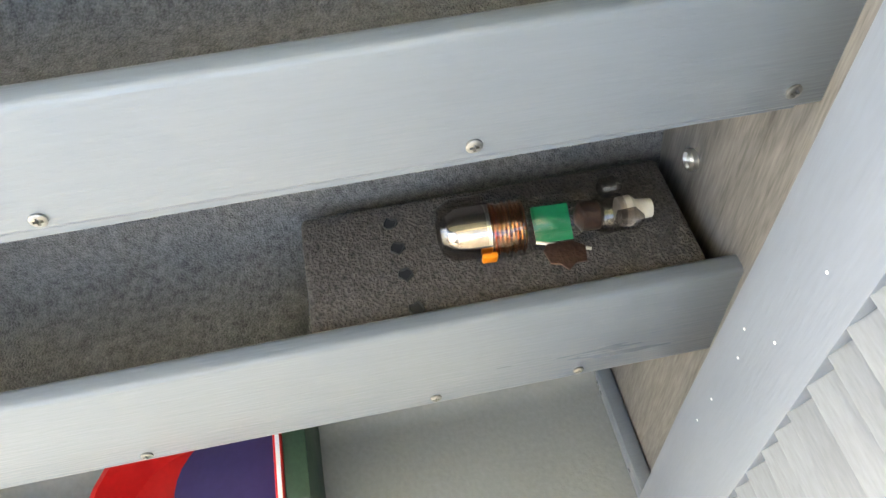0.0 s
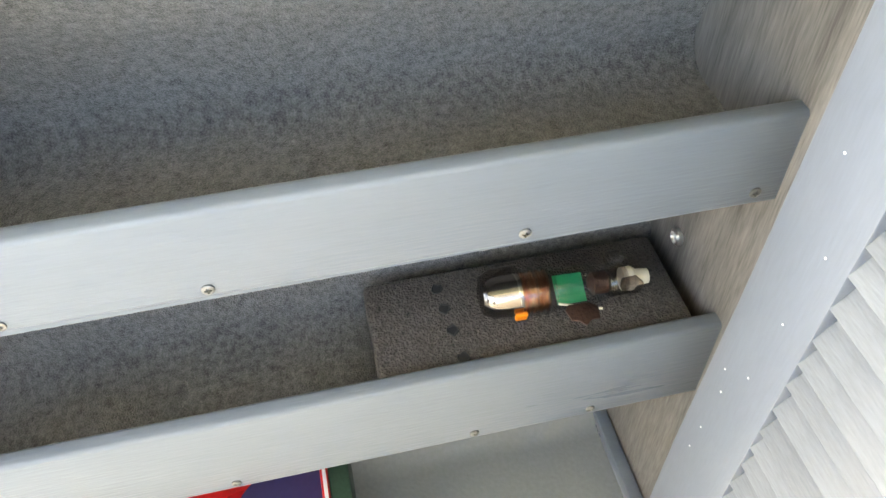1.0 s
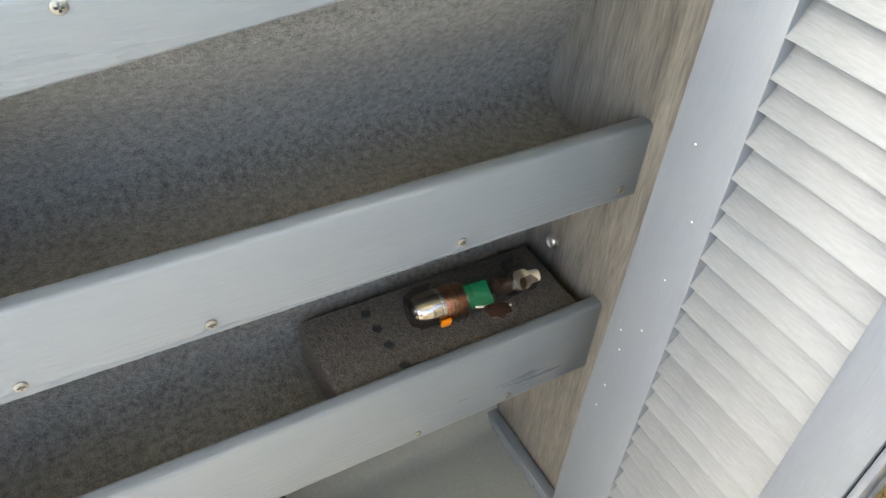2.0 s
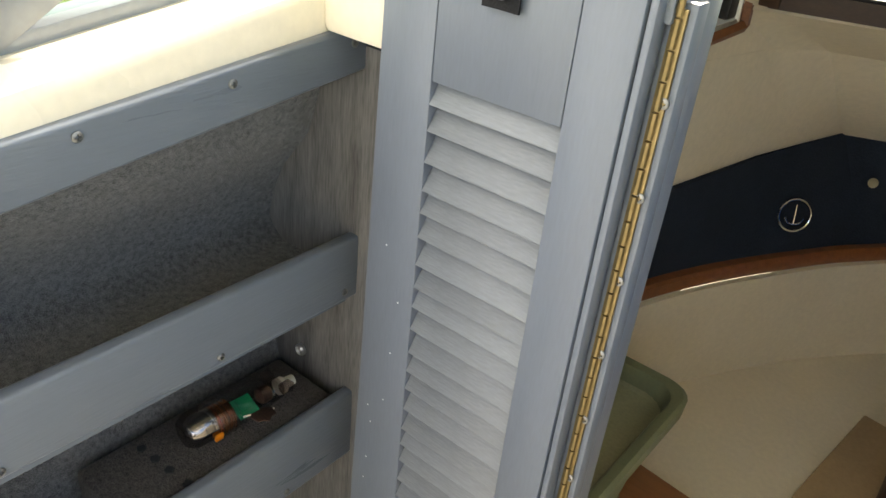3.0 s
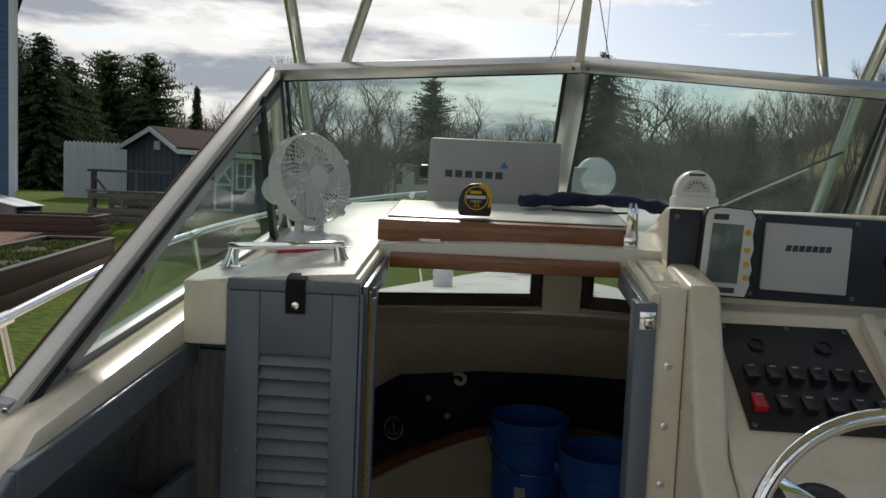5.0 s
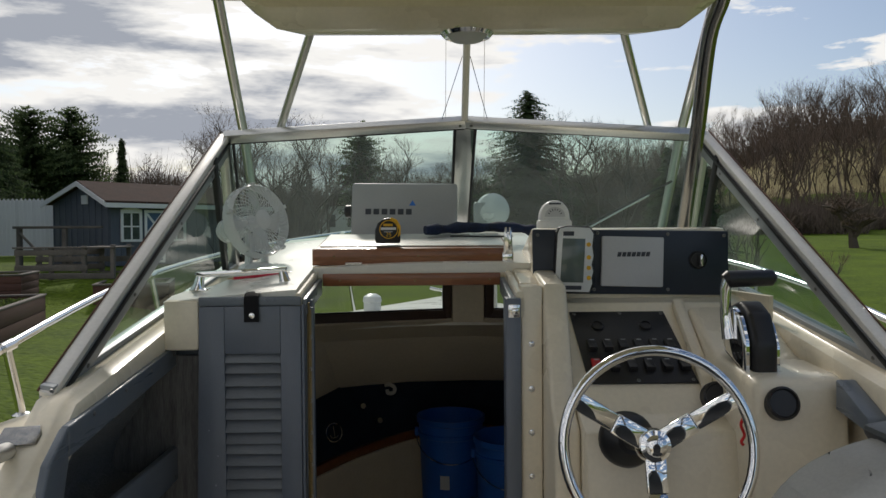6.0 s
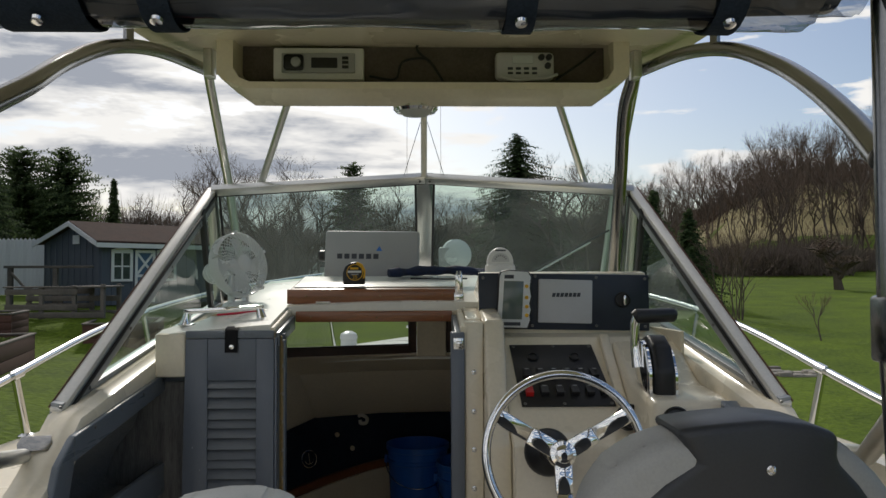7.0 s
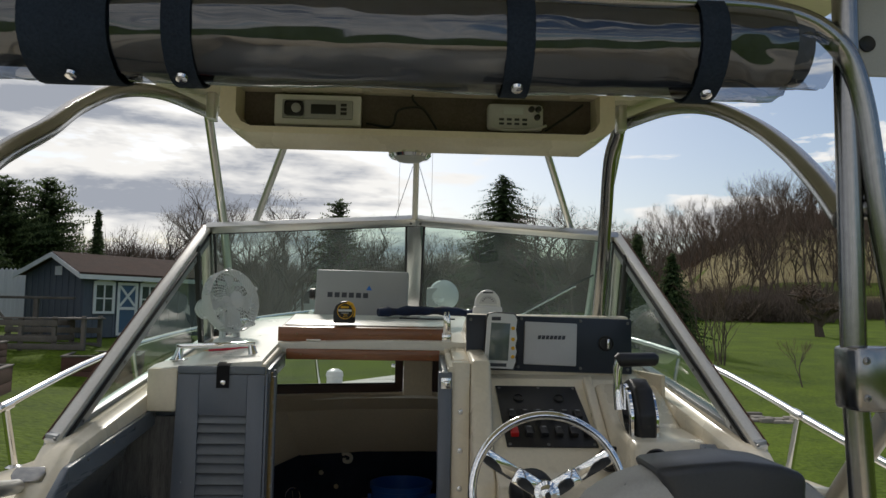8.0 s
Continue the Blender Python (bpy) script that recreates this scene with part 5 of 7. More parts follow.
for k in range(7):
    put(bm, box(-0.0012, 0.0012, -0.0158, -0.0148, 0.0, 0.006), CP @ Matrix.Translation((0, 0, 0.066)) @ pose(0, 0, 0, 0, -66 + 22 * k, 0) @ Matrix.Translation((0, 0, 0.017)))
put(bm, box(-0.018, 0.018, -0.0132, -0.0122, 0.101, 0.106), CP)
part("dial_marks", bm, M_DARKTXT, comp)

thr = empty("throttle_lever", (0.64, 1.9, 1.0), "chrome and black engine throttle lever on the console", "throttle")
TX = 0.640
part("base", prism([(1.81, 0.965), (1.97, 1.01), (1.985, 1.085), (1.955, 1.125), (1.90, 1.140), (1.845, 1.115), (1.81, 1.05)], "x", TX - 0.028, TX + 0.028, 0.012, None, None, 3), M_BLACK, thr)
part("side_plate", prism([(1.825, 0.975), (1.955, 1.015), (1.972, 1.08), (1.945, 1.115), (1.90, 1.127), (1.855, 1.105), (1.825, 1.05)], "x", TX - 0.045, TX - 0.0285, 0.012, None, None, 3), M_CHROME, thr)
part("side_plate", prism([(1.83, 0.97), (1.955, 1.01), (1.975, 1.07), (1.94, 1.10), (1.90, 1.11), (1.86, 1.09), (1.83, 1.04)], "x", TX + 0.0285, TX + 0.042, 0.010, None, None, 3), M_CHROME, thr)
part("arm", tube(curve([(TX - 0.05, 1.90, 1.05), (TX - 0.056, 1.905, 1.10), (TX - 0.057, 1.905, 1.16), (TX - 0.052, 1.90, 1.19)], 5), [0.017, 0.016, 0.015, 0.014, 0.014, 0.013, 0.013, 0.013, 0.013, 0.013, 0.013, 0.013, 0.013, 0.013, 0.013, 0.013], 14), M_CHROME, thr)
part("grip", tube([(TX - 0.062, 1.90, 1.187), (TX - 0.055, 1.90, 1.19), (TX + 0.05, 1.90, 1.193), (TX + 0.058, 1.90, 1.192)], [0.014, 0.0205, 0.0195, 0.013], 18), M_BLACK, thr)

# ---- steering wheel ----
wheel = empty("steering_wheel", (0.32, 1.6, 0.89), "polished steel three-spoke steering wheel", "steering wheel")
WM = Matrix.Translation((0.321, 1.56, 0.892)) @ pose(0, 0, 0, 78, 0, 0)
part("rim", tube(ring_path((0, 0, 0), 0.183, 64, WM), 0.0105, 14, closed=True), M_CHROME, wheel)
for a in (30, 150, 270):
    c, s = math.cos(radians(a)), math.sin(radians(a))
    pts = [WM @ Vector((c * r, s * r, z)) for r, z in ((0.02, -0.03), (0.06, -0.03), (0.09, -0.024), (0.13, -0.012), (0.178, 0.0))]
    wn_ = WM.to_3x3() @ Vector((0, 0, 1))
    bm = bmesh.new()
    for q0, q1, ww in ((pts[0], pts[2], 0.042), (pts[2], pts[4], 0.036)):
        put(bm, bar(q0, q1, ww, 0.009, wn_, 0.0035))
    part("spoke", bm, M_CHROME, wheel)
part("hub", lathe([(0.034, -0.05), (0.034, -0.032), (0.030, -0.020), (0.021, -0.018), (0.021, -0.010), (0.015, -0.006), (0.004, -0.005)], 28, None, WM), M_CHROME, wheel)
part("shaft", tube([WM @ Vector((0, 0, -0.05)), WM @ Vector((0, 0, -0.27))], 0.02, 14), M_BLACK, wheel)
part("boss", lathe([(0.062, -0.255), (0.062, -0.24), (0.055, -0.22), (0.03, -0.2)], 28, None, WM), M_BLACK, wheel, "black tilt boss")
lan = solo("lanyard", tube(curve([(0.494, 1.60, 0.965), (0.497, 1.59, 0.945), (0.491, 1.59, 0.925), (0.498, 1.59, 0.905), (0.492, 1.59, 0.892), (0.496, 1.59, 0.885)], 5), 0.003, 8), M_RED, "short coiled red lanyard on the wheel", "lanyard")
for x, y, z, nm in ((0.642, 1.738, 0.932, "round_gauge"), (0.572, 1.925, 0.907, "round_gauge")):
    g = empty(nm, (x, y, z), "black round gauge in the cream console", "gauge")
    gm = aim((x, y, z), (0, -0.95, 0.3))
    part("bezel", lathe([(0.036, -0.02), (0.036, 0.006), (0.031, 0.010), (0.028, 0.004), (0.002, 0.004)], 28, None, gm), M_BLACK, g)
vent = solo("side_vent", prism([(1.73, 0.92), (1.73, 0.985), (1.61, 0.93), (1.61, 0.90)], "x", 0.752, 0.795, 0.004), M_GREY, "dark grey wedge-shaped vent cover on the coaming", "vent")

# ---- hardtop, its frame, overhead box ----
top = empty("hardtop", (0, 1.4, 1.9), "cream fibreglass hardtop over the cockpit", "hardtop")
part("roof", prism([(0.50, 1.83), (2.28, 1.965), (2.33, 1.985), (2.28, 2.01), (0.50, 1.90)], "x", -0.74, 0.74, 0.012), M_CREAM, top)
part("edge_moulding", tube([(-0.735, 2.325, 1.985), (0.735, 2.325, 1.985)], 0.013, 12), M_CREAM, top)
part("rear_moulding", tube([(-0.735, 0.497, 1.845), (0.735, 0.497, 1.845)], 0.013, 12), M_CREAM, top)

R1 = 0.016
frame_ = empty("top_frame", (0, 1.4, 1.0), "brushed aluminium tube frame carrying the hardtop", "tube frame")
for s in (-1, 1):
    part("front_leg", tube([(s * 0.752, 3.0, 1.25), (s * 0.735, 2.675, 1.652), (s * 0.715, 2.30, 2.0)], R1, 14), M_ALU, frame_)
    part("front_leg_foot", lathe([(0.034, 0), (0.034, 0.008), (0.02, 0.02)], 18, None, Matrix.Translation((s * 0.752, 3.0, 1.243))), M_ALU, frame_)
    part("diagonal_strut", tube([(s * 0.605, 2.60, 1.62), (s * 0.41, 2.28, 1.98)], 0.0125, 12), M_ALU, frame_)
    q = s * (1.0 if s > 0 else 1.06)  # the port leg stands further out
    bow = curve([(s * 0.635, 2.01, 1.905), (s * 0.682, 1.75, 1.884), (s * 0.698, 1.5, 1.820), (s * 0.684, 1.25, 1.717), (s * 0.643, 1.03, 1.617), (q * 0.592, 0.84, 1.526), (q * 0.545, 0.69, 1.449)], 6)
    # bow, rear and clamp parts take the metal with backlit shade in its colour
    part("side_bow", tube(bow, 0.0175, 14), M_ALUSHADE, frame_)
    part("bow_strut", tube([(s * 0.693, 1.58, 1.838), (s * 0.693, 1.58, 1.915)], 0.012, 12), M_ALUSHADE, frame_)
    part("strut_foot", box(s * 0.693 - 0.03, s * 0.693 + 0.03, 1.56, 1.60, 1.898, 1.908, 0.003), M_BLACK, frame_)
    part("outboard_tube", tube([(q * 0.545, 0.685, 1.462), (q * 0.78, 0.65, 1.468)], 0.0145, 14), M_ALUSHADE, frame_)
    part("rear_leg", tube([(q * 0.545, 0.68, 1.86), (q * 0.545, 0.68, 1.24), (q * 0.56, 0.68, 0.9), (q * 0.62, 0.66, 0.4), (s * 0.83, 0.6, 0.05)], R1, 14), M_ALUSHADE, frame_)
    part("inner_bend", tube(curve([(0, 0.665, 1.722), (s * 0.3, 0.665, 1.722), (s * 0.45, 0.665, 1.714), (q * 0.525, 0.665, 1.675), (q * 0.556, 0.665, 1.60), (q * 0.575, 0.665, 1.45), (q * 0.60, 0.665, 1.28)], 6), 0.0145, 14), M_ALUSHADE, frame_)
    part("clamp", box(q * 0.562 - 0.034, q * 0.562 + 0.034, 0.645, 0.70, 1.205, 1.285, 0.006), M_ALUSHADE, frame_, "bolted aluminium clamp")
    screws(frame_, [(q * 0.562 + dx, 0.644, z) for dx in (-0.022, 0.022) for z in (1.222, 1.268)], (0, -1, 0))
    part("diagonal_brace", tube([(q * 0.60, 0.69, 1.20), (s * 0.70, 1.0, 1.02), (s * 0.882, 1.50, 0.915)], R1, 14), M_ALU, frame_)
    part("brace_flange", prism([(-0.03, -0.022), (0.03, -0.022), (0.036, 0.0), (0.03, 0.022), (-0.03, 0.022), (-0.036, 0)], "z", 0.0, 0.006, 0.002, None, aim((s * 0.868, 1.522, 0.934), (-s * 0.15, -0.55, 0.8))), M_ALUSHADE, frame_)
    part("roof_bracket", box(s * 0.60 - 0.012, s * 0.60 + 0.012, 1.9, 1.95, 1.86, 1.95, 0.003), M_ALU, frame_)
part("wiring_tube", tube(curve([(0.60, 1.95, 1.93), (0.612, 2.0, 1.88), (0.608, 2.08, 1.80), (0.63, 2.22, 1.60), (0.655, 2.40, 1.36), (0.66, 2.46, 1.24)], 6), 0.0205, 16), M_ALUSHADE, frame_)
part("centre_support", tube([(0.0, 2.585, 1.67), (0.0, 2.31, 1.985)], 0.011, 12), M_ALUW, frame_)
for s in (-1, 1):
    part("wire_stay", tube([(s * 0.012, 2.45, 1.84), (s * 0.075, 2.59, 1.665)], 0.0012, 6), M_RUBBER, frame_)
    part("wire_stay", tube([(s * 0.06, 2.5, 1.95), (s * 0.062, 2.58, 1.668)], 0.0009, 6), M_ALUW, frame_)

obx = empty("overhead_box", (0, 1.95, 1.9), "cream overhead electronics box with a dark recess", "electronics box")
bm = bmesh.new()
BY = 1.80
outer = [(-0.548, 1.96), (-0.548, 1.84), (-0.535, 1.825), (-0.47, 1.80), (0.47, 1.80), (0.535, 1.825), (0.548, 1.84), (0.548, 1.96)]
inner = [(-0.505, 1.945), (-0.505, 1.855), (-0.49, 1.83), (-0.462, 1.818), (0.462, 1.818), (0.49, 1.83), (0.505, 1.855), (0.505, 1.945)]
vo = [bm.verts.new((x, BY, z)) for x, z in outer]
vi = [bm.verts.new((x, BY, z)) for x, z in inner]
vb = [bm.verts.new((x * 0.985, BY + 0.085, z)) for x, z in inner]
low = [(-0.548, 1.97), (-0.54, 1.84), (-0.51, 1.80), (-0.46, 1.765), (0.46, 1.765), (0.51, 1.80), (0.54, 1.84), (0.548, 1.97)]
vf = [bm.verts.new((x * 0.99, BY + 0.05, z)) for x, z in low]
vg = [bm.verts.new((x * 0.97, BY + 0.42, z + 0.03 + (0.05 if z < 1.82 else 0))) for x, z in low]
for a, b in ((vo, vi), (vi, vb), (vo, vf), (vf, vg)):
    for k in range(7):
        bm.faces.new((a[k], a[k + 1], b[k + 1], b[k]))
    bm.faces.new((a[7], a[0], b[0], b[7]))
bm.faces.new(vg)
part("shell", bm, M_CREAM, obx)
part("recess_back", prism([(x * 0.984, z) for x, z in inner], "y", BY + 0.078, BY + 0.084), mat("brown_recess_lining", (0.12, 0.10, 0.085), 0.9, 0, 0.3, 12, 160, 0.4), obx, "brown lining of the recess")
rad = empty("marine_radio", (-0.28, 1.86, 1.85), "white framed marine stereo in the overhead box", "stereo")
part("frame", box(-0.408, -0.165, 1.846, 1.877, 1.836, 1.922, 0.004), M_WHITEP, rad)
part("face", box(-0.385, -0.188, 1.838, 1.846, 1.852, 1.906, 0.003), M_GREYP, rad)
part("knob_block", box(-0.378, -0.325, 1.833, 1.839, 1.858, 1.900, 0.008), M_BLACK, rad)
part("knob", lathe([(0.013, 0), (0.013, 0.008), (0.010, 0.010)], 20, None, aim((-0.345, 1.834, 1.879), (0, -1, 0))), M_GREYP, rad)
part("display", box(-0.305, -0.235, 1.8355, 1.839, 1.865, 1.893, 0.002), M_BLACK, rad)
for z in (1.868, 1.880, 1.892):
    part("button", box(-0.222, -0.205, 1.8355, 1.839, z - 0.004, z + 0.004, 0.001), M_BLACK, rad)
vhf = empty("vhf_radio", (0.27, 1.85, 1.84), "light grey VHF radio in the overhead box", "radio")
part("case", box(0.193, 0.354, 1.842, 1.877, 1.838, 1.914, 0.012), M_CARD, vhf)
part("display", box(0.238, 0.296, 1.8405, 1.843, 1.880, 1.903, 0.002), mat("pale_lcd", (0.62, 0.66, 0.68), 0.2, 0, 0.05), vhf)
for k in range(4):
    part("button", box(0.226 + 0.022 * k, 0.240 + 0.022 * k, 1.8395, 1.843, 1.863, 1.870, 0.001), M_DARKTXT, vhf)
    part("button", box(0.226 + 0.022 * k, 0.240 + 0.022 * k, 1.8395, 1.843, 1.851, 1.857, 0.001), M_DARKTXT, vhf)
for x, z in ((0.318, 1.897), (0.338, 1.897), (0.335, 1.874)):
    part("knob", lathe([(0.009, 0), (0.008, 0.009), (0.006, 0.010)], 14, None, aim((x, 1.842, z), (0, -1, 0))), M_BLACK, vhf)
part("curly_cord", tube(curve([(0.205, 1.835, 1.842), (0.24, 1.83, 1.832), (0.28, 1.832, 1.834), (0.33, 1.83, 1.838), (0.36, 1.836, 1.85)], 6), 0.004, 8), M_CARD, vhf)
for pts in ([(-0.01, 1.86, 1.95), (-0.02, 1.855, 1.92), (0.02, 1.85, 1.88), (0.05, 1.84, 1.83)], [(-0.15, 1.865, 1.85), (-0.08, 1.855, 1.84), (-0.06, 1.85, 1.885), (0.0, 1.85, 1.895), (0.03, 1.85, 1.87)], [(0.36, 1.86, 1.84), (0.42, 1.85, 1.88), (0.47, 1.86, 1.92)]):
    solo("radio_wire", tube(curve(pts, 6), 0.0035, 8), M_RUBBER, "loose black wire in the overhead box", "wire", group="radio wires")
lamp = empty("dome_light", (-0.02, 1.9, 1.76), "round chrome dome light under the overhead box", "light fitting")
part("rim", lathe([(0.062, 0.02), (0.062, 0.004), (0.055, -0.004), (0.048, 0.0)], 30, None, Matrix.Translation((-0.025, 1.90, 1.762))), M_CHROME, lamp)
part("lens", lathe([(0.048, 0.002), (0.035, -0.012), (0.002, -0.018)], 26, None, Matrix.Translation((-0.025, 1.90, 1.762))), M_CARD, lamp)

gus = empty("gusset_plate", (0.61, 0.70, 1.65), "light grey bolted gusset plate at the tube frame's corner", "bracket")
part("plate", box(0.564, 0.665, 0.697, 0.704, 1.645, 1.83, 0.002), M_GREYP, gus)
part("bolt_hole", lathe([(0.011, 0.0), (0.011, 0.003), (0.008, 0.001)], 18, None, aim((0.584, 0.6965, 1.688), (0, -1, 0))), M_RUBBER, gus, "dark rubber plugged hole")

roll = empty("rolled_curtain", (0, 0.68, 1.68), "rolled clear vinyl cockpit curtain strapped under the hardtop", "curtain")
RC = Vector((0, 0.70, 1.672))


def crease(x, a):
    """Long soft folds along the roll and sharper puckers towards its ends."""
    c = (math.cos(a), math.sin(a))
    end = smooth01((abs(x + 0.09) - 0.33) / 0.2)
    return 0.003 * noise.noise((x * 5, c[0] * 4, c[1] * 4)) + (0.0012 + 0.0035 * end) * noise.noise((x * 24, c[0] * 5, c[1] * 5 + 9))


rows = []
for i in range(141):
    x = -0.70 + 1.22 * i / 140
    rr = 0.064 + 0.004 * noise.noise((x * 6, 0, 0)) - (0.018 if x > 0.46 else 0)
    rows.append([(x, RC.y + (rr + crease(x, a)) * math.cos(a), RC.z + (rr + crease(x, a)) * math.sin(a)) for a in [2 * math.pi * k / 40 for k in range(41)]])
part("outer_vinyl", sheet(rows), M_VINYL, roll, "creased clear vinyl")
rows = [[(x, RC.y + 0.056 * math.cos(a) * s, RC.z + 0.004 + 0.056 * math.sin(a) * s) for a in [2 * math.pi * k / 20 for k in range(21)]] for x, s in ((-0.69, 0.9), (-0.3, 1.0), (0.2, 1.0), (0.49, 0.85))]
part("inner_roll", sheet(rows), mat("grey_blue_canvas", (0.05, 0.058, 0.076), 0.7, 0, 0.4, 9, 60, 0.4), roll, "dark inner canvas roll")
for x0, x1 in ((-0.50, -0.395), (-0.33, -0.295), (0.09, 0.125), (0.335, 0.37)):
    rows = [[(x, RC.y + 0.0695 * math.cos(a), RC.z + 0.0695 * math.sin(a)) for a in [2 * math.pi * k / 24 for k in range(25)]] for x in (x0, (x0 + x1) / 2, x1)]
    part("strap", sheet(rows, 0.002), M_NAVYF, roll, "navy webbing strap")
    part("strap_snap", lathe([(0.008, 0), (0.007, 0.004), (0.003, 0.005)], 14, None, aim(((x0 + x1) / 2, RC.y - 0.030, RC.z - 0.067), (0, -0.4, -0.9))), M_CHROME, roll)

# ---- seats ----
def seat(name, x, y, ztop, w, dark, side, label):
    e = empty(name, (x, y, -0.1), label, "boat seat", group="cockpit seats")
    prof = [(-0.5, 0.0), (-0.5, 0.33), (-0.475, 0.42), (-0.42, 0.475), (-0.357, 0.503), (-0.267, 0.524), (-0.16, 0.534), (0.0, 0.54), (0.11, 0.534), (0.19, 0.521), (0.26, 0.496), (0.33, 0.455), (0.39, 0.40), (0.45, 0.30), (0.48, 0.0)]
    pts = [(x + w * px, ztop - 0.54 + pz) for px, pz in prof]
    part("backrest", prism(pts, "y", y, y + 0.11, 0.03, None, None, 4), side or dark, e)
    if side:
        cover_pts = [(-0.241, -0.004), (-0.187, -0.046), (-0.27, -0.072), (-0.358, -0.11), (-0.43, -0.18), (-0.46, -0.28), (-0.46, -0.535), (0.44, -0.535), (0.43, -0.28), (0.36, -0.17), (0.23, -0.075), (0.175, -0.045), (0.18, -0.010), (0.11, 0.0025), (0.0, 0.0085), (-0.14, 0.003)]
        part("dark_cover", prism([(x + w * a, ztop + b) for a, b in cover_pts], "y", y - 0.006, y + 0.112, 0.012, None, None, 3), dark, e, "charcoal vinyl cover")
    part("cushion", box(x - w / 2, x + w / 2, y + 0.06, y + 0.46, ztop - 0.64, ztop - 0.50, 0.04, None, None, 4), dark, e)
    part("pedestal", lathe([(0.14, -0.1), (0.14, -0.085), (0.045, -0.07), (0.045, ztop - 0.64)], 24, None, Matrix.Translation((x, y + 0.24, 0))), M_ALU, e)
    part("button", lathe([(0.0065, 0), (0.0065, 0.003), (0.0045, 0.0045), (0.003, 0.002)], 16, None, aim((x - 0.002, y - (0.0065 if side else 0.0005), ztop - 0.054), (0, -1, 0))), M_STEEL, e)


seat("helm_seat", 0.440, 0.775, 1.113, 0.51, M_SEATD, M_SEATL, "charcoal vinyl helm seat with light grey side panel")
seat("companion_seat", -0.255, 0.80, 1.018, 0.36, M_SEATW, None, "light grey vinyl companion seat")

# ---- bow rail ----
brail = empty("bow_rail", (0, 4, 0.8), "polished steel bow rail on stanchions", "rail")
for s in (-1, 1):
    pts = [(s * 1.25, 0.95, 0.80), (s * 1.29, 1.15, 0.835), (s * 1.30, 2.0, 0.952), (s * 1.30, 2.99, 1.10), (s * 1.20, 3.9, 1.19), (s * 0.95, 4.8, 1.26), (s * 0.55, 5.7, 1.32), (0.0, 6.25, 1.34)]
    part("top_rail", tube(curve(pts, 6), 0.0135, 12), M_STEEL, brail)
    for y, zt in ((2.26, 0.992), (3.3, 1.132), (4.35, 1.225), (5.35, 1.295)):
        xs = {2.26: 1.30, 3.3: 1.275, 4.35: 1.085, 5.35: 0.715}[y]
        part("stanchion", tube([(s * xs, y, zt), (s * (min(xs, half(y) - 0.03)), y + 0.02, sheer(y) + 0.02)], 0.0125, 12), M_STEEL, brail)
        part("tee_fitting", tube([(s * xs, y - 0.028, zt - 0.004), (s * xs, y + 0.028, zt + 0.004)], 0.018, 12), M_STEEL, brail)
        part("stanchion_foot", lathe([(0.028, 0), (0.028, 0.006), (0.015, 0.014)], 16, None, Matrix.Translation((s * (min(xs, half(y) - 0.03)), y + 0.02, sheer(y) + 0.02))), M_STEEL, brail)
cleat = empty("deck_cleat", (-1.1, 3.2, 0.84), "polished steel cleat on the side deck", "cleat")
part("horns", tube(curve([(-1.12, 3.06, 0.875), (-1.12, 3.13, 0.87), (-1.12, 3.22, 0.87), (-1.12, 3.29, 0.875)], 4), 0.008, 10), M_STEEL, cleat)
part("foot", box(-1.135, -1.105, 3.14, 3.21, 0.835, 0.87, 0.004), M_STEEL, cleat)
spot = empty("deck_searchlight", (0.15, 3.36, 0.935), "white round searchlight on a post ahead of the windscreen", "searchlight")
part("dome", lathe([(0.03, -0.045), (0.066, -0.03), (0.074, 0.0), (0.07, 0.026), (0.045, 0.045), (0.01, 0.05)], 28, None, Matrix.Translation((0.15, 3.36, 1.395)) @ pose(0, 0, 0, 80, 0, 20)), M_FAN, spot)
part("foot", lathe([(0.07, 0), (0.07, 0.02), (0.02, 0.05), (0.016, 0.43)], 20, None, Matrix.Translation((0.15, 3.36, 0.935))), M_WHITEP, spot)
part("lamp_core", box(0.07, 0.13, 3.31, 3.35, 1.34, 1.43, 0.008), M_GREYP, spot)
wiper = empty("windscreen_wiper", (0.5, 2.9, 1.35), "thin steel wiper on the windscreen", "wiper")
part("arm", tube([(0.45, 2.985, 1.30), (0.66, 2.80, 1.43)], 0.003, 6), M_STEEL, wiper)
part("blade", tube([(0.40, 3.01, 1.285), (0.72, 2.735, 1.475)], 0.004, 6), M_RUBBER, wiper)

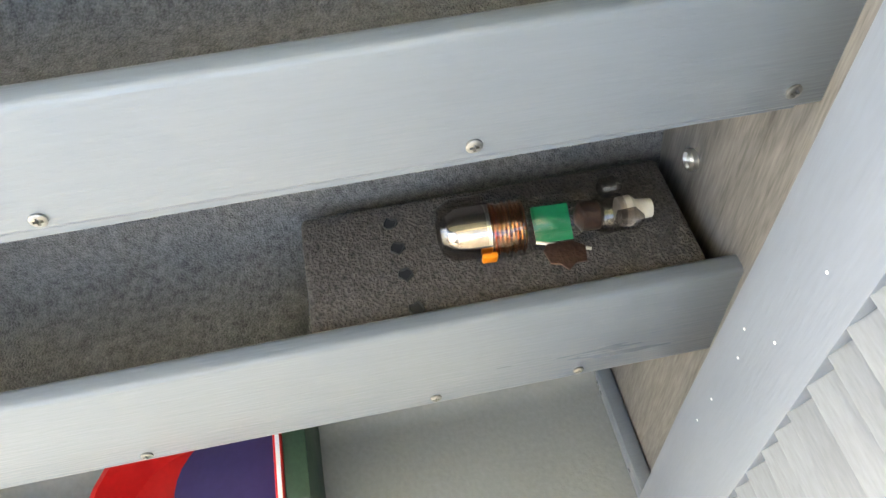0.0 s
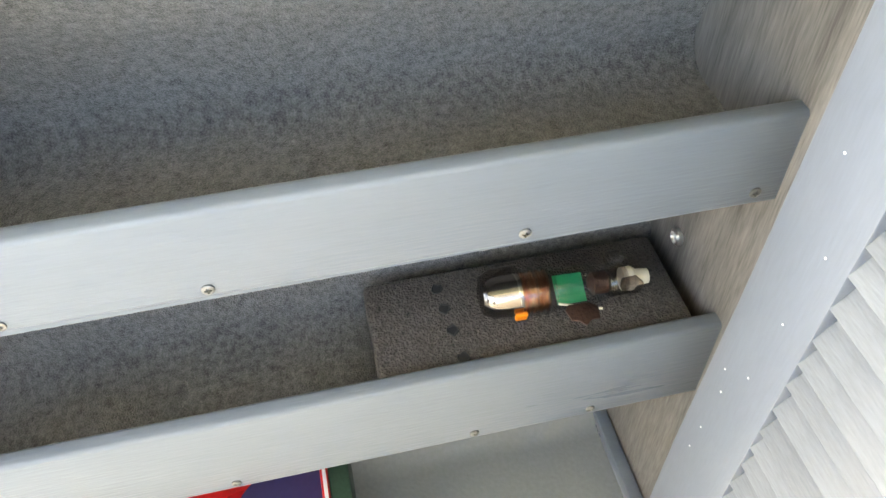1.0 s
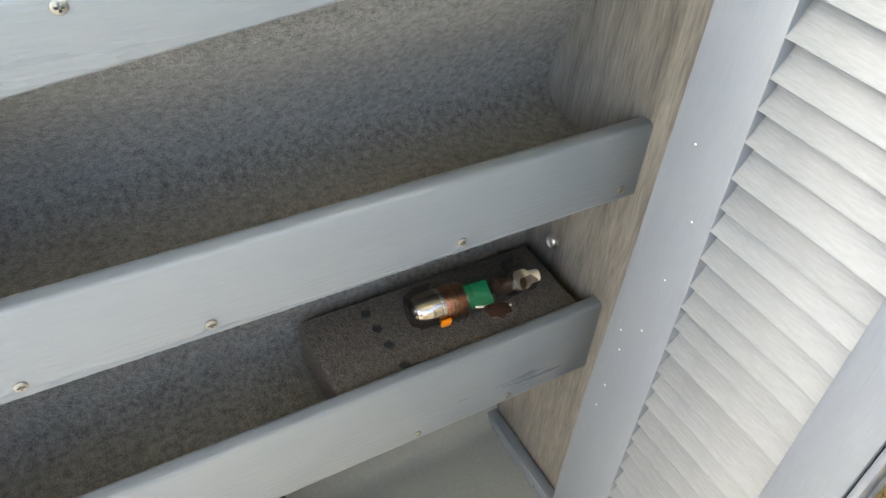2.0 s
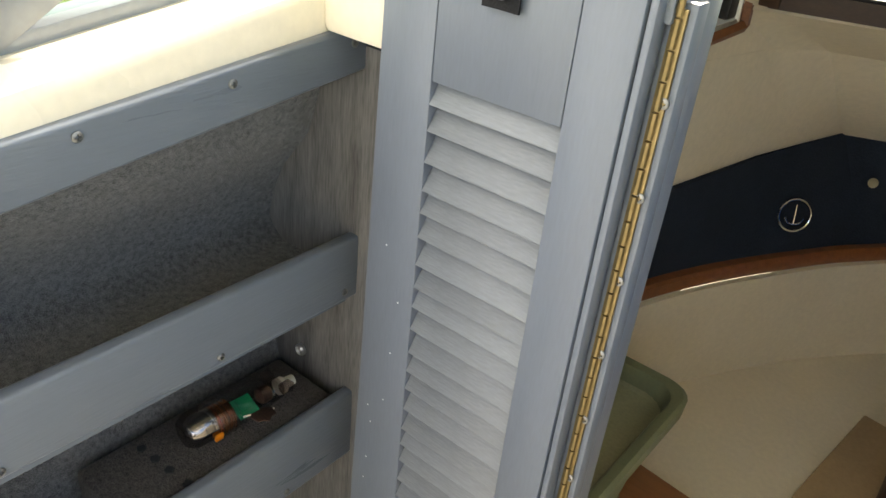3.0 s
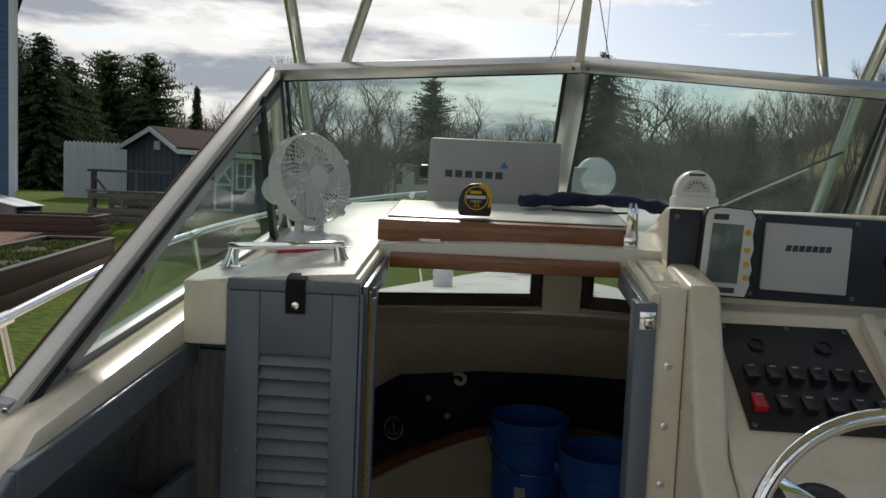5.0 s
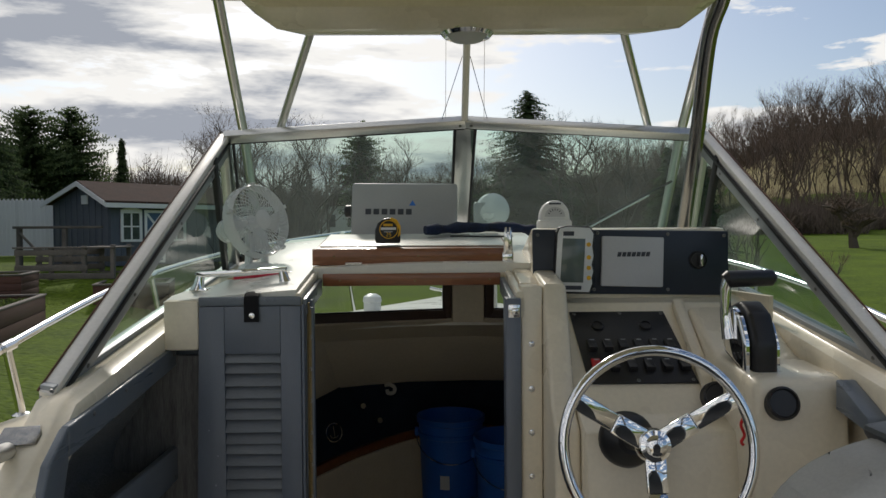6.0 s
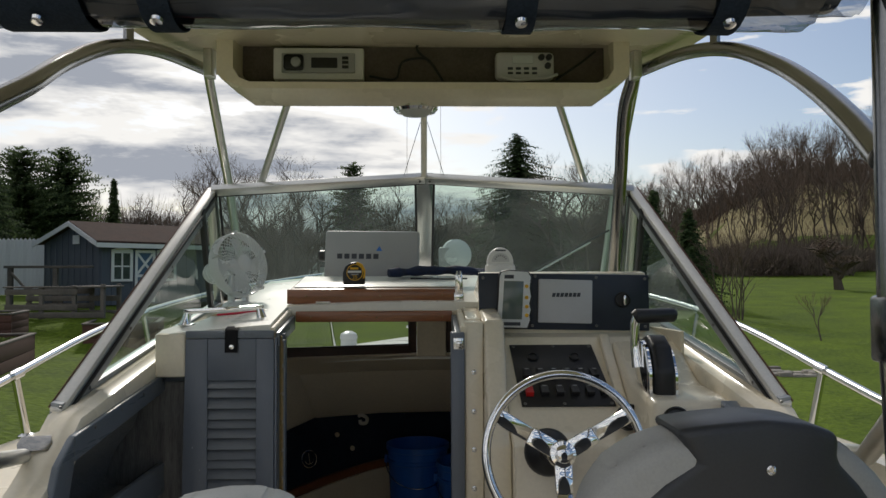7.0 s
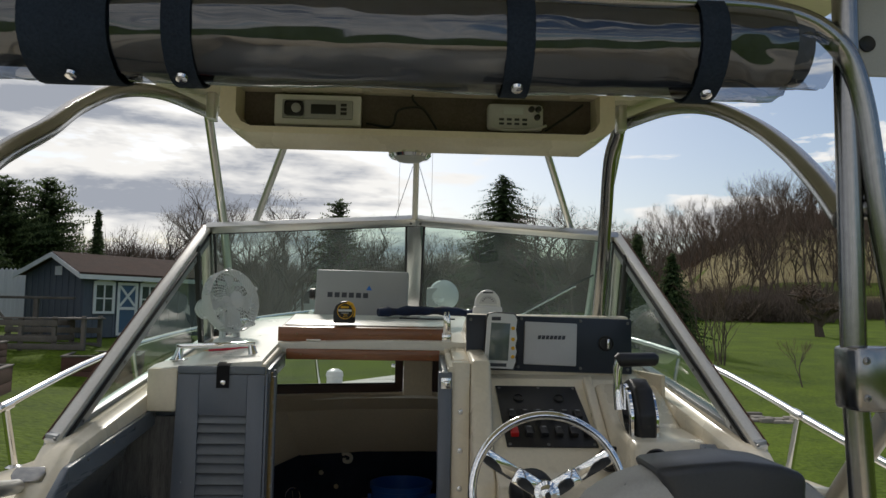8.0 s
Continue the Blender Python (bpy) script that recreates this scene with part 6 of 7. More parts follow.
# ---- things in the cabin ----
def bucket(at, tall, label, nested=False):
    e = empty("bucket", at, label, "bucket", group="blue buckets")
    b = Matrix.Translation(at)
    part("pail", lathe([(0.12, 0.0), (0.125, 0.004), (0.138, tall * 0.78), (0.146, tall * 0.79), (0.146, tall * 0.83), (0.140, tall * 0.84), (0.142, tall * 0.93), (0.149, tall * 0.94), (0.150, tall), (0.143, tall), (0.141, tall * 0.95), (0.118, 0.012), (0.02, 0.01)], 36, None, b), M_BLUE, e)
    part("bail", tube([b @ Vector((0.151 * math.cos(a), 0.151 * math.sin(a) - 0.0, tall * 0.80 - 0.10 * abs(math.sin(a)))) for a in [math.pi + math.pi * k / 16 for k in range(17)]], 0.0022, 6), M_STEEL, e, "wire bail handle")
    for s in (-1, 1):
        part("ear", box(s * 0.150 - 0.008, s * 0.150 + 0.008, -0.014, 0.014, tall * 0.77, tall * 0.86, 0.004, None, b), M_BLUE, e)
    part("label", prism([(0.128 * math.cos(a), 0.128 * math.sin(a)) for a in (-1.95, -1.85, -1.75, -1.65)] + [(0.1345 * math.cos(a), 0.1345 * math.sin(a)) for a in (-1.65, -1.75, -1.85, -1.95)], "z", tall * 0.25, tall * 0.40, 0, None, b), M_CARD, e)


solo("cabin_step", box(-0.13, 0.55, 2.93, 3.62, 0.001, 0.118, 0.008), M_TEAKD, "low dark brown stained step under the buckets", "step")
bucket((-0.03, 3.44, 0.12), 0.385, "blue plastic bucket with wire handle on a brown step")
bucket((0.20, 3.13, 0.12), 0.375, "blue plastic bucket holding a crumpled clear bag")
bag = bmesh.new()
bmesh.ops.create_icosphere(bag, subdivisions=3, radius=0.09)
for v in bag.verts:
    v.co *= 1 + 0.35 * noise.noise(v.co * 28)
    v.co.z *= 0.6
bmesh.ops.transform(bag, matrix=Matrix.Translation((0.20, 3.13, 0.36)), verts=bag.verts)
solo("plastic_bag", bag, M_CLEARB, "crumpled clear plastic bag inside a blue bucket", "bag", smooth=0)
binn = empty("storage_bin", (-0.6, 2.55, 0.0), "sage green plastic storage bin on the cabin sole", "bin")


def rrect(cx, cy, hx, hy, r, z, n=5):
    out = []
    for qx, qy, a0 in ((1, 1, 0), (-1, 1, 90), (-1, -1, 180), (1, -1, 270)):
        for k in range(n + 1):
            a = radians(a0 + 90 * k / n)
            out.append((cx + qx * (hx - r) + r * math.cos(a), cy + qy * (hy - r) + r * math.sin(a), z))
    return out


rows = []
for hx, hy, z in ((0.10, 0.19, 0.004), (0.135, 0.225, 0.26), (0.16, 0.25, 0.262), (0.162, 0.252, 0.295), (0.155, 0.245, 0.302), (0.138, 0.228, 0.298), (0.125, 0.215, 0.24), (0.09, 0.18, 0.02)):
    p = rrect(-0.641, 2.50, hx, hy, 0.05, z)
    rows.append(p + [p[0]])
part("tub", sheet(rows), M_BIN, binn)
part("tub_floor", box(-0.722, -0.542, 2.32, 2.68, 0.006, 0.02), M_BIN, binn)
# added sheet below the rim; its paler colour stands for the lit interior
inside_ = rrect(-0.641, 2.50, 0.136, 0.226, 0.045, 0.268)
part("lit_inside", sheet([[(p[0], p[1], p[2]) for p in inside_ + inside_[:1]], [(-0.641 + (p[0] + 0.641) * 0.9, 2.5 + (p[1] - 2.5) * 0.94, p[2] - 0.012) for p in inside_ + inside_[:1]], [(-0.641, 2.5 + (p[1] - 2.5) * 0.5, p[2] - 0.012) for p in inside_ + inside_[:1]]]), M_BINLIT, binn, "added paler green sheet for the bin's lit inside")
solo("teak_board", prism([(-0.60, 2.18), (-0.36, 2.18), (-0.36, 2.74), (-0.38, 2.78), (-0.60, 2.80)], "z", 0.002, 0.018, 0.003), M_TEAKP, "loose teak-faced plywood board on the cabin sole", "board")
solo("locker_lid", prism([(-0.27, 2.95), (-0.02, 2.90), (0.10, 3.3), (-0.22, 3.35)], "z", 0.002, 0.02, 0.005), mat("tan_locker_lid", (0.42, 0.30, 0.17), 0.55, 0, 0.12), "tan locker lid in the cabin sole", "locker lid")
hk = solo("rope_hook", tube(curve([(-0.335, 3.655, 0.59), (-0.31, 3.64, 0.60), (-0.285, 3.64, 0.585), (-0.29, 3.64, 0.562), (-0.315, 3.64, 0.56), (-0.32, 3.645, 0.575)], 5), 0.009, 10), M_MILKY, "cream plastic rope hook on the navy lining", "hook")
for x, y, z in ((-0.435, 3.52, 0.52), (-0.70, 2.88, 0.44), (-0.36, 3.50, 0.46)):
    st = empty("rod_holder", (x, y, z), "small steel fitting on the navy lining", "fitting", group="cabin fittings")
    part("tube", tube([(x, y, z), (x + 0.02, y - 0.05, z + 0.02)], 0.012, 12), M_STEEL, st)
an = empty("ring_fitting", (-0.53, 3.36, 0.42), "steel ring fitting on the navy lining", "fitting")
am = aim((-0.527, 3.315, 0.463), (0.62, -0.75, 0.25))
part("ring", tube(ring_path((0, 0, 0.004), 0.038, 30, am), 0.0024, 6, closed=True), M_STEEL, an)
part("stroke", tube([am @ Vector(v) for v in ((0, 0.026, 0.004), (0, -0.02, 0.004))], 0.0022, 6), M_STEEL, an)
part("stroke", tube(curve([am @ Vector(v) for v in ((-0.022, -0.006, 0.004), (-0.012, -0.02, 0.004), (0.012, -0.02, 0.004), (0.022, -0.006, 0.004))], 4), 0.0022, 6), M_STEEL, an)


# ---- house, yard ----
def build_house():
    e = empty("house", (-14, 18, 0.6), "blue clapboard two-storey house with white trim", "house")
    m = Matrix.Translation((-11.6, 18.0, 0)) @ pose(0, 0, 0, 0, 0, 36)
    L, D, Z0, Z1 = 9.0, 7.0, 0.3, 6.0
    part("wall", box(-L, 0, 0.03, D, Z0, Z1, 0, None, m), M_SIDING, e)
    cl = mesh_of("clapboard", prism([(-0.022, 0.0), (0.0, 0.0), (0.0, 0.135), (-0.006, 0.135)], "x", -L, -0.12), M_SIDING, 0)
    for k in range(44):
        piece("clapboard", cl, e, m @ Matrix.Translation((0, 0.03, Z0 + 0.13 * k)))
    part("corner_board", box(-0.12, 0.035, -0.01, 0.12, Z0, Z1, 0.005, None, m), M_TRIM, e)
    for x0, x1, z0, z1 in ((-1.43, -0.56, 1.85, 2.92), (-1.5, -0.6, 4.0, 5.2), (-4.6, -3.6, 1.85, 2.92), (-4.6, -3.6, 4.0, 5.2)):
        w = part("window", box(x0, x1, -0.03, 0.02, z0, z1, 0, None, m), M_WINDOW, e)
        for a in ((x0 - 0.07, x0, -0.06, 0, z0 - 0.05, z1 + 0.08), (x1, x1 + 0.07, -0.06, 0, z0 - 0.05, z1 + 0.08), (x0, x1, -0.06, 0, z1, z1 + 0.08), (x0 - 0.1, x1 + 0.1, -0.09, 0, z0 - 0.08, z0)):
            part("frame", box(*a, 0, None, m), M_TRIM, w)
        for f in (1 / 3, 2 / 3):
            xx = x0 + (x1 - x0) * f
            part("mullion", box(xx - 0.04, xx + 0.04, -0.055, -0.0305, z0, z1, 0, None, m), M_TRIM, w)
        for f in (0.31, 0.64, 0.98):
            xx = x0 + (x1 - x0) * f
            part("curtain", box(xx - 0.12, xx - 0.03, -0.036, -0.031, z0, z1 - 0.02, 0, None, m), M_CURTAIN, w)
    part("roof", prism([(-0.5, Z1), (-0.5, Z1 + 0.15), (D / 2, Z1 + 2.6), (D + 0.5, Z1 + 0.15), (D + 0.5, Z1)], "x", -L - 0.4, 0.35, 0, None, m), M_SHINGLE, e)
    part("fascia", box(-L - 0.4, 0.37, -0.53, -0.503, Z1 - 0.02, Z1 + 0.17, 0, None, m), M_TRIM, e)
    part("soffit", box(-L - 0.4, 0.35, -0.5, 0, Z1 - 0.03, Z1 - 0.003, 0, None, m), M_TRIM, e)
    part("downpipe", tube([m @ Vector(v) for v in ((0.15, -0.45, Z1), (0.03, -0.05, Z1 - 0.4), (0.03, -0.05, Z0 + 0.6))], 0.04, 8), M_TRIM, e)
    part("foundation", box(-L, -0.01, 0.04, D, -0.8, Z0 + 0.3, 0, None, m), M_STONE, e)
    return m


HM = build_house()
cel = empty("cellar_door", (-11.2, 16.6, 0.7), "white sloping cellar door beside the house", "cellar door")
CD = Matrix.Translation((-12.05, 16.55, 0.36)) @ pose(0, 0, 0, 0, 0, 2) @ Matrix.Diagonal((0.95, 1, 0.66, 1))
for y0, y1 in ((0.0, 0.08), (0.98, 1.06)):
    part("cheek", prism([(0.0, 0.0), (0.0, 0.78), (1.45, 0.36), (1.45, 0.0)], "y", y0, y1, 0, None, CD), M_STONE, cel)
for y0, y1 in ((-0.02, 0.515), (0.545, 1.08)):
    part("door_leaf", prism([(-0.05, 0.795), (-0.05, 0.83), (1.52, 0.375), (1.52, 0.34)], "y", y0, y1, 0.008, None, CD), M_FENCE, cel)
part("hood", box(-0.12, -0.055, -0.03, 1.09, 0.2, 0.86, 0.006, None, CD), M_TRIM, cel)
porch = empty("porch", (-15, 15.5, 0.3), "white painted porch with baluster rail and lattice skirt", "porch")
part("floor", box(-8.0, -3.3, -2.0, 0.02, 0.62, 0.74, 0, None, HM), M_TRIM, porch)
part("skirt", box(-8.0, -3.3, -1.98, -1.94, -0.1, 0.62, 0, None, HM), M_FENCE, porch)
for x in (-7.9, -5.6, -3.4):
    part("post", box(x - 0.08, x + 0.08, -1.98, -1.82, -0.1, 2.9, 0, None, HM), M_TRIM, porch)
for z in (0.82, 1.50):
    part("rail", box(-8.0, -3.3, -1.94, -1.86, z, z + 0.07, 0, None, HM), M_TRIM, porch)
bal = mesh_of("baluster", box(-0.02, 0.02, -1.92, -1.88, 0.885, 1.50), M_TRIM, 0)
for k in range(36):
    piece("baluster", bal, porch, HM @ Matrix.Translation((-7.8 + 0.122 * k, 0, 0)))


YARD = Matrix.Translation((-5.86, 8.25, 0)) @ pose(0, 0, 0, 0, 0, 15)  # the garden's own axes: x uphill is negative


def bed(x0, x1, y0, y1, zt, zb, label="dark red stained timber raised garden bed with weeds"):
    e = empty("raised_bed", YARD @ Vector(((x0 + x1) / 2, (y0 + y1) / 2, zb)), label, "raised bed", group="raised beds")
    hz = (zt - zb) / 3
    for k in range(3):
        a, b = zb + hz * k, zb + hz * (k + 1) - 0.006
        part("plank", box(x0, x1, y0, y0 + 0.05, a, b, 0.006, None, YARD), M_BEDW, e)
        part("plank", box(x0, x1, y1 - 0.05, y1, a, b, 0.006, None, YARD), M_BEDW, e)
        part("plank", box(x0, x0 + 0.05, y0 + 0.051, y1 - 0.051, a, b, 0.006, None, YARD), M_BEDW, e)
        part("plank", box(x1 - 0.05, x1, y0 + 0.051, y1 - 0.051, a, b, 0.006, None, YARD), M_BEDW, e)
    for a in ((x0 - 0.02, x1 + 0.02, y0 - 0.02, y0 + 0.08), (x0 - 0.02, x1 + 0.02, y1 - 0.08, y1 + 0.02), (x1 - 0.08, x1 + 0.02, y0 + 0.081, y1 - 0.081), (x0 - 0.02, x0 + 0.08, y0 + 0.081, y1 - 0.081)):
        part("cap", box(*a, zt + 0.001, zt + 0.035, 0.006, None, YARD), M_OLDW, e)
    nx, ny = 14, int(6 + 4 * (y1 - y0))
    rows = [[YARD @ Vector((x0 + 0.05 + (x1 - x0 - 0.1) * i / nx, y0 + 0.05 + (y1 - y0 - 0.1) * j / ny, zt - 0.055 + 0.04 * noise.noise((i * 0.7, j * 0.7, x0)))) for i in range(nx + 1)] for j in range(ny + 1)]
    part("soil", sheet(rows), M_SOIL, e)
    bm = bmesh.new()
    rnd = random.Random(int(abs(x0) * 100 + y0 * 7))
    for _ in range(int(700 * (x1 - x0) * (y1 - y0))):
        x, y = rnd.uniform(x0 + 0.08, x1 - 0.08), rnd.uniform(y0 + 0.08, y1 - 0.08)
        if noise.noise((x * 1.4, y * 0.9, 5)) < -0.05:
            continue
        a, h, w = rnd.uniform(0, 6.28), rnd.uniform(0.02, 0.09), rnd.uniform(0.015, 0.04)
        b = YARD @ Vector((x, y, zt - 0.06))
        d = Vector((math.cos(a), math.sin(a), 0))
        bm.faces.new([bm.verts.new(b - d * w), bm.verts.new(b + d * w), bm.verts.new(b + d * w * 0.5 + Vector((d.y * 0.06, -d.x * 0.06, h)))])
    w_ = part("weed_cover", bm, M_WEEDS, e, smooth=0)
    w_["kind"] = "stuff"


bed(-1.3, 0.0, 0.0, 7.3, 0.10, -0.75)
bed(-3.0, -0.15, -2.0, -0.75, -0.12, -0.9)
bed(-3.0, -0.6, 8.05, 9.6, 0.46, 0.0)
bed(0.6, 2.2, 9.0, 11.0, 0.16, -0.8)

# brick path uphill of the long bed
path = tagged(empty("brick_path", YARD @ Vector((-3, 3, 0.0)), "red brick garden path", "path", kind="structure"))
bk = mesh_of("brick", box(-0.098, 0.098, -0.048, 0.048, -0.03, 0.03, 0.006, seg=1), M_BRICK, 0)


def brick_at(i, j):
    u, v = -1.45 - 0.205 * i - (0.1 if j % 2 else 0), -0.4 + 0.105 * j
    p = YARD @ Vector((u, v, 0))
    return p, yard_z(p.y) + 0.035


for j in range(18, 48):
    for i in range(10):
        p, z = brick_at(i, j)
        piece("brick", bk, path, Matrix.Translation((p.x, p.y, z)) @ pose(0, 0, 0, 0, 0, 15 + 0.6 * math.sin(i * 3 + j)))
bm = bmesh.new()
for j in range(0, 72):
    for i in range(24):
        if 18 <= j < 48 and i < 10:
            continue
        p, z = brick_at(i, j)
        up_ = [bm.verts.new((YARD.to_3x3() @ Vector((a, b, 0))) + Vector((p.x, p.y, z + 0.028))) for a, b in ((-0.097, -0.047), (0.097, -0.047), (0.097, 0.047), (-0.097, 0.047))]
        dn_ = [bm.verts.new(q.co + Vector((0, 0, -0.03))) for q in up_]
        bm.faces.new(up_)
        for k in range(4):
            bm.faces.new((up_[k], up_[(k + 1) % 4], dn_[(k + 1) % 4], dn_[k]))
solo("brick_path_rest", bm, M_BRICK, "worn red bricks of the garden path", "path", kind="stuff", smooth=0)
rows = []
for k in range(17):
    row = []
    for u in (-1.31, -2.5, -4.0, -5.2, -6.45):
        p = YARD @ Vector((u, -0.5 + 0.49 * k, 0))
        row.append((p.x, p.y, yard_z(p.y) + 0.028))
    rows.append(row)
solo("path_sand", sheet(rows), M_SOIL, "dark sand joints under the path bricks", "path", kind="structure")
solo("mulch_bed", sheet([[(x, y, yard_z(y) + 0.06 + 0.04 * noise.noise((x * 2, y * 2, 2))) for x in [-17 + 0.5 * k for k in range(14)]] for y in [14.9 + 0.4 * k for k in range(8)]]), M_MULCH, "red bark mulch bed along the house", "mulch", kind="structure")


def clump(name, at, r, h, n, material, label, cat, seed, leaf=0.05, kind="stuff"):
    rnd = random.Random(seed)
    bm = bmesh.new()
    for _ in range(n):
        a, q = rnd.uniform(0, 6.28), r * math.sqrt(rnd.random())
        z = h * rnd.random() * (1 - 0.5 * (q / r) ** 2)
        c = Vector((at[0] + q * math.cos(a), at[1] + q * math.sin(a), at[2] + z))
        d = Vector((rnd.gauss(0, 1), rnd.gauss(0, 1), rnd.gauss(0, 1))).normalized() * leaf
        e_ = Vector((rnd.gauss(0, 1), rnd.gauss(0, 1), rnd.gauss(0, 1))).normalized() * leaf * 0.6
        bm.faces.new([bm.verts.new(c + d), bm.verts.new(c + e_), bm.verts.new(c - d)])
    ob = part(name, bm, material, None, smooth=0)
    return tagged(ob, label, cat, "", kind)


for k, x in enumerate((-13.2, -12.8, -12.4, -12.0, -11.6)):
    clump("daylily_clump", (x, 16.3, ground_z(x, 16.3)), 0.32, 0.3, 420, M_YELLOWG, "fresh yellow-green daylily clump in the mulch", "plant", k, 0.08, "")
for k, x in enumerate((-14.2, -15.1, -16.0)):
    clump("foundation_shrub", (x + 0.4, 17.4, ground_z(x, 17.4)), 0.45, 0.8, 700, M_NEEDLE, "dark green clipped shrub against the house", "shrub", 20 + k, 0.06, "")

bird = empty("bird_house", (-9.7, 12.95, 0.1), "barn-red bird house on a tall timber post", "bird house")
bz = yard_z(12.95)
part("post", box(-9.78, -9.64, 12.88, 13.02, bz - 0.1, 1.78, 0.01), M_OLDW, bird)
part("box", box(-9.87, -9.55, 12.79, 13.11, 1.79, 2.05, 0.01), M_BARN, bird)
part("roof", prism([(-9.93, 2.051), (-9.71, 2.19), (-9.49, 2.051)], "y", 12.72, 13.18), M_BARN, bird)
part("entry_hole", lathe([(0.03, 0), (0.03, 0.01)], 14, None, aim((-9.71, 12.789, 1.93), (0, -1, 0))), M_BLACK, bird)
pb = empty("planter_frame", (-9.7, 12.95, 0.05), "low weathered timber planter frame round the post", "planter")
PM = Matrix.Translation((-9.75, 12.95, 0)) @ pose(0, 0, 0, 0, 0, 15)
for a in ((-0.75, 0.75, -0.62, -0.54), (-0.75, 0.75, 0.54, 0.62), (-0.75, -0.67, -0.539, 0.539), (0.67, 0.75, -0.539, 0.539)):
    part("timber", box(*a, bz - 0.05, bz + 0.17, 0.01, None, PM), M_OLDW, pb)
part("gravel_fill", sheet([[PM @ Vector((x, y, bz + 0.07 + 0.03 * noise.noise((x * 5, y * 5, 1)))) for x in (-0.68, -0.4, -0.1, 0.2, 0.45, 0.68)] for y in (-0.55, -0.2, 0.1, 0.35, 0.55)]), M_SOIL, pb)


def build_shed():
    e = empty("shed", (-9.3, 23, 0.5), "slate-blue board garden shed with white trim and brown roof", "shed")
    m = Matrix.Translation((-9.15, 21.7, 0.40)) @ pose(0, 0, 0, 0, 0, 52)
    W, L, H, PK = 3.2, 5.4, 1.85, 2.36  # gable runs along +y of m, front along +x
    part("wall", prism([(0, 0), (W, 0), (W, H), (W * 0.4, PK), (0, H)], "x", 0.0, L, 0, None, m), M_SHEDW, e)
    bt = mesh_of("batten", box(-0.025, 0.0, -0.022, 0.022, 0.0, 1.0), M_SHEDW, 0)
    for k in range(10):
        y = 0.05 + (W - 0.1) * k / 9
        hz = H + (PK - H) * min(y / (W * 0.4), (W - y) / (W * 0.6)) - 0.03
        piece("batten", bt, e, m @ Matrix.Translation((0, y, 0)) @ Matrix.Diagonal((1, 1, hz, 1)))
    bf = mesh_of("batten_front", box(-0.022, 0.022, -0.025, 0.0, 0.0, 1.0), M_SHEDW, 0)
    for k in range(18):
        piece("batten", bf, e, m @ Matrix.Translation((0.05 + 5.3 * k / 17, 0, 0)) @ Matrix.Diagonal((1, 1, H - 0.02, 1)))
    for s in (0, 1):
        y0, y1 = (-0.25, W * 0.4) if s == 0 else (W + 0.25, W * 0.4)
        sl = (PK - H) / (W * (0.4, 0.6)[s])
        za = H - 0.25 * sl
        part("roof", prism([(y0, za + 0.02), (y1, PK + 0.02), (y1, PK + 0.10), (y0, za + 0.09)], "x", -0.25, L + 0.25, 0, None, m), M_SHINGLE, e)
        part("fascia", prism([(y0, za - 0.07), (y1, PK - 0.06), (y1, PK + 0.08), (y0, za + 0.07)], "x", -0.28, -0.251, 0, None, m), M_TRIM, e)
    part("eave_board", box(-0.25, L + 0.25, -0.28, -0.251, H - 0.2, H - 0.07, 0, None, m), M_TRIM, e)
    for x0 in (0.40, 1.86):
        w = part("window", box(x0, x0 + 0.5, -0.035, 0.01, 0.75, 1.5, 0, None, m), M_WINDOW, e)
        for a in ((x0 - 0.08, x0, 0.68, 1.6), (x0 + 0.5, x0 + 0.58, 0.68, 1.6), (x0, x0 + 0.5, 1.5, 1.6), (x0, x0 + 0.5, 0.68, 0.75), (x0 + 0.23, x0 + 0.27, 0.75, 1.5), (x0, x0 + 0.23, 1.10, 1.14), (x0 + 0.27, x0 + 0.5, 1.10, 1.14)):
            part("frame", box(a[0], a[1], -0.06, -0.02, a[2], a[3], 0, None, m), M_TRIM, w)
        part("arched_head", prism([(x0 - 0.08, 1.601), (x0 + 0.08, 1.65), (x0 + 0.25, 1.67), (x0 + 0.42, 1.65), (x0 + 0.58, 1.601)], "y", -0.06, -0.02, 0, None, m), M_TRIM, w)
    d = part("door", box(1.06, 1.72, -0.03, 0.01, 0.05, 1.6, 0, None, m), M_SIDING, e)
    for a in ((1.06, 1.14, 0.05, 1.6), (1.64, 1.72, 0.05, 1.6), (1.14, 1.64, 1.52, 1.6), (1.14, 1.64, 0.80, 0.88), (1.14, 1.64, 0.05, 0.13)):
        part("door_trim", box(a[0], a[1], -0.055, -0.031, a[2], a[3], 0, None, m), M_TRIM, d)
    for s in (-1, 1):
        part("door_brace", box(-0.38, 0.38, -0.05 + 0.002 * s, -0.033, -0.035, 0.035, 0, None, m @ Matrix.Translation((1.39, 0, 1.20)) @ pose(0, 0, 0, 0, s * 50, 0)), M_TRIM, d)
    part("gable_vent", box(-0.05, -0.02, W * 0.4 - 0.2, W * 0.4 + 0.15, 1.78, 2.04, 0, None, m), M_TRIM, e)


build_shed()
fen = empty("board_fence", (-14, 27, 0.6), "tall white board fence behind the shed", "fence")
fb_ = mesh_of("fence_board", prism([(-0.07, 0), (0.07, 0), (0.07, 1.92), (0.0, 2.0), (-0.07, 1.92)], "y", -0.012, 0.012), M_FENCE, 0)
for k in range(30):
    x = -15.6 + 0.148 * k
    piece("fence_board", fb_, fen, Matrix.Translation((x, 27, ground_z(x, 27) + 0.02)))
for z in (0.4, 1.6):
    part("fence_rail", box(-15.7, -11.2, 27.013, 27.05, 0.42 + z, 0.51 + z), M_FENCE, fen)
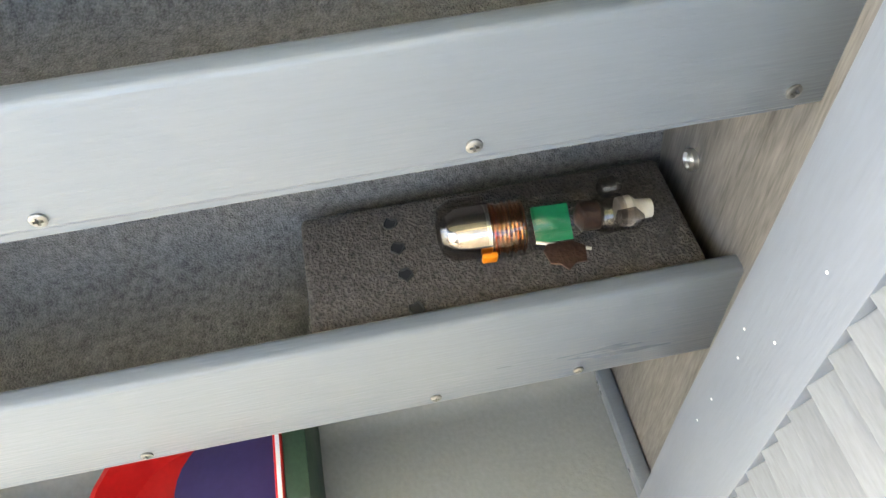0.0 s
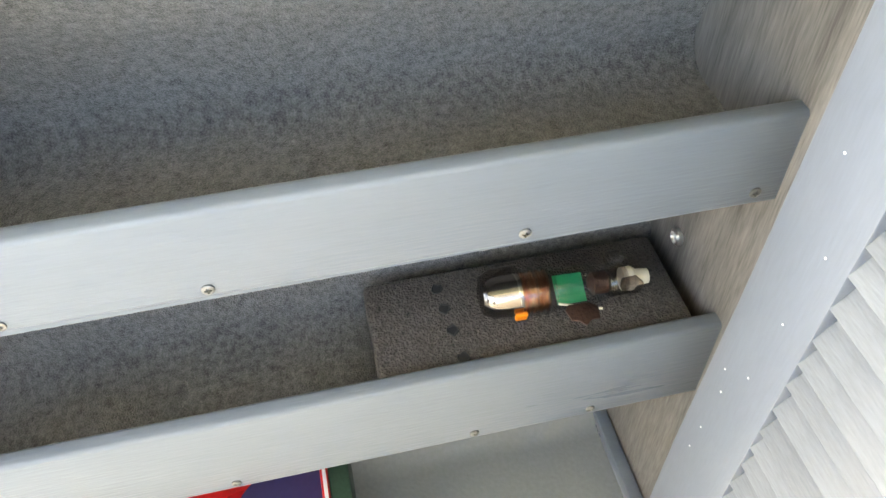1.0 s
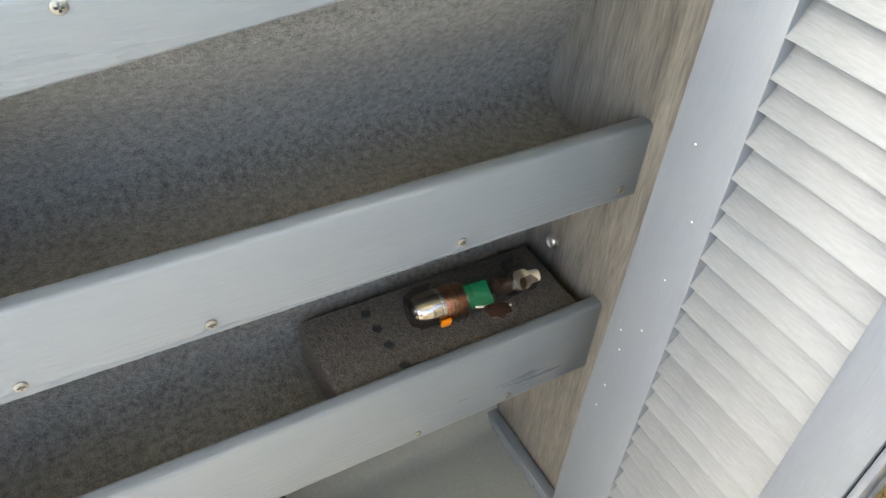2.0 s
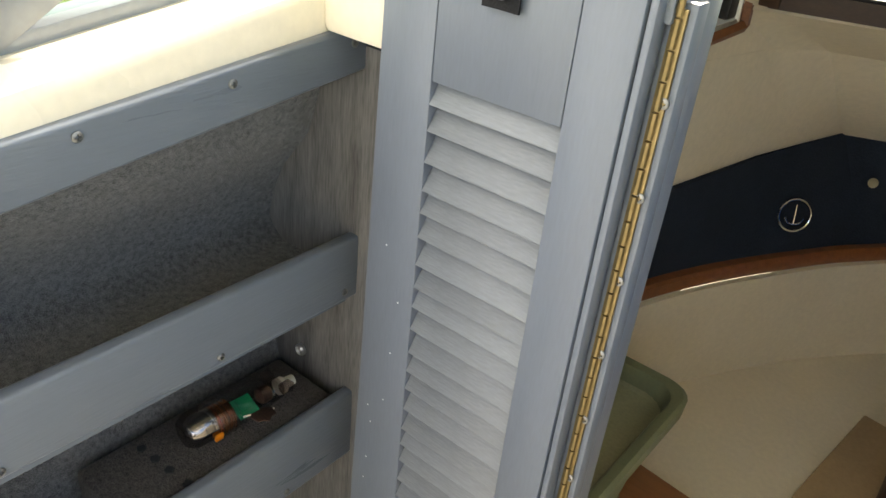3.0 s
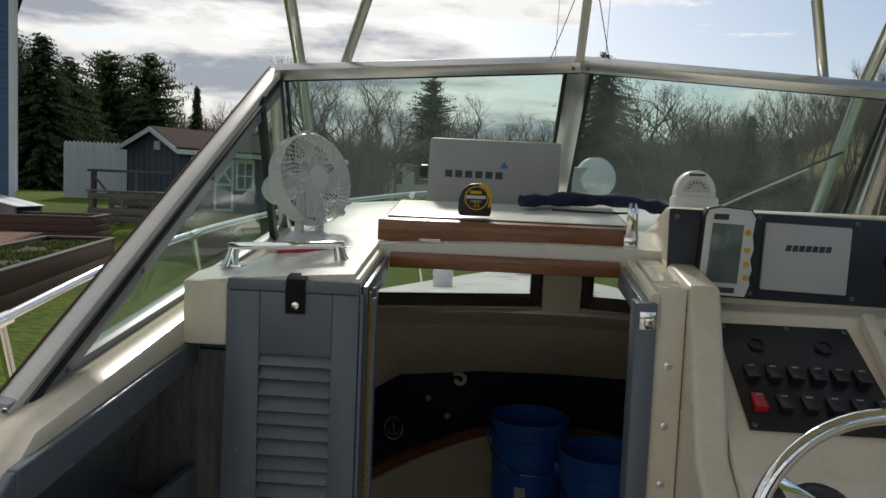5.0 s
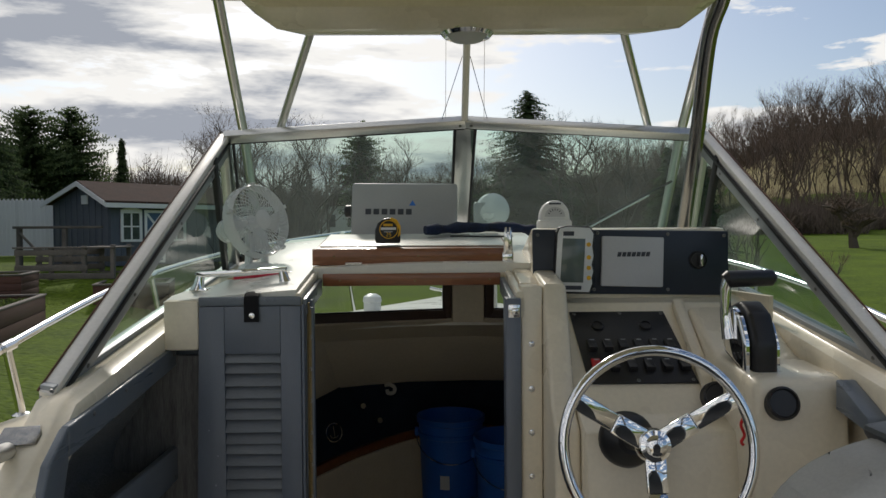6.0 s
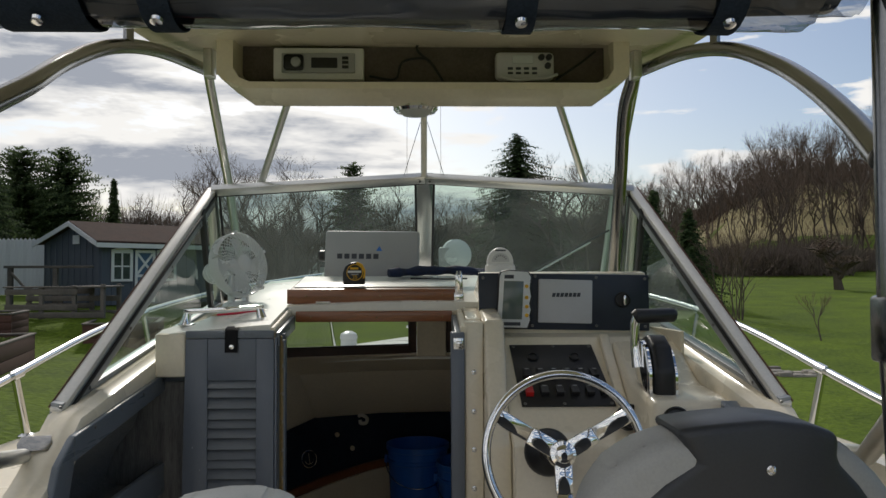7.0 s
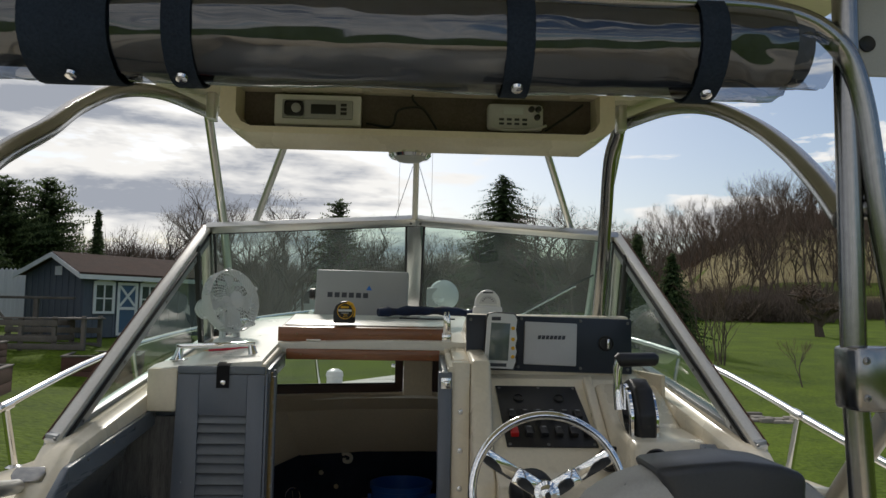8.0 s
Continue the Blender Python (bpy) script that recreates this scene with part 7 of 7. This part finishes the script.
comp_ = empty("compost_bay", (-9.2, 19.6, 0.2), "weathered grey timber compost bays with posts and rails", "compost bin")
for x in (-10.2, -9.4, -8.6, -7.9):
    for y in (18.9, 19.9):
        zb = ground_z(x, y)
        part("post", box(x - 0.05, x + 0.05, y - 0.05, y + 0.05, zb - 0.2, 0.95 + 0.1 * (x + 10.2) / 2.3, 0.01), M_OLDW, comp_)
for y in (18.84, 19.84):
    for k in range(4):
        if y < 19 and k == 2:
            continue
        part("board", box(-10.26, -8.5 if k % 2 else -7.84, y - 0.022, y, 0.22 + 0.19 * k, 0.36 + 0.19 * k, 0.005), M_OLDW, comp_)
part("top_board", box(-10.3, -7.8, 18.8, 19.0, 1.0, 1.04, 0.006, None, Matrix.Translation((0, 0, -0.04))), M_OLDW, comp_)
part("top_board", box(-8.7, -7.8, 19.02, 20.0, 1.0, 1.04, 0.006, None, Matrix.Translation((0, 0, -0.04))), M_OLDW, comp_)
arb = empty("timber_frame", (-10.6, 20.8, 0.2), "weathered open timber frame behind the compost bays", "frame")
for x in (-11.1, -9.9):
    part("post", box(x - 0.06, x + 0.06, 20.6, 20.72, ground_z(x, 20.6) - 0.2, 1.46, 0.01), M_OLDW, arb)
part("beam", box(-11.25, -8.9, 20.58, 20.74, 1.461, 1.53, 0.01), M_OLDW, arb)
part("brace", tube([(-11.05, 20.57, 1.35), (-10.45, 20.57, 0.7)], 0.035, 6), M_OLDW, arb)


# ---- trees ----
def bare_tree(seed, h, spread=0.55, levels=5, trunk=0.03, twig=1.0, low=0.3):
    """A bare deciduous tree standing at the origin: trunk and limbs, and its twigs."""
    rnd = random.Random(seed)
    wood, twigs = bmesh.new(), bmesh.new()

    def grow(p, d, length, r, lev):
        n = 3
        pts, q = [p], p.copy()
        for _ in range(n):
            d = (d + Vector((rnd.gauss(0, 0.12), rnd.gauss(0, 0.12), rnd.gauss(0.04, 0.08)))).normalized()
            q = q + d * (length / n)
            pts.append(q.copy())
        rs = [r * (1 - 0.42 * k / n) for k in range(n + 1)]
        if lev >= levels - 2:
            for a, b in zip(pts, pts[1:]):
                w = Vector((rnd.gauss(0, 1), rnd.gauss(0, 1), 0.2)).normalized() * max(r, 0.006 * twig)
                twigs.faces.new([twigs.verts.new(a - w), twigs.verts.new(a + w), twigs.verts.new(b)])
        else:
            tube(pts, rs, 5 if lev < 2 else 4, wood)
        if lev >= levels:
            return
        kids = 2 if lev == 0 and rnd.random() < 0.4 else rnd.choice((3, 3, 4))
        for k in range(kids):
            s = rnd.uniform(0.45, 1.0) if k else 1.0
            i = min(n - 1, int(s * n))
            base = pts[i].lerp(pts[i + 1], s * n - i) if s < 1 else pts[-1]
            a = rnd.uniform(0, 6.28)
            side = Vector((math.cos(a), math.sin(a), 0.15))
            nd = (d * (1.0 - spread * 0.6) + side * spread * rnd.uniform(0.7, 1.3)).normalized()
            grow(base, nd, length * rnd.uniform(0.58, 0.80), r * (0.62 if k else 0.7), lev + 1)
    grow(Vector((0, 0, -0.15)), Vector((rnd.gauss(0, 0.03), rnd.gauss(0, 0.03), 1)), h * low, h * trunk, 0)
    return wood, twigs


def tree_thing(name, seed, h, at, label, cat, group, **kw):
    e = empty(name, (0, 0, 0), label, cat, group)
    w, t = bare_tree(seed, h, **kw)
    part("trunk", w, M_BARK, e)
    part("crown", t, M_TWIG, e, smooth=0)
    e.location = at
    return e


def conifer(name, seed, h, rad, at, material, label, group="", pine=False, full=0.85):
    rnd = random.Random(seed)
    e = empty(name, (0, 0, 0), label, "conifer", group)
    part("trunk", tube([(0, 0, -0.2), (0.02, 0, h * 0.5), (0, 0, h * 0.98)], [h * 0.018, h * 0.011, 0.01], 7), M_BARK, e)
    bm = bmesh.new()
    layers = int((26 if not pine else 20) * 1.25) + int(h * 1.1)
    wk = 0.023 * h + 0.05
    for i in range(layers):
        f = i / layers
        z = h * (0.04 + 0.95 * f) if not pine else h * (0.12 + 0.86 * f)
        rr = rad * ((1 - f) ** full + 0.02) * rnd.uniform(0.8, 1.15) if not pine else rad * (math.sin(math.pi * (0.18 + 0.8 * f)) ** 0.7) * rnd.uniform(0.6, 1.2)
        nb_ = max(9, int((28 if not pine else 22) * (rr / rad) + 8))
        for k in range(nb_):
            a = 6.283 * k / nb_ + rnd.uniform(-0.4, 0.4)
            L = rr * rnd.uniform(0.62, 1.15)
            zj = rnd.uniform(-0.9, 0.9) * h / layers
            d = Vector((math.cos(a), math.sin(a), -0.22 if not pine else rnd.uniform(0.0, 0.35)))
            side = Vector((-math.sin(a), math.cos(a), 0))
            steps = max(3, int(L / (wk * 0.75)))
            for s in range(steps):
                q = Vector((0, 0, z + zj)) + d * (L * (s + 0.4) / steps)
                w = wk * (1.0 if not pine else 1.15) * (0.45 + 0.7 * rnd.random()) * (1.15 - 0.6 * s / steps)
                for sg in (-1, 1):
                    tip = q + side * sg * w + d * w * 0.7 + Vector((0, 0, rnd.uniform(-0.5, 0.2) * wk if not pine else rnd.uniform(-0.05, 0.2)))
                    bm.faces.new([bm.verts.new(q + Vector((0, 0, rnd.uniform(-0.04, 0.08)))), bm.verts.new(q + d * w * 0.6 + Vector((0, 0, rnd.uniform(-0.12, 0.05)))), bm.verts.new(tip)])
                bm.faces.new([bm.verts.new(q - side * w * 0.35), bm.verts.new(q + side * w * 0.35), bm.verts.new(q + d * w * 1.1 + Vector((0, 0, rnd.uniform(-0.6, 0.2) * wk)))])
    part("crown", bm, material, e, smooth=0)
    e.location = at
    return e


def spot_at(angle, dist):
    x, y = dist * math.sin(radians(angle)), dist * math.cos(radians(angle))
    return (x, y, ground_z(x, y) - 0.05)


conifer("spruce_tree", 1, 15.2, 8.6, spot_at(7.3, 80), M_NEEDLE, "tall dark spruce standing alone in the lawn", full=0.62)
conifer("spruce_tree", 2, 6.4, 2.5, spot_at(17.2, 44), M_NEEDLE, "small dark spruce beside the lawn")
conifer("spruce_tree", 3, 5.2, 2.3, spot_at(19.6, 41), M_NEEDLE, "small dark spruce beside the lawn")
conifer("pine_tree", 4, 9.4, 3.5, spot_at(-27.6, 58), M_NEEDLEP, "bushy white pine behind the shed", pine=True)
conifer("pine_tree", 5, 9.9, 2.9, spot_at(-25.0, 60), M_NEEDLEP, "bushy white pine behind the shed", pine=True)
conifer("cedar_tree", 6, 7.6, 1.3, spot_at(-21.9, 58), M_NEEDLEP, "narrow columnar cedar at the wood's edge")
conifer("pine_tree", 7, 11.5, 2.8, spot_at(-5.2, 74), M_NEEDLEP, "open-crowned pine among bare trees", pine=True)
for k, (a, d, h) in enumerate(((-31.5, 44, 7.9), (-33.5, 46, 8.7), (-36, 45, 7.9), (-29.9, 48, 7.4), (-38.5, 47, 8.6))):
    conifer("spruce_tree", 10 + k, h, 3.4, spot_at(a, d), M_NEEDLE, "dense dark spruce in the row behind the fence", "spruce row", full=0.55)

apple = tree_thing("apple_tree", 31, 7.5, spot_at(29.2, 56), "spreading old apple tree bare of leaves", "tree", "", spread=0.85, trunk=0.045, low=0.22, levels=6, twig=1.6)
sap = tree_thing("sapling", 32, 2.3, spot_at(28.2, 28.5), "thin bare sapling in the lawn", "tree", "", spread=0.27, trunk=0.014, low=0.34, levels=5, twig=0.8)
for k in range(10):
    a = 22.5 + 0.75 * math.sin(k * 2.2)
    b_ = tree_thing("multi_stem_shrub", 40 + k, 3.3 + 0.4 * math.sin(k), spot_at(a, 35 + 0.3 * math.cos(k * 3)), "upright bare stem of a multi-stemmed shrub", "shrub", "shrub stems", spread=0.3, trunk=0.009, low=0.5, levels=4, twig=1.2)

slim = [tree_thing("hill_tree", 80 + k, 14.0, (0, 0, -60), "tall slender bare tree on the wooded hill", "tree", "bare hill trees", spread=0.30 + 0.03 * k, trunk=0.0105, low=0.36, levels=6, twig=0.9) for k in range(3)]
rnd = random.Random(12)
for k in range(170):
    p = spot_at(rnd.uniform(12.5, 43), rnd.uniform(96, 165))
    s = rnd.uniform(0.62, 0.98)
    if k < 3:
        slim[k].location, slim[k].scale = p, (s, s, s)
    else:
        c = copy_thing(slim[k % 3], Matrix.Translation(p) @ pose(0, 0, 0, 0, 0, 71 * k))
        c.scale = (s, s, s * rnd.uniform(0.95, 1.15))

kinds = [tree_thing("bare_tree", 50 + k, 11.0, (0, 0, -60), "bare leafless woodland tree", "tree", "bare woodland trees", spread=0.48 + 0.06 * k, trunk=0.0115, low=0.30, levels=6, twig=1.25) for k in range(4)]
rnd = random.Random(5)
spots = [(-17.5, 66, 1.0), (-15.0, 62, 1.15), (-12.2, 66, 1.25), (-9.8, 70, 1.2), (-7.6, 68, 1.15), (-3.4, 74, 1.1), (-1.5, 80, 1.0), (1.5, 85, 0.95), (4.0, 90, 1.0), (10.8, 68, 1.25), (12.6, 66, 1.32), (14.5, 72, 1.2), (16.8, 80, 1.1), (18.5, 76, 1.05),
         (-19.5, 64, 0.9), (-28, 75, 1.0), (-23, 80, 1.05), (-33, 60, 1.1), (-26.5, 85, 1.1)]
for k in range(45):
    spots.append((rnd.uniform(15.0, 42), rnd.uniform(95, 170), rnd.uniform(0.8, 1.3)))
for k in range(60):
    spots.append((rnd.uniform(-42, 16), rnd.uniform(72, 130), rnd.uniform(0.75, 1.1)))
for a_, d_, s_ in ((-14, 48, 0.95), (-11, 50, 1.0), (-8.5, 47, 0.95), (-4, 52, 0.95), (-1.8, 55, 0.9), (3.5, 58, 0.9), (11.5, 52, 1.1), (14, 50, 1.05)):
    spots.append((a_, d_, s_))
for k, (a, d, s) in enumerate(spots):
    src = kinds[k % 4]
    p = spot_at(a, d)
    if k < 4:
        src.location, src.scale = p, (s, s, s)
    else:
        c = copy_thing(src, Matrix.Translation(p) @ pose(0, 0, 0, 0, 0, 97 * k))
        c.scale = (s, s, s)


def brush_belt(name, arcs, label, seed, n, hmin, hmax, material, w=0.12):
    """Uncounted bare brush: many thin stems and twigs leaning out of the ground."""
    rnd_ = random.Random(seed)
    bm = bmesh.new()
    for _ in range(n):
        a0, a1, d0, d1 = rnd_.choice(arcs)
        x, y, z = spot_at(rnd_.uniform(a0, a1), rnd_.uniform(d0, d1))
        h = rnd_.uniform(hmin, hmax) * (0.75 + 0.5 * noise.noise((x * 0.08, y * 0.08, seed)))
        b = Vector((x, y, z))
        for _k in range(4):
            t = b + Vector((rnd_.gauss(0, 0.3) * h, rnd_.gauss(0, 0.2) * h, h * rnd_.uniform(0.5, 1.0)))
            s = Vector((w * rnd_.uniform(0.5, 1.3), 0, 0))
            q = b.lerp(t, rnd_.uniform(0.0, 0.5))
            bm.faces.new([bm.verts.new(q - s), bm.verts.new(q + s), bm.verts.new(t)])
    return solo(name, bm, material, label, "brush", kind="stuff", smooth=0)


brush_belt("woodland_brush", [(-45, -14, 70, 100), (-16, 16, 95, 130), (14, 30, 75, 90)], "brown bare brush along the wood's edge", 3, 12000, 2.5, 5.5, M_BUSH, 0.045)
brush_belt("hill_brush", [(15, 45, 95, 185)], "bare brown undergrowth on the wooded hill", 4, 3000, 0.5, 1.3, M_BUSH, 0.04)
brush_belt("hill_stems", [(14, 45, 96, 180)], "thin bare stems crowding the wooded hill", 14, 1300, 3.0, 6.5, M_TWIGR, 0.022)
brush_belt("hedge_brush", [(17, 36, 84, 96)], "grey-brown thicket beyond the lawn", 6, 6000, 1.4, 3.0, M_BUSH, 0.03)
brush_belt("woodland_stems", [(-45, -9, 66, 105), (-12, 14, 92, 130), (9, 15, 100, 125)], "dense thin bare stems of the far woods", 9, 30000, 6.0, 10.5, M_BUSH, 0.06)
for k, (a, d, r, h) in enumerate(((19.8, 74, 2.6, 3.3), (22.4, 78, 3.6, 3.6), (25.2, 76, 3.0, 3.0), (27.4, 80, 2.8, 3.2))):
    rnd = random.Random(60 + k)
    bm = bmesh.new()
    for _ in range(2600):
        a_, e_ = rnd.uniform(0, 6.283), math.asin(rnd.random())
        f = rnd.uniform(0.35, 1.0)
        t_ = Vector((r * f * math.cos(a_) * math.cos(e_), r * f * math.sin(a_) * math.cos(e_), h * f * math.sin(e_) + 0.1))
        q = t_ * rnd.uniform(0.55, 0.8)
        w_ = Vector((rnd.gauss(0, 1), rnd.gauss(0, 1), 0)).normalized() * 0.028
        t_ += Vector((rnd.gauss(0, 0.12), rnd.gauss(0, 0.12), rnd.gauss(0, 0.12)))
        bm.faces.new([bm.verts.new(q - w_), bm.verts.new(q + w_), bm.verts.new(t_)])
    ob = part("thicket_shrub", bm, M_BUSH, None, smooth=0)
    tagged(ob, "rounded grey-brown leafless shrub at the lawn's far edge", "shrub", "lawn edge shrubs")
    ob.location = spot_at(a, d)
brush_belt("far_brush", [(-60, 60, 150, 260)], "distant bare woods on the horizon", 7, 12000, 5.0, 11.0, M_BUSH, 0.15)

solo("hill_field", sheet([[spot_at(a, d)[:2] + (spot_at(a, d)[2] + 0.2,) for a in range(13, 48, 2)] for d in (92, 100, 110, 125, 140, 160, 190)]), M_FIELD, "dry yellow-green grass on the wooded hill", "field", kind="structure")

stones = empty("stone_pile", spot_at(26.5, 21), "low ring of flat field stones in the lawn", "stones")
for k in range(11):
    a = 6.283 * k / 11
    px, py, pz = stones.location
    part("stone", box(px + 0.55 * math.cos(a) - 0.16, px + 0.55 * math.cos(a) + 0.16, py + 0.3 * math.sin(a) - 0.12, py + 0.3 * math.sin(a) + 0.12, pz + 0.0, pz + 0.13 + 0.03 * math.sin(k * 2), 0.03), M_STONE, stones)
part("plank", box(px - 0.9, px - 0.1, py + 0.5, py + 0.7, pz + 0.02, pz + 0.2, 0.02), M_OLDW, stones)

nb1 = empty("neighbour_house", spot_at(-5.8, 88), "pale grey neighbouring house with low roof", "house")
hx, hy, hz = nb1.location
part("wall", box(hx - 4.2, hx + 4.2, hy, hy + 7, hz - 0.5, hz + 3.4), M_TRIM, nb1)
part("roof", prism([(hx - 4.6, hz + 3.4), (hx, hz + 5.2), (hx + 4.6, hz + 3.4)], "y", hy - 0.4, hy + 7.4), M_SHINGLE, nb1)
for x in (-2.6, -0.2, 2.2):
    w = part("window", box(hx + x - 0.5, hx + x + 0.5, hy - 0.05, hy - 0.003, hz + 1.0, hz + 2.4), M_WINDOW, nb1)
